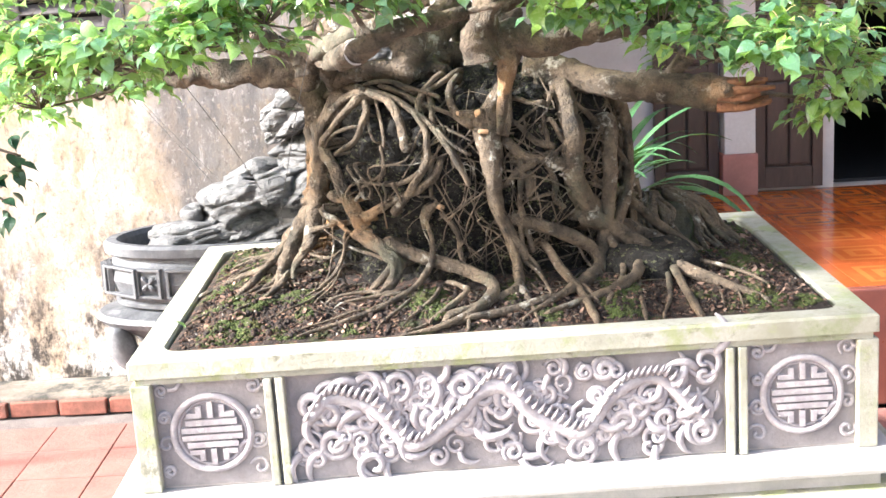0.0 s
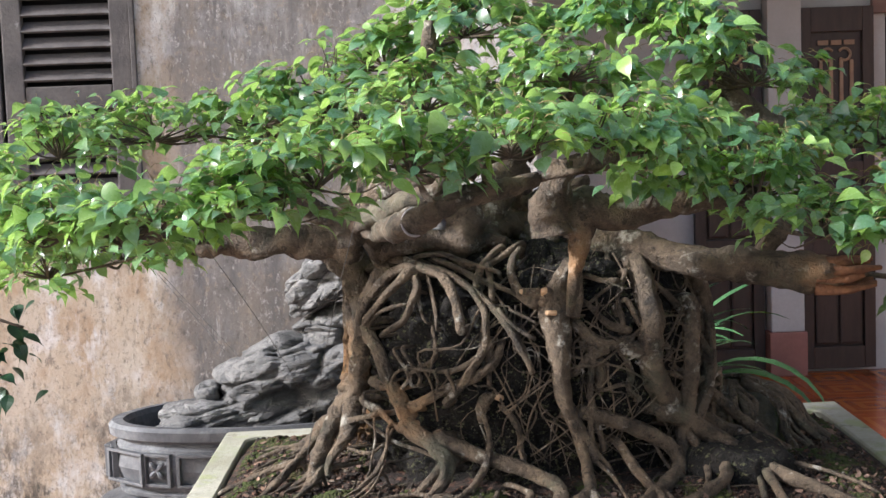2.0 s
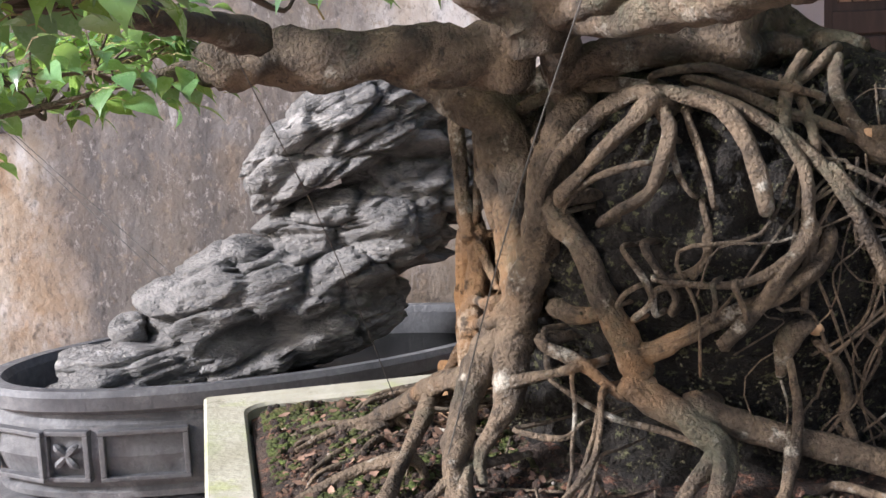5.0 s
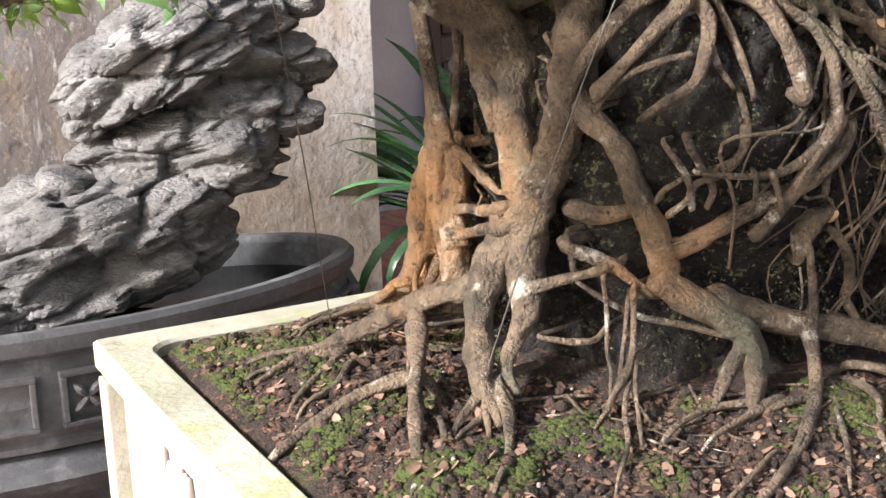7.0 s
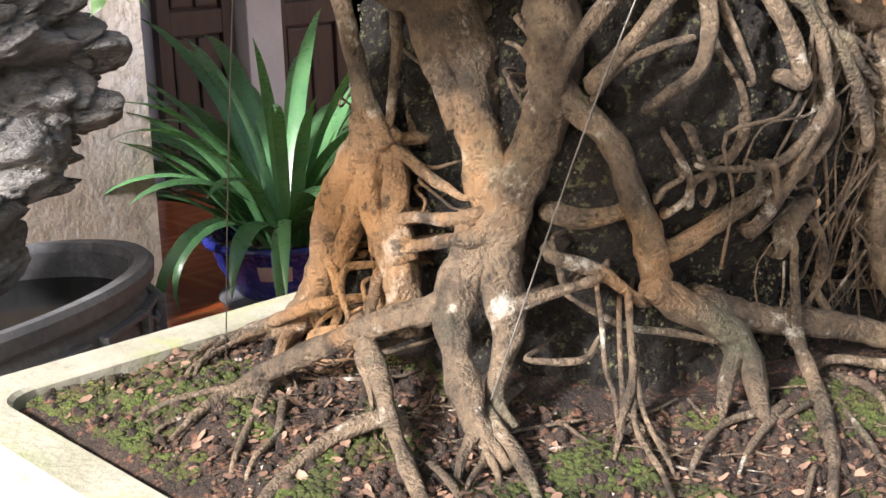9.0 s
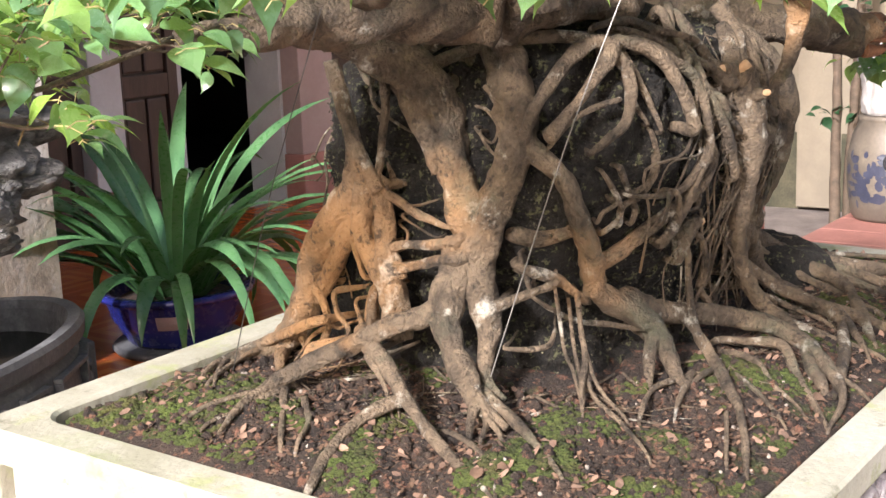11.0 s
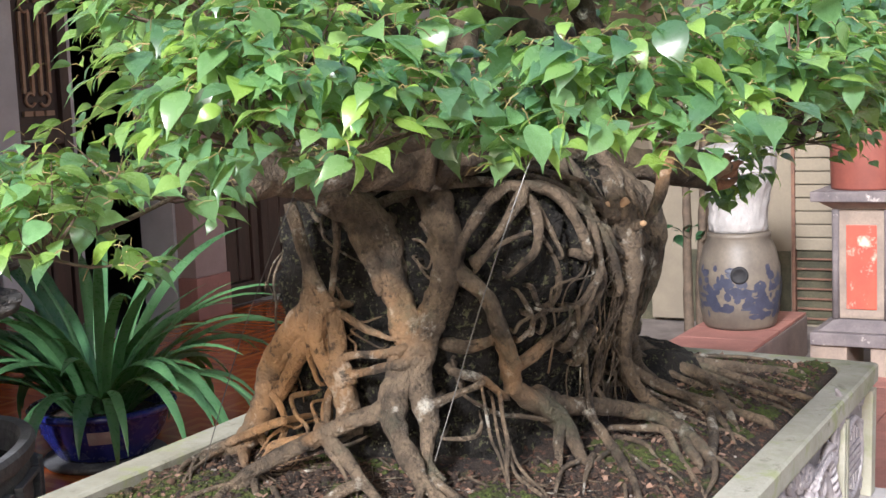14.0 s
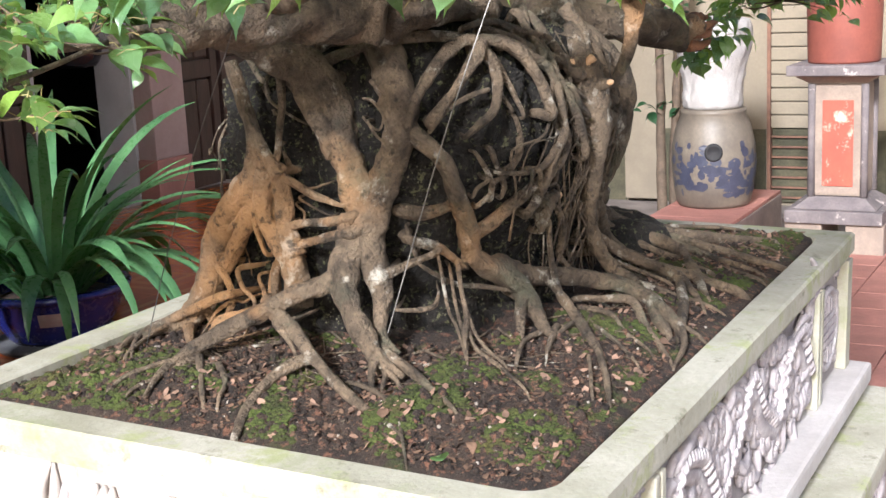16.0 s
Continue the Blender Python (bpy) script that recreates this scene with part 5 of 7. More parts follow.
root((0.785, 0.268, 1.415, 0.0055), (0.827, 0.264, 1.370, 0.0055), (0.869, 0.261, 1.341, 0.0046))
root((0.814, 0.281, 1.412, 0.0037), (0.851, 0.277, 1.394, 0.0037), (0.878, 0.274, 1.377, 0.0028))
root((0.818, 0.284, 1.356, 0.0055), (0.839, 0.284, 1.311, 0.0046), (0.860, 0.286, 1.265, 0.0037))
root((0.850, 0.385, 1.557, 0.0086), (0.828, 0.351, 1.532, 0.0103), (0.822, 0.320, 1.496, 0.0093), (0.840, 0.297, 1.453, 0.0129), (0.875, 0.282, 1.431, 0.0165))
trunk((0.442, 0.468, 1.387, 0.0170), (0.444, 0.432, 1.348, 0.0165), (0.463, 0.405, 1.318, 0.0166), (0.477, 0.391, 1.290, 0.0173), (0.489, 0.385, 1.250, 0.0181), (0.505, 0.382, 1.209, 0.0196), (0.526, 0.382, 1.163, 0.0238), (0.548, 0.391, 1.120, 0.0229))
root((0.788, 0.281, 1.327, 0.0086), (0.771, 0.277, 1.289, 0.0122), (0.734, 0.286, 1.254, 0.0128), (0.677, 0.308, 1.222, 0.0115), (0.625, 0.328, 1.198, 0.0120), (0.580, 0.354, 1.169, 0.0144), (0.550, 0.383, 1.151, 0.0157))
root((0.505, 0.408, 1.213, 0.0131), (0.489, 0.433, 1.204, 0.0132), (0.469, 0.463, 1.203, 0.0181), (0.457, 0.487, 1.208, 0.0146))
trunk((0.519, 0.378, 1.115, 0.0159), (0.566, 0.369, 1.085, 0.0222), (0.612, 0.346, 1.052, 0.0238), (0.638, 0.321, 1.025, 0.0225), (0.635, 0.296, 0.987, 0.0176), (0.612, 0.271, 0.961, 0.0133), (0.583, 0.239, 0.948, 0.0065))
root((0.638, 0.321, 1.011, 0.0172), (0.601, 0.310, 0.980, 0.0121), (0.567, 0.296, 0.954, 0.0078))
root((0.422, 0.461, 1.163, 0.0107), (0.449, 0.432, 1.147, 0.0101), (0.477, 0.411, 1.129, 0.0096), (0.505, 0.397, 1.103, 0.0078), (0.529, 0.392, 1.086, 0.0061))
root((0.384, 0.478, 1.101, 0.0102), (0.410, 0.453, 1.113, 0.0083), (0.436, 0.429, 1.123, 0.0071), (0.458, 0.411, 1.133, 0.0071))
root((0.426, 0.440, 1.115, 0.0036), (0.469, 0.418, 1.079, 0.0042), (0.515, 0.399, 1.054, 0.0049), (0.572, 0.373, 1.038, 0.0049), (0.632, 0.339, 1.019, 0.0043))
root((0.455, 0.411, 1.125, 0.0036), (0.454, 0.402, 1.070, 0.0036), (0.444, 0.388, 1.022, 0.0035), (0.438, 0.370, 0.993, 0.0029), (0.428, 0.357, 0.973, 0.0023))
root((0.492, 0.389, 1.103, 0.0048), (0.485, 0.380, 1.053, 0.0042), (0.467, 0.362, 1.006, 0.0047), (0.434, 0.351, 0.973, 0.0052), (0.413, 0.339, 0.957, 0.0040))
root((0.479, 0.366, 1.010, 0.0030), (0.458, 0.339, 0.974, 0.0035), (0.437, 0.304, 0.953, 0.0034), (0.408, 0.259, 0.939, 0.0028))
root((0.377, 0.461, 1.033, 0.0036), (0.414, 0.433, 1.025, 0.0048), (0.445, 0.418, 1.028, 0.0042), (0.470, 0.422, 1.045, 0.0030))
root((0.428, 0.461, 1.180, 0.0042), (0.428, 0.452, 1.153, 0.0048), (0.428, 0.442, 1.125, 0.0036))
root((0.513, 0.350, 1.312, 0.0040), (0.536, 0.339, 1.274, 0.0046), (0.549, 0.336, 1.238, 0.0047), (0.531, 0.361, 1.208, 0.0047))
root((0.526, 0.334, 1.259, 0.0040), (0.513, 0.350, 1.245, 0.0041), (0.507, 0.358, 1.230, 0.0035))
root((0.617, 0.316, 1.372, 0.0041), (0.623, 0.306, 1.327, 0.0053), (0.612, 0.309, 1.289, 0.0053), (0.579, 0.331, 1.270, 0.0047), (0.545, 0.351, 1.265, 0.0035))
root((0.618, 0.284, 1.265, 0.0041), (0.623, 0.289, 1.237, 0.0035), (0.624, 0.299, 1.211, 0.0035))
root((0.763, 0.299, 1.194, 0.0106), (0.746, 0.310, 1.180, 0.0175), (0.735, 0.316, 1.150, 0.0138), (0.732, 0.321, 1.123, 0.0075))
root((0.736, 0.306, 1.148, 0.0050), (0.749, 0.309, 1.091, 0.0063), (0.748, 0.303, 1.038, 0.0076), (0.728, 0.281, 0.992, 0.0081), (0.693, 0.239, 0.965, 0.0073), (0.635, 0.189, 0.942, 0.0070), (0.570, 0.137, 0.932, 0.0056))
root((0.781, 0.305, 1.163, 0.0057), (0.815, 0.308, 1.126, 0.0077), (0.829, 0.316, 1.083, 0.0085), (0.830, 0.322, 1.049, 0.0079), (0.838, 0.302, 1.015, 0.0059))
root((0.623, 0.362, 1.066, 0.0219), (0.717, 0.339, 1.031, 0.0194), (0.836, 0.276, 1.003, 0.0168), (0.912, 0.218, 0.975, 0.0160), (0.917, 0.161, 0.950, 0.0170), (0.877, 0.108, 0.930, 0.0156), (0.825, 0.060, 0.916, 0.0132), (0.755, 0.025, 0.901, 0.0069), (0.662, 0.014, 0.887, 0.0038))
root((1.088, 0.141, 0.941, 0.0089), (0.960, 0.091, 0.921, 0.0117), (0.834, 0.059, 0.911, 0.0102))
root((0.840, 0.071, 0.914, 0.0051), (0.842, 0.028, 0.899, 0.0051), (0.834, 0.007, 0.886, 0.0030))
root((0.741, 0.310, 1.013, 0.0082), (0.701, 0.243, 0.972, 0.0080), (0.616, 0.166, 0.939, 0.0077), (0.499, 0.096, 0.914, 0.0065), (0.380, 0.042, 0.895, 0.0044))
root((0.790, 0.272, 0.967, 0.0062), (0.836, 0.224, 0.960, 0.0084), (0.839, 0.166, 0.960, 0.0093), (0.779, 0.114, 0.926, 0.0081), (0.714, 0.057, 0.897, 0.0059), (0.669, 0.026, 0.893, 0.0039))
root((0.766, 0.256, 0.955, 0.0051), (0.753, 0.180, 0.952, 0.0061), (0.710, 0.133, 0.929, 0.0050), (0.668, 0.070, 0.910, 0.0029))
root((0.609, 0.231, 0.947, 0.0049), (0.675, 0.220, 0.955, 0.0050), (0.719, 0.212, 0.947, 0.0040))
root((0.638, 0.249, 0.950, 0.0069), (0.556, 0.228, 0.943, 0.0058), (0.478, 0.203, 0.937, 0.0028))
root((0.620, 0.248, 0.949, 0.0059), (0.534, 0.268, 0.951, 0.0048), (0.449, 0.249, 0.941, 0.0037))
root((0.529, 0.138, 0.930, 0.0037), (0.450, 0.104, 0.915, 0.0036), (0.372, 0.070, 0.903, 0.0026))
root((0.684, 0.186, 0.944, 0.0040), (0.644, 0.128, 0.929, 0.0039), (0.600, 0.076, 0.910, 0.0029))
root((1.009, 0.314, 1.135, 0.0188), (1.193, 0.374, 1.052, 0.0212), (1.245, 0.362, 0.985, 0.0215), (1.205, 0.281, 0.959, 0.0187), (1.149, 0.191, 0.952, 0.0148), (1.087, 0.123, 0.940, 0.0089), (1.010, 0.066, 0.914, 0.0043))
root((1.328, 0.393, 1.007, 0.0147), (1.354, 0.318, 0.988, 0.0159), (1.336, 0.237, 0.970, 0.0169), (1.254, 0.168, 0.945, 0.0140), (1.153, 0.116, 0.928, 0.0102), (1.070, 0.070, 0.917, 0.0055))
root((0.500, 0.411, 1.089, 0.0039), (0.474, 0.388, 1.026, 0.0038), (0.434, 0.351, 0.970, 0.0038), (0.379, 0.319, 0.942, 0.0028))
root((0.472, 0.363, 0.982, 0.0038), (0.429, 0.325, 0.956, 0.0037), (0.379, 0.247, 0.938, 0.0036), (0.307, 0.169, 0.928, 0.0026))
trunk((0.969, 0.342, 1.527, 0.0123), (0.943, 0.313, 1.480, 0.0213), (0.927, 0.292, 1.428, 0.0363), (0.928, 0.278, 1.363, 0.0362), (0.934, 0.274, 1.297, 0.0302), (0.936, 0.283, 1.234, 0.0243), (0.946, 0.295, 1.169, 0.0199), (0.970, 0.308, 1.114, 0.0177), (1.005, 0.309, 1.054, 0.0162), (1.025, 0.306, 1.014, 0.0139))
root((0.962, 0.313, 1.127, 0.0206), (0.985, 0.309, 1.060, 0.0179), (0.996, 0.276, 1.001, 0.0164), (0.993, 0.214, 0.956, 0.0162), (0.918, 0.156, 0.937, 0.0119), (0.840, 0.111, 0.925, 0.0118), (0.792, 0.078, 0.917, 0.0117))
root((0.998, 0.220, 0.954, 0.0121), (1.018, 0.140, 0.932, 0.0079), (1.029, 0.069, 0.914, 0.0052))
root((1.013, 0.313, 1.016, 0.0069), (1.059, 0.255, 0.979, 0.0054), (1.082, 0.173, 0.947, 0.0040))
root((1.016, 0.302, 1.152, 0.0069), (1.011, 0.311, 1.100, 0.0069), (1.020, 0.309, 1.042, 0.0069), (1.055, 0.296, 0.994, 0.0055))
trunk((0.992, 0.361, 1.564, 0.0188), (0.986, 0.311, 1.501, 0.0134), (0.983, 0.276, 1.438, 0.0122), (0.971, 0.259, 1.391, 0.0142))
root((0.971, 0.316, 1.521, 0.0084), (0.942, 0.292, 1.473, 0.0111), (0.898, 0.274, 1.433, 0.0137))
trunk((1.131, 0.540, 1.576, 0.0239), (1.149, 0.411, 1.513, 0.0263), (1.164, 0.333, 1.440, 0.0282), (1.178, 0.305, 1.375, 0.0289), (1.171, 0.309, 1.308, 0.0307), (1.183, 0.334, 1.228, 0.0276), (1.228, 0.405, 1.142, 0.0373), (1.322, 0.502, 1.069, 0.0277), (1.424, 0.514, 1.023, 0.0233), (1.469, 0.388, 1.012, 0.0196))
root((1.218, 0.382, 1.128, 0.0308), (1.315, 0.428, 1.060, 0.0241), (1.400, 0.389, 1.005, 0.0239), (1.481, 0.296, 0.969, 0.0193), (1.571, 0.194, 0.945, 0.0161), (1.661, 0.086, 0.925, 0.0078))
root((1.257, 0.435, 1.072, 0.0128), (1.302, 0.374, 1.011, 0.0112), (1.304, 0.270, 0.965, 0.0082), (1.246, 0.129, 0.936, 0.0066))
root((1.363, 0.679, 0.974, 0.0121), (1.362, 0.398, 0.969, 0.0099), (1.338, 0.188, 0.936, 0.0080), (1.329, 0.039, 0.906, 0.0064))
root((1.455, 0.307, 0.970, 0.0124), (1.463, 0.161, 0.938, 0.0120), (1.477, 0.017, 0.901, 0.0102))
root((1.436, 0.296, 0.962, 0.0083), (1.420, 0.154, 0.926, 0.0080), (1.385, 0.042, 0.907, 0.0051))
root((1.084, 0.351, 1.048, 0.0125), (1.123, 0.278, 0.990, 0.0123), (1.164, 0.172, 0.947, 0.0120), (1.189, 0.045, 0.908, 0.0116))
root((1.166, 0.236, 0.955, 0.0068), (1.202, 0.131, 0.937, 0.0053))
root((1.520, 0.379, 0.972, 0.0056), (1.620, 0.296, 0.963, 0.0055), (1.693, 0.173, 0.946, 0.0040))
root((1.569, 0.290, 0.947, 0.0041), (1.562, 0.180, 0.938, 0.0040), (1.554, 0.082, 0.921, 0.0026))
root((1.607, 0.178, 0.944, 0.0040), (1.607, 0.116, 0.929, 0.0039), (1.604, 0.060, 0.916, 0.0026))
root((1.175, 0.388, 1.052, 0.0042), (1.203, 0.362, 0.997, 0.0042), (1.231, 0.330, 0.962, 0.0042))
root((1.008, 0.326, 1.489, 0.0075), (1.050, 0.324, 1.474, 0.0075), (1.092, 0.325, 1.472, 0.0075))
root((1.008, 0.292, 1.418, 0.0046), (1.045, 0.306, 1.443, 0.0047), (1.079, 0.319, 1.464, 0.0056))
root((1.005, 0.294, 1.424, 0.0056), (1.059, 0.292, 1.368, 0.0083), (1.110, 0.296, 1.350, 0.0112))
root((0.979, 0.283, 1.371, 0.0148), (1.017, 0.283, 1.334, 0.0139), (1.064, 0.286, 1.315, 0.0121), (1.115, 0.295, 1.327, 0.0130))
root((1.085, 0.471, 1.552, 0.0069), (1.076, 0.384, 1.490, 0.0086), (1.079, 0.329, 1.416, 0.0085), (1.096, 0.303, 1.349, 0.0103))
root((1.114, 0.343, 1.492, 0.0085), (1.090, 0.318, 1.428, 0.0075), (1.098, 0.292, 1.362, 0.0084))
root((1.112, 0.306, 1.423, 0.0065), (1.137, 0.305, 1.374, 0.0084), (1.159, 0.305, 1.335, 0.0094))
root((0.974, 0.290, 1.245, 0.0084), (1.015, 0.288, 1.288, 0.0130), (1.063, 0.284, 1.311, 0.0120))
root((1.018, 0.280, 1.303, 0.0102), (1.011, 0.301, 1.204, 0.0075), (1.024, 0.320, 1.125, 0.0085), (1.046, 0.333, 1.038, 0.0076))
root((1.109, 0.296, 1.302, 0.0205), (1.164, 0.313, 1.290, 0.0225))
root((0.993, 0.301, 1.323, 0.0093), (1.038, 0.310, 1.257, 0.0187), (1.037, 0.325, 1.198, 0.0113))
root((1.043, 0.306, 1.193, 0.0047), (1.082, 0.311, 1.204, 0.0056), (1.118, 0.316, 1.206, 0.0047))
root((1.099, 0.303, 1.284, 0.0084), (1.118, 0.316, 1.235, 0.0094), (1.116, 0.332, 1.186, 0.0085), (1.142, 0.346, 1.159, 0.0076))
root((1.189, 0.349, 1.460, 0.0066), (1.260, 0.387, 1.380, 0.0068), (1.320, 0.434, 1.297, 0.0079), (1.371, 0.475, 1.204, 0.0080))
root((1.216, 0.355, 1.441, 0.0048), (1.287, 0.403, 1.353, 0.0058), (1.352, 0.462, 1.255, 0.0060))
root((1.213, 0.326, 1.303, 0.0076), (1.249, 0.391, 1.226, 0.0087), (1.320, 0.439, 1.187, 0.0099), (1.380, 0.468, 1.205, 0.0080))
root((1.233, 0.360, 1.221, 0.0067), (1.312, 0.446, 1.176, 0.0070), (1.377, 0.494, 1.161, 0.0081))
root((1.266, 0.365, 1.346, 0.0038), (1.292, 0.377, 1.296, 0.0039), (1.263, 0.382, 1.227, 0.0039))
root((1.373, 0.475, 1.204, 0.0090), (1.410, 0.615, 1.111, 0.0085), (1.448, 0.836, 1.007, 0.0080))
# limbs and the upper trunk
branch((0.478, 0.520, 1.545, 0.0280), (0.462, 0.470, 1.600, 0.0340), (0.448, 0.420, 1.636, 0.0355), (0.518, 0.180, 1.635, 0.0354), (0.553, 0.000, 1.651, 0.0323), (0.587, -0.090, 1.668, 0.0293), (0.624, -0.130, 1.692, 0.0271), (0.666, -0.130, 1.713, 0.0249), (0.727, -0.100, 1.727, 0.0238), (0.797, -0.050, 1.735, 0.0222), (0.868, 0.000, 1.751, 0.0163))
branch((0.404, 0.450, 1.647, 0.0339), (0.462, 0.300, 1.653, 0.0318), (0.517, 0.150, 1.681, 0.0279), (0.568, 0.050, 1.707, 0.0240), (0.620, 0.000, 1.726, 0.0202), (0.666, 0.000, 1.758, 0.0170), (0.698, 0.020, 1.799, 0.0114))
branch((0.441, 0.500, 1.649, 0.0367), (0.485, 0.420, 1.713, 0.0374), (0.547, 0.380, 1.737, 0.0349), (0.613, 0.360, 1.750, 0.0308), (0.692, 0.360, 1.768, 0.0231), (0.780, 0.360, 1.775, 0.0155))
trunk((0.703, 0.460, 1.670, 0.0404), (0.705, 0.450, 1.620, 0.0464), (0.708, 0.430, 1.579, 0.0440), (0.729, 0.420, 1.550, 0.0259))
trunk((0.484, 0.500, 1.555, 0.0246), (0.548, 0.460, 1.577, 0.0303), (0.627, 0.440, 1.583, 0.0281), (0.706, 0.430, 1.573, 0.0280), (0.800, 0.500, 1.563, 0.0248), (0.830, 0.500, 1.530, 0.0145))
trunk((0.758, 0.500, 1.575, 0.0227), (0.805, 0.580, 1.599, 0.0363), (0.872, 0.640, 1.598, 0.0438), (0.912, 0.600, 1.576, 0.0281), (0.947, 0.500, 1.567, 0.0166))
trunk((0.870, 0.750, 1.546, 0.0343), (0.880, 0.780, 1.625, 0.0393), (0.884, 0.800, 1.706, 0.0372), (0.862, 0.800, 1.776, 0.0301))
branch((0.884, 0.720, 1.660, 0.0248), (0.943, 0.700, 1.675, 0.0224), (1.002, 0.660, 1.698, 0.0199), (1.053, 0.600, 1.720, 0.0151))
trunk((0.998, 0.850, 1.535, 0.0405), (0.974, 0.900, 1.606, 0.0436), (0.993, 0.920, 1.690, 0.0389), (1.052, 0.900, 1.754, 0.0314), (1.172, 0.850, 1.761, 0.0286), (1.301, 0.800, 1.761, 0.0281))
trunk((0.389, 0.520, 1.538, 0.0378), (0.399, 0.500, 1.598, 0.0374), (0.409, 0.500, 1.658, 0.0354), (0.423, 0.480, 1.712, 0.0332), (0.464, 0.460, 1.744, 0.0311), (0.521, 0.440, 1.752, 0.0272))
root((0.484, 0.520, 1.518, 0.0171), (0.473, 0.500, 1.581, 0.0131), (0.463, 0.490, 1.642, 0.0130), (0.448, 0.480, 1.697, 0.0185))
branch((0.037, 0.450, 1.619, 0.0242), (-0.050, 0.300, 1.640, 0.0179), (-0.148, 0.100, 1.664, 0.0119), (-0.202, -0.100, 1.701, 0.0077))
branch((0.414, 0.400, 1.579, 0.0345), (0.404, 0.400, 1.633, 0.0371), (0.333, 0.400, 1.669, 0.0291), (0.273, 0.300, 1.715, 0.0205))
trunk((0.725, 0.560, 1.562, 0.0500), (0.805, 0.620, 1.690, 0.0460), (0.850, 0.640, 1.771, 0.0430), (0.869, 0.640, 1.897, 0.0340), (0.88, 0.66, 2.02, 0.018))
trunk((0.915, 0.170, 1.607, 0.0492), (0.910, 0.170, 1.662, 0.0467), (0.928, 0.170, 1.735, 0.0417), (0.937, 0.170, 1.790, 0.0392))
branch((0.983, 0.220, 1.594, 0.0376), (0.991, 0.220, 1.669, 0.0450), (1.066, 0.220, 1.647, 0.0425), (1.192, 0.220, 1.667, 0.0350), (1.331, 0.220, 1.680, 0.0275), (1.444, 0.220, 1.687, 0.0175))
trunk((0.990, 0.215, 1.670, 0.0300), (0.987, 0.205, 1.627, 0.0380), (0.983, 0.200, 1.571, 0.0260), (0.974, 0.200, 1.521, 0.0180), (0.966, 0.212, 1.460, 0.0150), (0.958, 0.240, 1.400, 0.0100))
branch((0.533, 0.500, 1.908, 0.0272), (0.603, 0.500, 1.959, 0.0299), (0.628, 0.500, 2.065, 0.0217), (0.639, 0.500, 2.159, 0.0162))
branch((0.531, 0.550, 1.895, 0.0193), (0.411, 0.550, 1.969, 0.0138), (0.339, 0.550, 1.917, 0.0097))
branch((1.573, 0.600, 1.839, 0.0423), (1.475, 0.600, 1.913, 0.0338), (1.421, 0.600, 2.027, 0.0253), (1.395, 0.600, 2.125, 0.0168))
branch((0.873, 0.700, 1.813, 0.0493), (1.051, 0.700, 1.935, 0.0347), (1.268, 0.700, 1.883, 0.0377), (1.588, 0.700, 1.841, 0.0349))
branch((0.769, 0.700, 1.759, 0.0436), (0.627, 0.700, 1.852, 0.0348), (0.528, 0.700, 1.906, 0.0289), (0.340, 0.700, 1.893, 0.0202), (0.107, 0.700, 1.859, 0.0130))
root((1.367, 0.548, 1.135, 0.0155), (1.470, 0.561, 1.040, 0.0138), (1.591, 0.573, 0.943, 0.0122), (1.712, 0.578, 0.865, 0.0087))
root((1.478, 0.888, 1.027, 0.0112), (1.610, 0.902, 0.961, 0.0113), (1.732, 0.875, 0.866, 0.0093), (1.778, 0.565, 0.865, 0.0069))
branch((0.42, 0.52, 1.585, 0.044), (0.28, 0.545, 1.582, 0.043), (0.14, 0.58, 1.585, 0.044), (0.04, 0.605, 1.588, 0.043), (-0.02, 0.616, 1.584, 0.036), (-0.04, 0.625, 1.575, 0.022), (-0.085, 0.645, 1.568, 0.018), (-0.115, 0.66, 1.568, 0.010))
branch((1.06, 0.48, 1.57, 0.040), (1.20, 0.41, 1.535, 0.043), (1.31, 0.35, 1.512, 0.045), (1.43, 0.32, 1.505, 0.047), (1.54, 0.30, 1.480, 0.052), (1.62, 0.287, 1.475, 0.046), (1.66, 0.283, 1.475, 0.028))
branch((1.46, 0.32, 1.53, 0.026), (1.52, 0.33, 1.598, 0.024), (1.60, 0.36, 1.662, 0.018), (1.695, 0.38, 1.671, 0.012))


# fine roots that wander over the rock and run out over the soil
rng = random.Random(77)


fine = bmesh.new()
for k in range(150):
    a, z, w = rng.uniform(-2.0, 2.0), rng.uniform(1.1, 1.56), rng.choice((0.0012, 0.0018, 0.0025, 0.0035))
    da, dz = rng.uniform(-0.16, 0.16), -rng.uniform(0.02, 0.075)
    pts = []
    lev = rng.uniform(1.01, 1.08)
    for q in range(rng.randint(5, 9)):
        if z > 1.56:
            break
        x, y = on_core(a, z, lev)
        pts.append((x, y, z, w * (1 - 0.06 * q)))
        a, z = a + da + rng.uniform(-0.2, 0.2), z + dz + rng.uniform(-0.06, 0.06)
        if z < 0.95:
            break
    if len(pts) > 2:
        tube(fine, pts, 6, 4, 0.15)
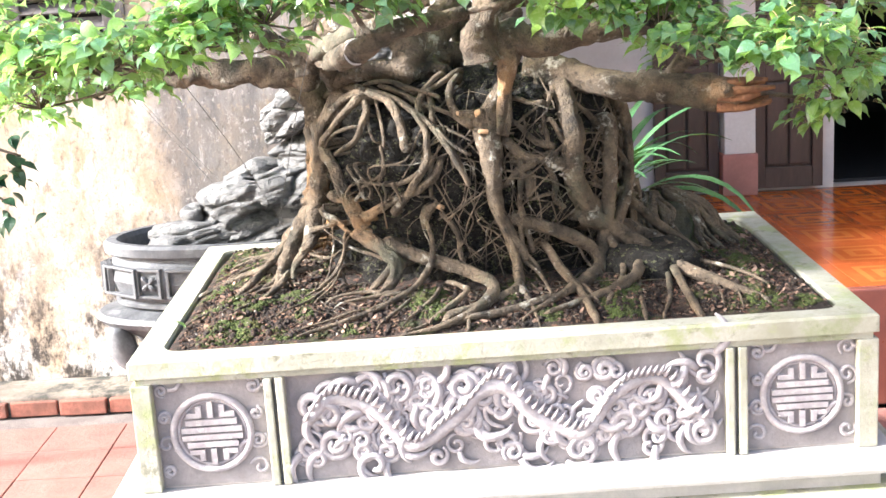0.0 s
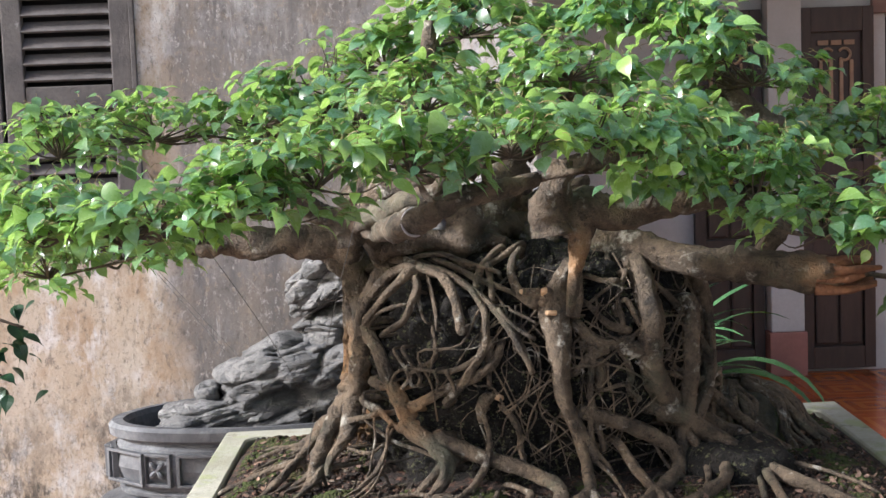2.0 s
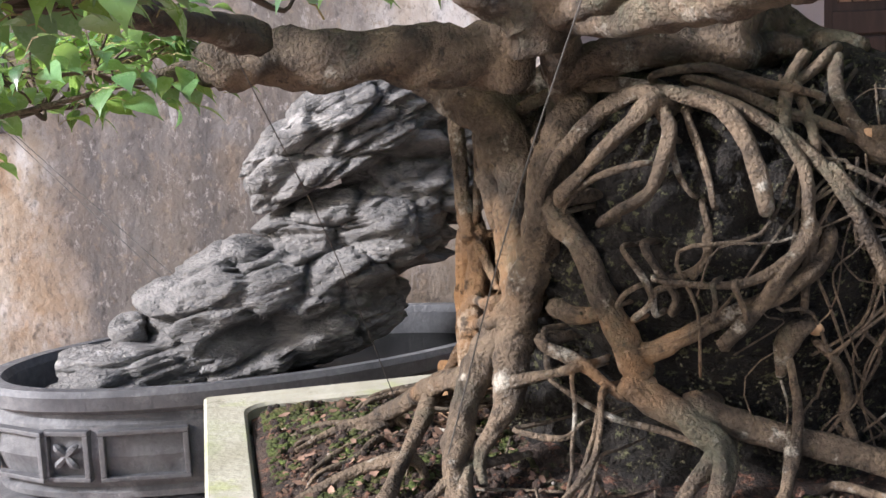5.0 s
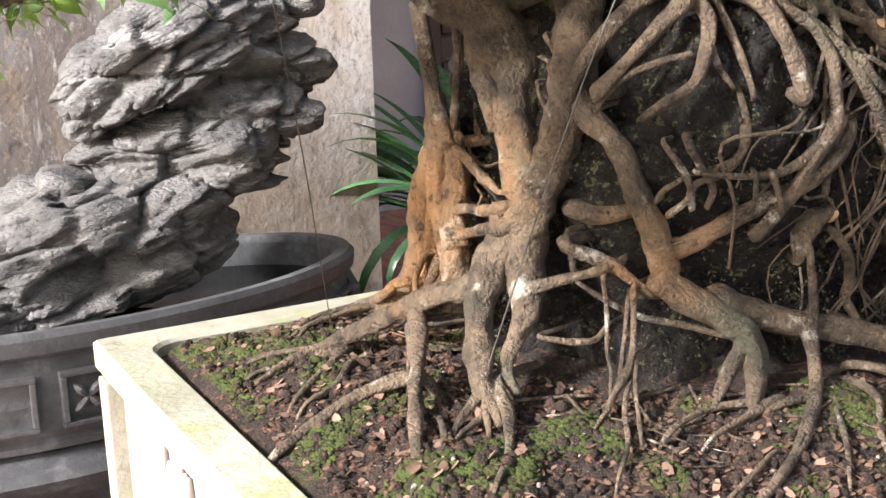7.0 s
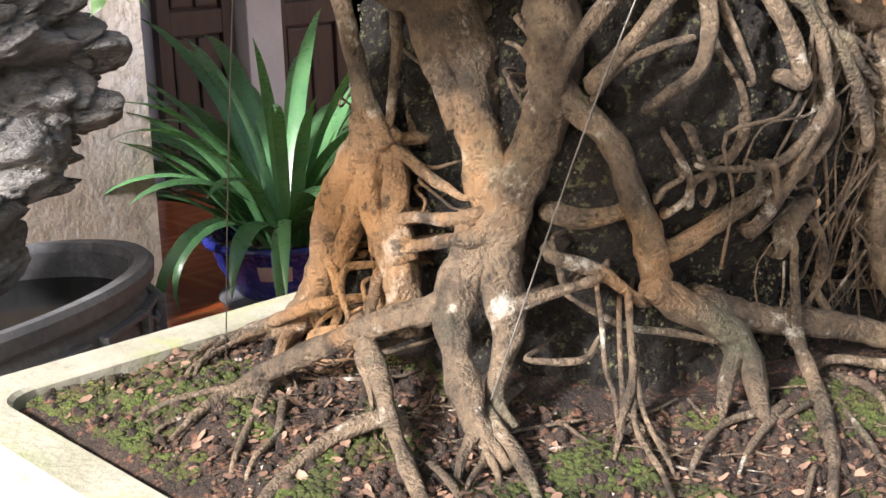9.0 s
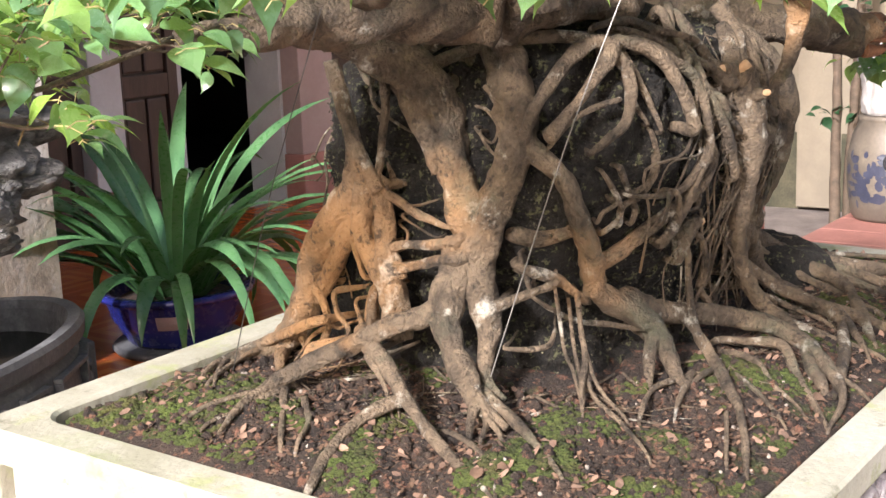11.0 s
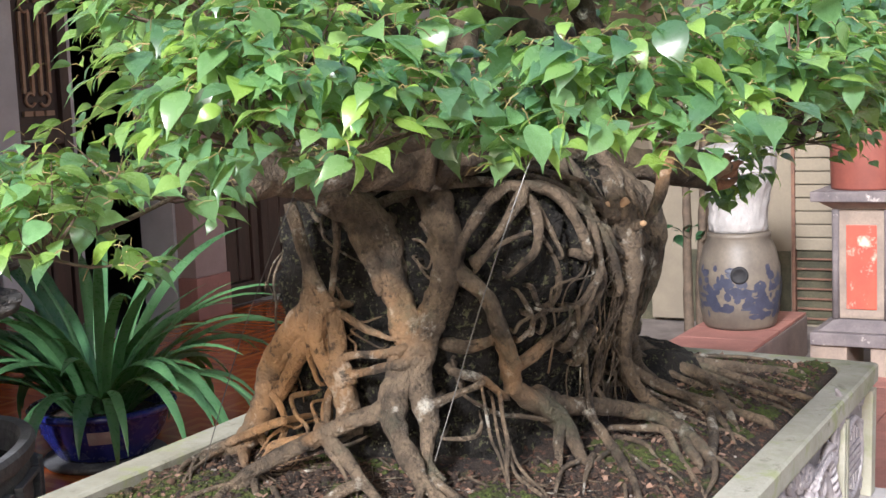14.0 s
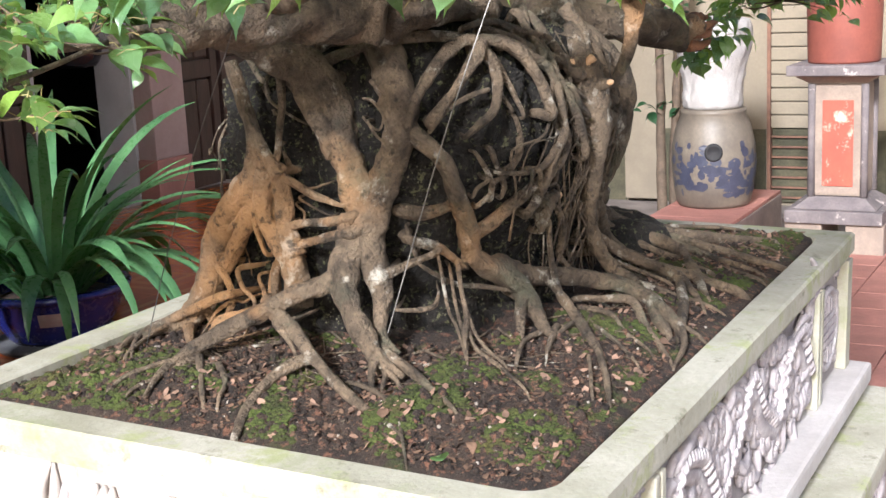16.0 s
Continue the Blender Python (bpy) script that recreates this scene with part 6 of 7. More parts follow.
for k in range(9):
    a = -0.55 + 1.9 * k / 9 + rng.uniform(-0.05, 0.05)
    z, w, lev = rng.uniform(1.38, 1.54), rng.uniform(0.009, 0.024), rng.uniform(1.03, 1.12)
    pts = []
    while z > 0.93:
        x, y = on_core(a, z, lev)
        pts.append((x, y, z, w))
        a, z, w, lev = a + rng.uniform(-0.09, 0.09), z - rng.uniform(0.07, 0.12), w * 0.94, lev + 0.03
    x, y = on_core(a, 0.9, lev + 0.2)
    pts += [(x, y, soil_z(x, y) + 0.01, w * 0.8), (x + 0.08 * math.cos(a), y + 0.08 * math.sin(a), soil_z(x, y) - 0.01, w * 0.5)]
    root(*pts)
tagged(part("rootlet", fine, M_bark, tree, "thin tangled grey-brown rootlets", smooth=True), kind="stuff")
runner = bmesh.new()
for k in range(60):
    a, w = rng.uniform(2.6, 6.6), rng.uniform(0.0012, 0.0032)
    r, pts = rng.uniform(0.98, 1.15), []
    for q in range(rng.randint(4, 7)):
        c, s = math.cos(a), math.sin(a)
        rr = r * (abs(c / 0.47) ** 2.6 + abs(s / 0.385) ** 2.6) ** (-1 / 2.6)
        x, y = CX + rr * c, CY + rr * s
        if not (0.03 < x < 1.77 and 0.03 < y < 1.19):
            break
        pts.append((x, y, soil_z(x, y) + (0.010 if not q else rng.uniform(-0.006, 0.010)), w * (1 - 0.12 * q)))
        r, a = r + rng.uniform(0.05, 0.13), a + rng.uniform(-0.17, 0.17)
    if len(pts) > 2:
        tube(runner, pts, 6, 4, 0.15)
tagged(part("soil_rootlet", runner, M_bark, tree, "thin roots running over the soil", smooth=True), kind="stuff")


def cut_face(x, y, z, r, nx_, ny_, nz_):
    bm = lathe(bmesh.new(), ((0.0, 0.003), (r * 0.35, 0.0005), (r * 0.56, 0.0), (r * 0.62, -0.025)), 12, sy=0.8)
    part("cut_face", bm, M_cut, tree, "fresh pale pruning cut", smooth=True).matrix_basis = look((x, y, z), (x - nx_, y - ny_, z - nz_))


for k in range(34):
    a, pts = rng.uniform(-2.9, 1.4), []
    w = rng.choice((0.006, 0.008, 0.012, 0.016))
    for q in range(6):
        e = 0.25 + 0.27 * q
        c, s_ = math.cos(a), math.sin(a)
        rad = min(1.0, math.sin(min(e, 1.57))) * (1 if q < 5 else 1.25)
        x, y = 1.48 + 0.24 * rad * c, 0.84 + 0.225 * rad * s_
        pts.append((min(x, 1.76), min(y, 1.17), max(0.945 + 0.165 * math.cos(min(e, 1.57)), soil_z(x, y) + 0.004), w * (1 - 0.08 * q)))
        a += rng.uniform(-0.16, 0.16)
    limb("root", pts, M_bark, 8, 0.25)


for stub in (((0.930, 0.292, 1.445, 0.018), (0.885, 0.289, 1.450, 0.016), (0.845, 0.287, 1.455, 0.013)), ((0.935, 0.295, 1.44, 0.018), (0.915, 0.275, 1.452, 0.016), (0.902, 0.266, 1.460, 0.013)), ((0.928, 0.278, 1.40, 0.015), (0.912, 0.247, 1.405, 0.012), (0.903, 0.229, 1.409, 0.009))):
    limb("branch", stub, M_bark, 12, 0.15, "short pruned stub")
cut_face(0.842, 0.284, 1.456, 0.018, -0.6, -0.8, 0.25)
cut_face(0.901, 0.262, 1.462, 0.020, -0.1, -0.8, 0.7)
cut_face(0.770, 0.294, 1.192, 0.018, -0.5, -0.8, 0.4)
cut_face(0.545, 0.388, 1.112, 0.024, -0.85, -0.4, 0.4)
cut_face(0.90, 0.225, 1.41, 0.014, -0.9, -0.4, 0.1)

# a training band round the forward limb
band = [(0.587 + 0.031 * (0.92 * math.cos(a)), -0.09 + 0.031 * 0.38 * math.cos(a), 1.668 + 0.031 * math.sin(a), 0.0028) for a in [6.283 * k / 12 for k in range(13)]]
part("training_band", tube(bmesh.new(), band, 6, 3, 0.0), M_relief, tree, "pale band tied round a limb", smooth=True)

# the broken, hollow end of the stub: splinters of bare wood round a dark hole
rs = random.Random(9)
for k in range(9):
    a = 6.283 * k / 9 + rs.uniform(-0.2, 0.2)
    c, s_, r = math.cos(a), math.sin(a), rs.uniform(0.032, 0.044)
    tip = rs.uniform(1.69, 1.76)
    part("splinter", tube(bmesh.new(), ((1.58, 0.292 + r * c, 1.475 + r * s_, 0.014), (1.65, 0.285 + r * 1.1 * c, 1.475 + r * 1.1 * s_, 0.013), (tip, 0.28 + r * 0.9 * c, 1.48 + r * 0.9 * s_, 0.006)), 7, 4, 0.35), M_bare, tree, "orange-brown broken wood", smooth=True)

# crown: pads of leaves on twigs
PADS_TOP = ((0.73, 0.75, 2.19, 0.25), (1.21, 0.75, 2.21, 0.23), (1.33, 0.50, 2.12, 0.18), (1.49, 0.50, 2.02, 0.18), (1.91, 0.75, 1.84, 0.21), (2.05, 0.60, 1.75, 0.17),
            (0.35, 0.70, 2.04, 0.19), (0.15, 0.60, 1.96, 0.19), (-0.11, 0.55, 1.93, 0.20), (0.95, 0.80, 2.02, 0.22), (0.51, 0.80, 2.11, 0.20), (1.78, 0.90, 1.85, 0.20), (1.0, 0.45, 2.05, 0.2), (0.62, 0.36, 1.98, 0.18))
PADS_FRONT = ((-0.33, 0.40, 1.89, 0.18), (-0.42, 0.20, 1.79, 0.17), (-0.22, -0.10, 1.71, 0.18), (0.07, -0.30, 1.74, 0.15), (0.23, -0.35, 1.77, 0.14), (0.39, -0.30, 1.81, 0.15),
              (0.59, -0.25, 1.84, 0.15), (0.80, -0.15, 1.86, 0.15), (0.99, -0.05, 1.88, 0.16), (1.14, 0.00, 1.86, 0.15), (1.15, 0.10, 1.76, 0.12), (1.40, 0.30, 1.82, 0.19),
              (1.40, 0.15, 1.72, 0.15), (1.52, 0.00, 1.65, 0.15), (1.70, 0.00, 1.65, 0.16), (1.87, 0.10, 1.59, 0.14), (1.95, 0.35, 1.46, 0.10))
PADS_SIDE = ((-0.45, 0.65, 1.56, 0.14), (-0.20, 0.71, 1.64, 0.15), (0.20, 0.90, 1.84, 0.18), (0.30, 0.77, 1.89, 0.16), (-0.50, 0.23, 1.70, 0.12), (-0.50, 0.09, 1.69, 0.11),
             (-0.40, 0.04, 1.71, 0.10), (-0.2, 0.0, 1.70, 0.12), (-0.20, -0.14, 1.72, 0.11), (-0.15, -0.24, 1.71, 0.11), (0.0, -0.31, 1.69, 0.11), (0.30, -0.32, 1.74, 0.12), 
             (0.50, -0.18, 1.85, 0.13), (0.5, 1.1, 1.85, 0.2), (1.0, 1.15, 1.9, 0.22), (1.5, 1.1, 1.85, 0.2), (-0.3, 0.9, 1.58, 0.15))
# one leaf: an arched oval with a drawn-out tip, folded a little along its middle
rows = ((0.0, 0.02), (0.06, 0.17), (0.20, 0.31), (0.40, 0.345), (0.60, 0.285), (0.79, 0.15), (0.92, 0.045))
LV = [(0.0, 0.0, 0.0)]
for t, w in rows[1:]:
    arch = 0.10 * math.sin(3.1 * t) - 0.10 * t * t
    LV += [(t, w, arch + 0.12 * w), (t, 0.0, arch), (t, -w, arch + 0.12 * w)]
LV.append((1.10, 0.0, -0.15))
LF = [(0, 2, 1), (0, 3, 2)]
for k in range(5):
    q = 1 + 3 * k
    LF += [(q, q + 1, q + 4, q + 3), (q + 1, q + 2, q + 5, q + 4)]
LF += [(16, 17, 19), (17, 18, 19)]
leaf_me = bpy.data.meshes.new("leaf")
leaf_me.from_pydata(LV, [], LF)
leaf_me.materials.append(M_leaf)
for p in leaf_me.polygons:
    p.use_smooth = True
rng = random.Random(8)
vs, fs, twigs, single = [], [], bmesh.new(), 0
pet_v, pet_f = [], []
LVn = np.array(LV)
for n_pad, (px, py, pz, pr) in enumerate(PADS_TOP + PADS_FRONT + PADS_SIDE):
    pz += 0.0 if n_pad < 14 else 0.005 if n_pad < 31 else 0.0 if px < -0.1 and py > 0.6 else 0.02
    hub = Vector((px, py, pz - 0.06))
    near = min(twig_roots, key=lambda v: (v - hub).length + 0.6 * max(0, v.z - hub.z))
    mid = near.lerp(hub, 0.55) + Vector((rng.uniform(-0.04, 0.04), rng.uniform(-0.04, 0.04), rng.uniform(-0.03, 0.03)))
    part("branchlet", tube(bmesh.new(), ((*near, 0.004 if px < -0.1 else 0.010), (*mid, 0.004 if px < -0.1 else 0.007), (*hub, 0.003)), 7, 5, 0.18), M_bark, tree, smooth=True)
    twig_roots += [mid.copy(), hub]
    count = int((265 if py < 0.0 else 255) * (pr / 0.15) ** 1.7)
    tips = []
    for k in range(int(20 * pr / 0.15)):
        a, q = rng.uniform(0, 6.283), math.sqrt(rng.random())
        tip = Vector((px + pr * q * math.cos(a), py + pr * q * math.sin(a), pz + 0.07 * (1 - q * q) + rng.uniform(-0.055, 0.02) - 0.035 * q))
        m1 = hub.lerp(tip, 0.5) + Vector((rng.uniform(-0.02, 0.02), rng.uniform(-0.02, 0.02), rng.uniform(-0.02, 0.01)))
        tube(twigs, ((*hub, 0.0032), (*m1, 0.0022), (*tip, 0.001)), 5, 3, 0.1, cap=False)
        tips.append(tip)
    for k in range(count):
        tip = rng.choice(tips)
        o = tip + Vector((rng.gauss(0, 0.033), rng.gauss(0, 0.033), rng.gauss(0.002, 0.016)))
        if noise.noise(o * 6.5 + Vector((3, 8, 1))) < -0.24 + rng.uniform(-0.08, 0.08):
            continue
        out = Vector((o.x - px, o.y - py, 0)) / pr
        d = (out * 0.7 + Vector((rng.uniform(-0.75, 0.75), rng.uniform(-0.75, 0.75), rng.uniform(-0.5, 0.3) - 0.28 * out.length))).normalized()
        up = Vector((rng.gauss(0, 0.42), rng.gauss(0, 0.42), 0.95)) + out * 0.45
        s = up.cross(d).normalized()
        u = d.cross(s)
        size = rng.choice((rng.uniform(0.020, 0.036), rng.uniform(0.028, 0.046), rng.uniform(0.036, 0.056), rng.uniform(0.044, 0.066))) * (1.0 if py < -0.03 and px > -0.1 else 1.03 if px < 0.1 else 1.12)
        start = o - d * size * 0.55 - Vector((0, 0, rng.uniform(0.004, 0.014)))
        b0 = len(pet_v)
        for q, w in ((start, 0.0010), (start.lerp(o, 0.5) + Vector((0, 0, 0.004)), 0.0008), (o, 0.0007)):
            pet_v += [tuple(q + w * s), tuple(q + w * (u - 0.5 * s)), tuple(q - w * (u + 0.5 * s))]
        pet_f += [(b0 + i + j, b0 + i + (j + 1) % 3, b0 + i + 3 + (j + 1) % 3, b0 + i + 3 + j) for i in (0, 3) for j in range(3)]
        if single < 300 and n_pad >= 14 and px < 0.1 and k % 5 == 0:
            ob = new("leaf", leaf_me)
            ob.parent = tree
            mt = Matrix((d, s, u)).transposed().to_4x4()
            ob.matrix_basis = Matrix.Translation(o) @ mt @ Matrix.Scale(size, 4)
            single += 1
            continue
        b0 = len(vs)
        wide = rng.uniform(0.8, 1.15)
        pts = np.array(o) + size * (LVn[:, :1] * np.array(d) + LVn[:, 1:2] * wide * np.array(s) + LVn[:, 2:] * rng.uniform(0.6, 1.6) * np.array(u))
        vs += [tuple(q) for q in pts]
        fs += [tuple(b0 + q for q in f) for f in LF]
me = bpy.data.meshes.new("leaves")
me.from_pydata(vs, [], fs)
for p in me.polygons:
    p.use_smooth = True
me.materials.append(M_leaf)
ob = new("leaves", me)
ob.parent = tree
tagged(ob, "dense glossy green pointed ficus leaves", kind="stuff")
me = bpy.data.meshes.new("petiole")
me.from_pydata(pet_v, [], pet_f)
me.materials.append(M_petiole)
ob = new("petiole", me)
ob.parent = tree
tagged(ob, "thin yellowish-brown leaf stalks", kind="stuff")
tagged(part("twig", twigs, M_twig, tree, "thin brown twigs among the leaves"), kind="stuff")

scatter("fallen_leaf", M_litter, [(v[0] - 0.5, v[1], v[2] * 2.2 + 0.1) for v in LV], LF, 120, 38, (0.012, 0.030), "crumpled reddish-brown fallen leaves on the soil", "fallen leaves", lambda x, y, rg: noise.noise(Vector((x * 5, y * 5, 17))) > -0.05, 0.05, 35)
green = new("fallen_leaf", leaf_me)
green.matrix_basis = pose(0.03, 0.19, 0.895, 20, -35, 200) @ Matrix.Scale(0.045, 4)
tagged(green, "fresh green leaf fallen on the planter rim", "fallen leaf")

# ---- basin with a miniature rock ----
BX, BY, AX, AY = 0.09, 2.055, 0.735, 0.37
basin = thing("stone_basin", "oval dark grey cement basin with panelled sides and moulded foot", "basin")
basin.matrix_basis = pose(BX, BY, 0, 0, 0, 11.9)


def oval(name, prof, label="", m=None):
    return part(name, lathe(bmesh.new(), prof, 72, 0, 0, AX, AY), m or M_stone, basin, label, smooth=False)


bowl = oval("bowl", ((0.90, 0.555), (0.96, 0.565), (0.965, 0.58), (0.94, 0.59), (0.955, 0.605), (0.985, 0.67), (0.965, 0.745), (0.945, 0.758), (0.945, 0.768), (0.975, 0.773), (1.0, 0.783), (1.005, 0.816), (0.985, 0.83), (0.93, 0.83), (0.915, 0.81), (0.90, 0.70), (0.0, 0.68)))
foot = oval("foot", ((0.0, 0.0), (0.78, 0.0), (0.82, 0.08), (0.78, 0.3), (0.88, 0.42), (1.05, 0.485), (1.09, 0.51), (1.06, 0.53), (0.97, 0.543), (0.90, 0.5545)))
oval("water", ((0.0, 0.748), (0.903, 0.748)), "dark still water", M_water)
for k in range(20):
    a = radians(360 * k / 20 + 3)
    if math.sin(a) > 0.93:
        continue
    t = math.atan2(math.sin(a) / AY, math.cos(a) / AX)
    r = 1.0
    px, py = AX * 0.985 * math.cos(a), AY * 0.985 * math.sin(a)
    bm = bmesh.new()
    w = 0.105 if k % 2 else 0.058
    for b in ((-w, w, -0.062, -0.050), (-w, w, 0.050, 0.062), (-w, -w + 0.014, -0.05, 0.05), (w - 0.014, w, -0.05, 0.05)):
        box(bm, b[0], b[1], -0.012, 0.012, b[2], b[3], 0.003)
    if not k % 2:
        for q in range(4):
            c, s = math.cos(1.57 * q + 0.78) * 0.026, math.sin(1.57 * q + 0.78) * 0.026
            tube(bm, ((0, -0.006, 0, 0.006), (c, -0.010, s, 0.010), (1.6 * c, -0.004, 1.6 * s, 0.003)), 6, 3, 0.05)
    nrm = math.atan2(math.sin(a) * AX, math.cos(a) * AY)
    part("side_panel" if k % 2 else "flower_panel", bm, M_stone, bowl).matrix_basis = Matrix.Translation((px, py, 0.675)) @ Euler((0, 0, nrm + math.pi / 2)).to_matrix().to_4x4()
for a in (200, 235, 305, 340):
    c, s = math.cos(radians(a)), math.sin(radians(a))
    bm = tube(bmesh.new(), ((AX * 1.04 * c, AY * 1.04 * s, 0.485, 0.045), (AX * 1.0 * c, AY * 1.0 * s, 0.38, 0.06), (AX * 0.86 * c, AY * 0.86 * s, 0.22, 0.04), (AX * 0.88 * c, AY * 0.88 * s, 0.02, 0.045)), 10, 5, 0.12)
    part("scroll_leg", bm, M_stone, foot, smooth=True)


def rock_mesh(cx, cy, cz, ax, ay, az, tilt, sub, seed):
    """One lump of layered rock: slabs along a slanting bedding, worn facets, fine grain."""
    bm = bmesh.new()
    bmesh.ops.create_icosphere(bm, subdivisions=sub, radius=1)
    rot = Euler((0, radians(tilt), 0)).to_matrix()
    off = Vector((seed * 3.1, seed, seed * 0.7))
    for v in bm.verts:
        d = Vector([math.copysign(abs(q) ** 0.72, q) for q in v.co])
        p = Vector((d.x * ax, d.y * ay, d.z * az))
        slab = noise.noise(Vector((p.x * 2.5, p.y * 2.5, p.z * 11)) + off)
        slab2 = noise.noise(Vector((p.x * 6, p.y * 6, p.z * 30)) + off * 2)
        g = 0.060 * max(-0.45, min(0.25, slab * 1.7)) + 0.007 * slab2 + 0.022 * noise.noise(p * 5 + off) + 0.003 * noise.noise(p * 36 + off)
        for size, amount, crack in ((5.5, 0.50, 0.026), (15.0, 0.34, 0.006)):
            w = Vector((p.x, p.y, p.z * 1.6)) * size + off + Vector((slab, slab2, slab)) * 0.35
            dist, near = noise.voronoi(w)
            g += amount / size * (w - near[0]).dot(noise.noise_vector(near[0] * 5.3))
            g -= crack * max(0.0, 1 - (dist[1] - dist[0]) / 0.16)
        v.co = Vector((cx, cy, cz)) + rot @ (p + Vector((d.x, d.y, 0.35 * d.z)).normalized() * g)
    return bm


stone = thing("viewing_stone", "craggy layered grey rock standing in the basin", "rock")
for k, q in enumerate(((0.10, 1.90, 0.95, 0.35, 0.20, 0.17, -14, 6), (0.31, 1.92, 1.12, 0.25, 0.18, 0.12, -10, 6), (0.27, 1.90, 1.37, 0.27, 0.165, 0.105, -24, 6), (0.49, 1.91, 1.30, 0.21, 0.15, 0.13, 4, 6),
                       (0.46, 1.93, 1.49, 0.22, 0.14, 0.11, -8, 6), (-0.20, 1.84, 0.845, 0.24, 0.14, 0.07, -10, 5), (-0.25, 1.88, 0.925, 0.034, 0.03, 0.034, 0, 3), (-0.33, 1.80, 0.80, 0.15, 0.10, 0.035, -4, 5))):
    cx, cy, cz, ax, ay, az, tilt, sub = q
    part("rock_lump", rock_mesh(0.026 + 1.044 * (cx - 0.026), 2.05 + (cy - 1.90), 1.6285 + 1.044 * (cz - 1.6285), ax * 1.044, ay * 1.044, az * 1.044, tilt, sub, k + 1), M_rock, stone, smooth=True)
bm = bmesh.new()
for k in range(40):
    a = rng.uniform(0, 6.28)
    q = math.sqrt(rng.random()) * 0.85
    bmesh.ops.create_icosphere(bm, subdivisions=2, radius=rng.uniform(0.012, 0.03), matrix=Matrix.LocRotScale((BX - 0.42 + 0.16 * q * math.cos(a), BY - 0.06 + 0.12 * q * math.sin(a), 0.748), None, (1, 1, 0.5)))
tagged(part("moss", bm, M_moss, smooth=True), "green moss clumps in the basin water", "moss", kind="stuff")

# ---- strap-leaved plant in a blue pot ----
QX, QY = 1.45, 2.42
pot = thing("potted_plant", "strap-leaved green plant in a dark blue glazed pot", "potted plant")
pot_body = part("pot", lathe(bmesh.new(), [(r * 0.82, 0.525 + (z - 0.525) * 0.85) for r, z in ((0.0, 0.525), (0.185, 0.525), (0.20, 0.54), (0.255, 0.63), (0.275, 0.695), (0.285, 0.705), (0.305, 0.71), (0.31, 0.725), (0.30, 0.735), (0.27, 0.735), (0.255, 0.69), (0.0, 0.685))], 56, QX, QY), M_blue, pot, "glossy dark blue pot", smooth=True)
part("saucer", lathe(bmesh.new(), ((0.0, 0.501), (0.205, 0.501), (0.215, 0.515), (0.205, 0.526), (0.0, 0.524)), 40, QX, QY), M_stone, pot, "dark round base", smooth=True)
part("potting_soil", lathe(bmesh.new(), ((0.0, 0.676), (0.13, 0.672), (0.208, 0.662)), 32, QX, QY), M_soil, pot, smooth=True)
a0 = math.atan2(-0.68 - QY, -1.36 - QX) - 0.30
bm = bmesh.new()
grid = []
for i in range(7):
    a = a0 - 0.02 + 0.075 * i
    grid.append([bm.verts.new((QX + r * math.cos(a), QY + r * math.sin(a), z)) for r, z in ((0.2062, 0.6015), (0.2172, 0.6245), (0.2252, 0.6483))])
for i in range(6):
    for j in range(2):
        bm.faces.new((grid[i][j], grid[i + 1][j], grid[i + 1][j + 1], grid[i][j + 1]))
part("paper_label", bm, M_paper, pot_body, "worn pinkish paper label")
rng = random.Random(14)
for k in range(96):
    a = rng.uniform(0, 6.283)
    ln, lean = rng.uniform(0.50, 0.92), rng.uniform(0.45, 1.35)
    if k < 20:
        ln, lean = rng.uniform(0.58, 0.92), rng.uniform(0.25, 0.85)
    r0 = rng.uniform(0.0, 0.10)
    w = rng.uniform(0.016, 0.029)
    x, y, z = QX + r0 * math.cos(a), QY + r0 * math.sin(a), 0.66
    pitch = 1.57 - lean * 0.62
    bend = 0.45 + lean * rng.uniform(0.9, 1.8)
    n = 12
    bm = bmesh.new()
    prev = None
    side = Vector((-math.sin(a), math.cos(a), 0))
    twist = rng.uniform(-0.5, 0.5)
    for q in range(n + 1):
        t = q / n
        ww = w * min(1, 0.55 + 1.6 * t) * (1 - max(0, (t - 0.6) / 0.4) ** 1.6) + 0.0006
        p = pitch - bend * t ** 1.6
        dirn = Vector((math.cos(a) * math.cos(p), math.sin(a) * math.cos(p), math.sin(p)))
        if q:
            x, y, z = x + dirn.x * ln / n, y + dirn.y * ln / n, max(z + dirn.z * ln / n, 0.53)
        nrm = dirn.cross(side)
        s2 = (side * math.cos(twist * t) + nrm * math.sin(twist * t))
        row = [bm.verts.new(Vector((x, y, z)) + s2 * ww + nrm * -0.30 * ww), bm.verts.new((x, y, z)), bm.verts.new(Vector((x, y, z)) - s2 * ww + nrm * -0.30 * ww)]
        if prev:
            for j in range(2):
                bm.faces.new((prev[j], prev[j + 1], row[j + 1], row[j]))
        prev = row
    part("blade", bm, M_blade, pot, smooth=True)

# ---- hanging twig of a neighbouring shrub ----
shrub = thing("shrub", "dark-leaved shrub twig hanging in front of the old wall", "shrub")
rng = random.Random(3)
stems = (((-1.6, 1.45, 1.05, 0.016), (-1.25, 1.5, 1.28, 0.012), (-0.98, 1.5, 1.30, 0.008), (-0.80, 1.5, 1.25, 0.004)), ((-1.25, 1.5, 1.28, 0.010), (-1.0, 1.48, 1.18, 0.006), (-0.86, 1.5, 1.06, 0.003)),
         ((-1.7, 1.45, 0.0, 0.03), (-1.66, 1.45, 0.6, 0.024), (-1.6, 1.45, 1.05, 0.017)))
for st in stems:
    part("stem", tube(bmesh.new(), st, 7, 6, 0.1), M_twig, shrub, smooth=True)
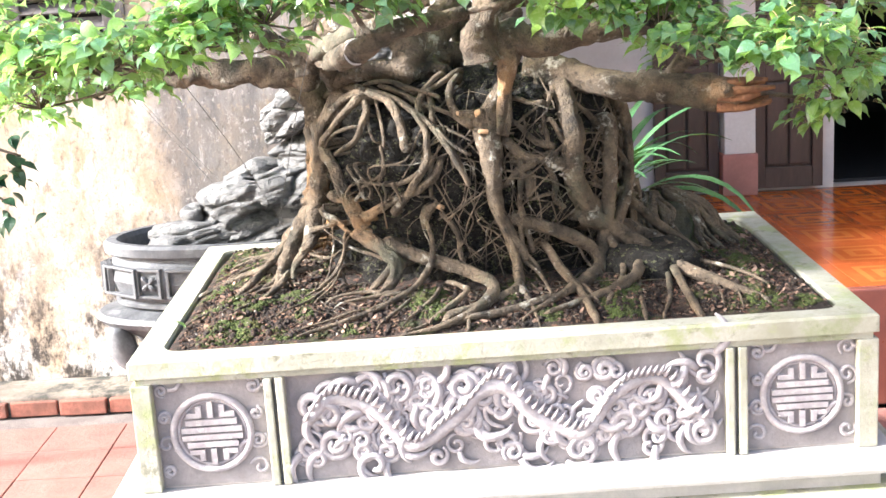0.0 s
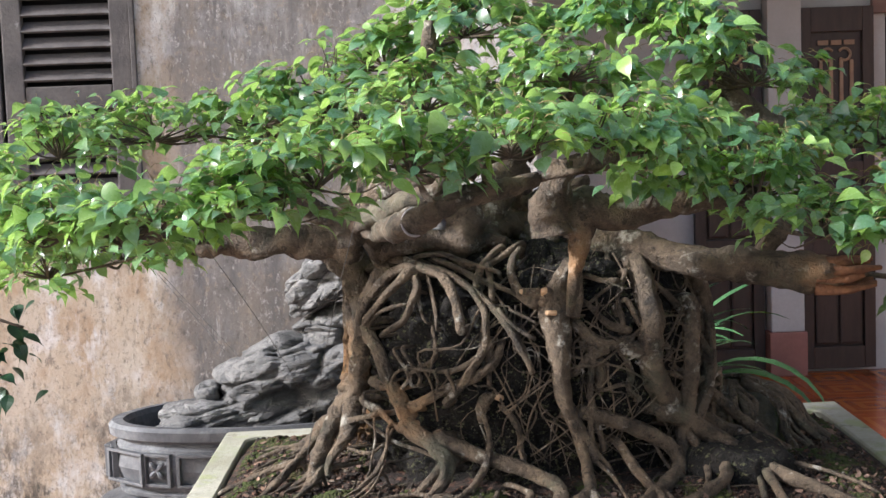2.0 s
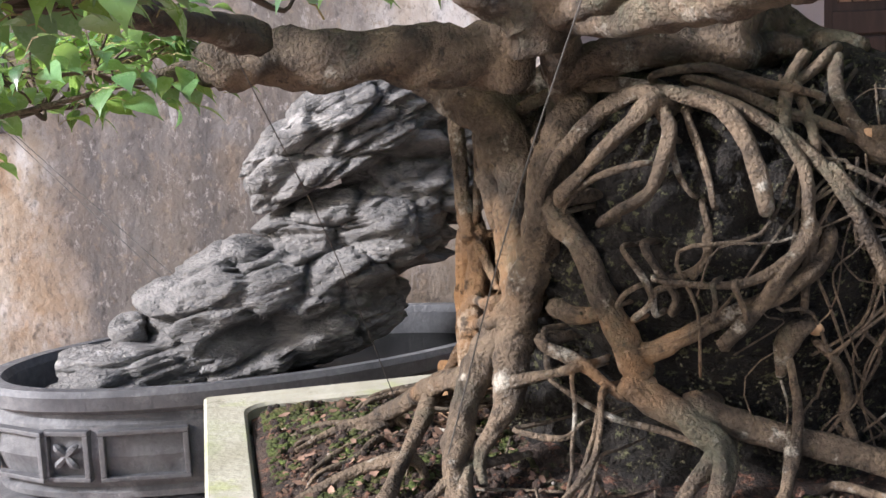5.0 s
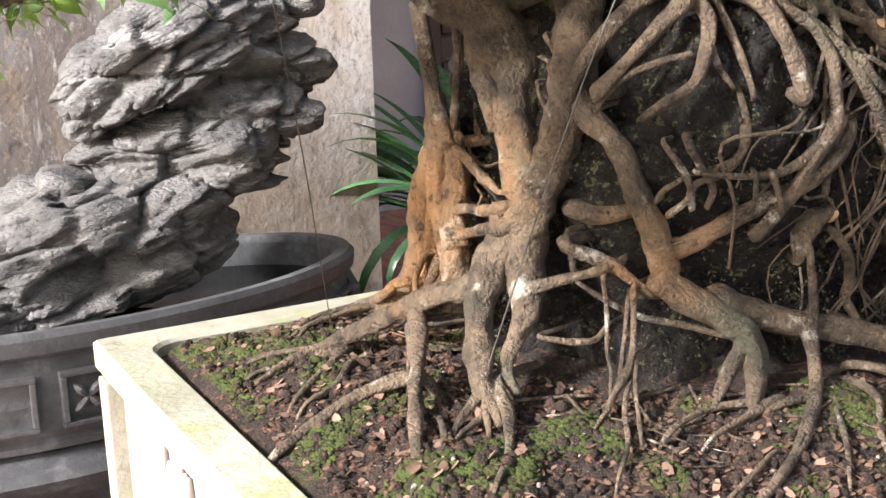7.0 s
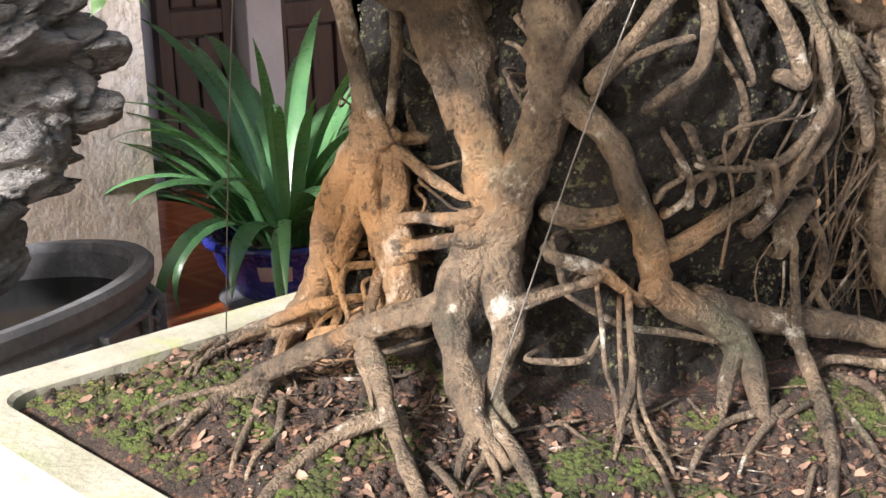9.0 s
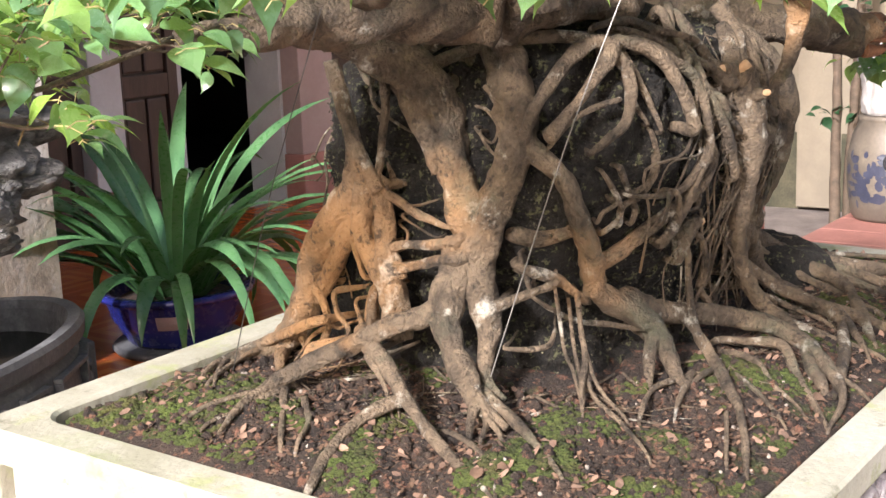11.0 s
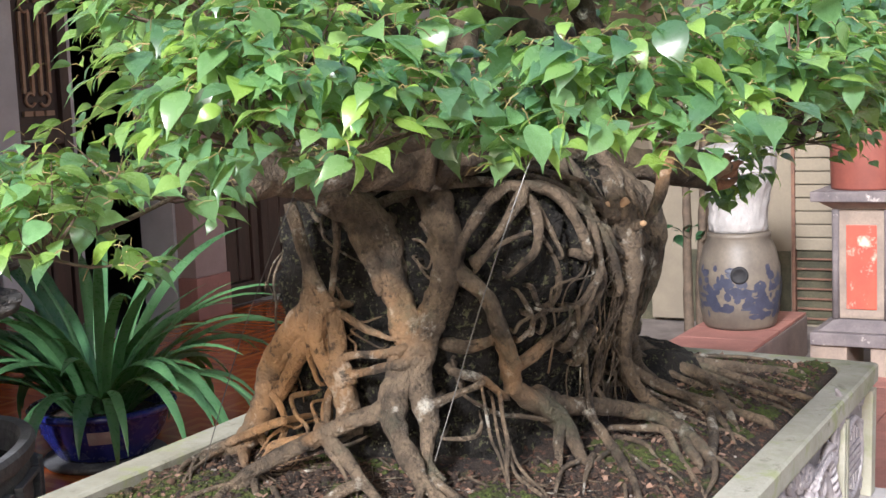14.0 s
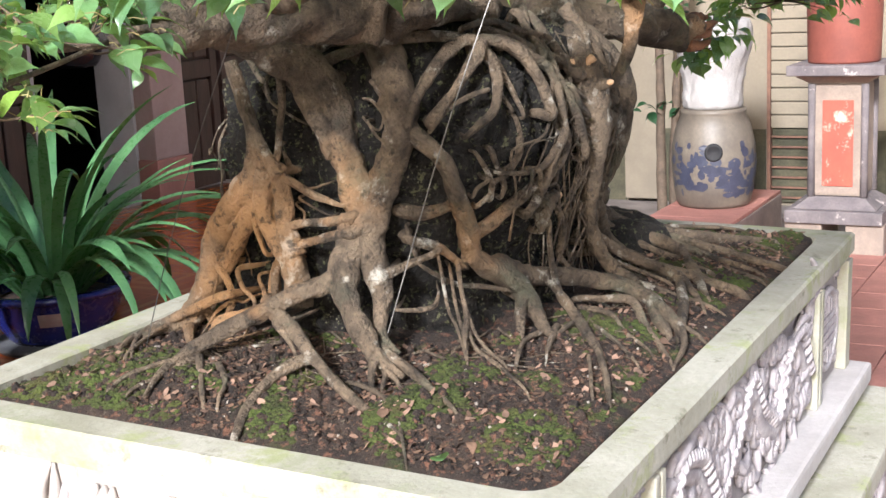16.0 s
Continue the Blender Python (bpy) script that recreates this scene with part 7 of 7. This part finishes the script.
dk_me = bpy.data.meshes.new("leaf")
dk_me.from_pydata(LV, [], LF)
dk_me.materials.append(M_darkleaf)
for k in range(70):
    st = smooth_path(stems[k % 2], 6)
    o = Vector(st[rng.randrange(4, len(st))][:3]) + Vector((rng.gauss(0, 0.05), rng.gauss(0, 0.04), rng.gauss(-0.01, 0.05)))
    d = Vector((rng.uniform(-0.6, 0.8), rng.uniform(-0.7, 0.4), rng.uniform(-1.2, 0.1))).normalized()
    s = Vector((rng.gauss(0, 0.5), rng.gauss(0, 0.5), 1)).cross(d).normalized()
    ob = new("leaf", dk_me)
    ob.parent = shrub
    ob.matrix_basis = Matrix.Translation(o) @ Matrix((d, s, d.cross(s))).transposed().to_4x4() @ Matrix.Scale(rng.uniform(0.05, 0.085), 4)


# ---- sapling behind the garden stool ----
sapling = thing("sapling", "thin grey-stemmed sapling growing beside the garden stool", "tree")
rng = random.Random(21)
trunks = (((5.90, 1.80, -0.02, 0.036), (5.91, 1.81, 0.5, 0.030), (5.89, 1.80, 1.0, 0.027), (5.92, 1.83, 1.6, 0.020), (5.90, 1.80, 1.95, 0.010)),
          ((5.92, 1.735, -0.02, 0.034), (5.90, 1.72, 0.5, 0.030), (5.91, 1.70, 1.0, 0.025), (5.88, 1.66, 1.6, 0.016), (5.86, 1.62, 1.85, 0.008)))
for st in trunks:
    part("stem", tube(bmesh.new(), st, 10, 6, 0.15), M_twig, sapling, smooth=True)
for k in range(64):
    if k < 12:
        o = Vector((5.85 + rng.gauss(0, 0.03), 1.80 + rng.gauss(0, 0.09), 0.80 + rng.gauss(0, 0.02)))
    else:
        o = Vector((5.88 + rng.gauss(0, 0.10), 1.75 + rng.gauss(0, 0.13), rng.uniform(1.30, 1.85)))
    d = Vector((rng.uniform(-0.8, 0.4), rng.uniform(-0.8, 0.8), rng.uniform(-0.7, 0.3))).normalized()
    side = Vector((rng.gauss(0, 0.4), rng.gauss(0, 0.4), 1)).cross(d).normalized()
    ob = new("leaf", dk_me)
    ob.parent = sapling
    ob.matrix_basis = Matrix.Translation(o) @ Matrix((d, side, d.cross(side))).transposed().to_4x4() @ Matrix.Scale(rng.uniform(0.05, 0.09), 4)

# ---- red banner high on the porch wall ----
bm = boxed(1.49, 1.62, 4.05, 4.061, 2.615, 3.05, 0.002)
tagged(part("banner", bm, M_banner), "narrow red paper banner hanging on the porch wall", "banner")

# ---- guy wires ----
def wire(label, *pts):
    tagged(part("wire", tube(bmesh.new(), pts, 5, 4, 0), M_wire), label, "wire", "guy wires")


wire("thin steel guy wire from crown to root", (0.48, 0.20, 1.80, 0.0012), (0.36, 0.32, 1.40, 0.0012), (0.27, 0.42, 1.02, 0.0012))
wire("thin dark guy wire from branch to planter soil", (0.007, 0.50, 1.60, 0.001), (0.152, 0.766, 1.275, 0.001), (0.296, 1.032, 0.88, 0.001))
wire("thin dark guy wire from window to basin rock", (-0.66, 2.47, 1.486, 0.001), (-0.313, 2.185, 1.175, 0.001), (0.034, 1.90, 0.865, 0.001))
wire("thin dark guy wire from window to basin rock", (-0.645, 2.47, 1.46, 0.001), (-0.318, 2.17, 1.155, 0.001), (0.01, 1.87, 0.85, 0.001))


# ---- paving and porch tiles, piece by piece ----
pav = None
rng = random.Random(2)
for i in range(27):
    for j in range(9):
        x, y = -2.0 + 0.305 * i, -0.62 + 0.305 * j
        if -0.35 < x < 2.15 and -0.35 < y < 1.6 or y > 1.98 and x < 0.9 or y > 1.55 and x > 0.9:
            continue
        if pav is None:
            ob = part("paving_tile", boxed(-0.15, 0.15, -0.15, 0.15, -0.022, 0.012, 0.003), M_brick, pavement)
            pav = ob.data
        else:
            ob = new("paving_tile", pav)
            ob.parent = pavement
        ob.matrix_basis = pose(x, y, -0.012 + rng.uniform(-0.002, 0.002), 0, 0, 90 * rng.randrange(4))
tl = None
for i in range(9):
    for j in range(6):
        x, y = 1.085 + 0.402 * i, 1.95 + 0.402 * j
        if y > 4.05:
            continue
        if tl is None:
            ob = part("floor_tile", boxed(-0.2, 0.2, -0.2, 0.2, -0.006, 0.006, 0.0015), M_tile, floor)
            tl = ob.data
        else:
            ob = new("floor_tile", tl)
            ob.parent = floor
        ob.matrix_basis = pose(x, min(y, 4.05 - 0.2), FZ - 0.006)
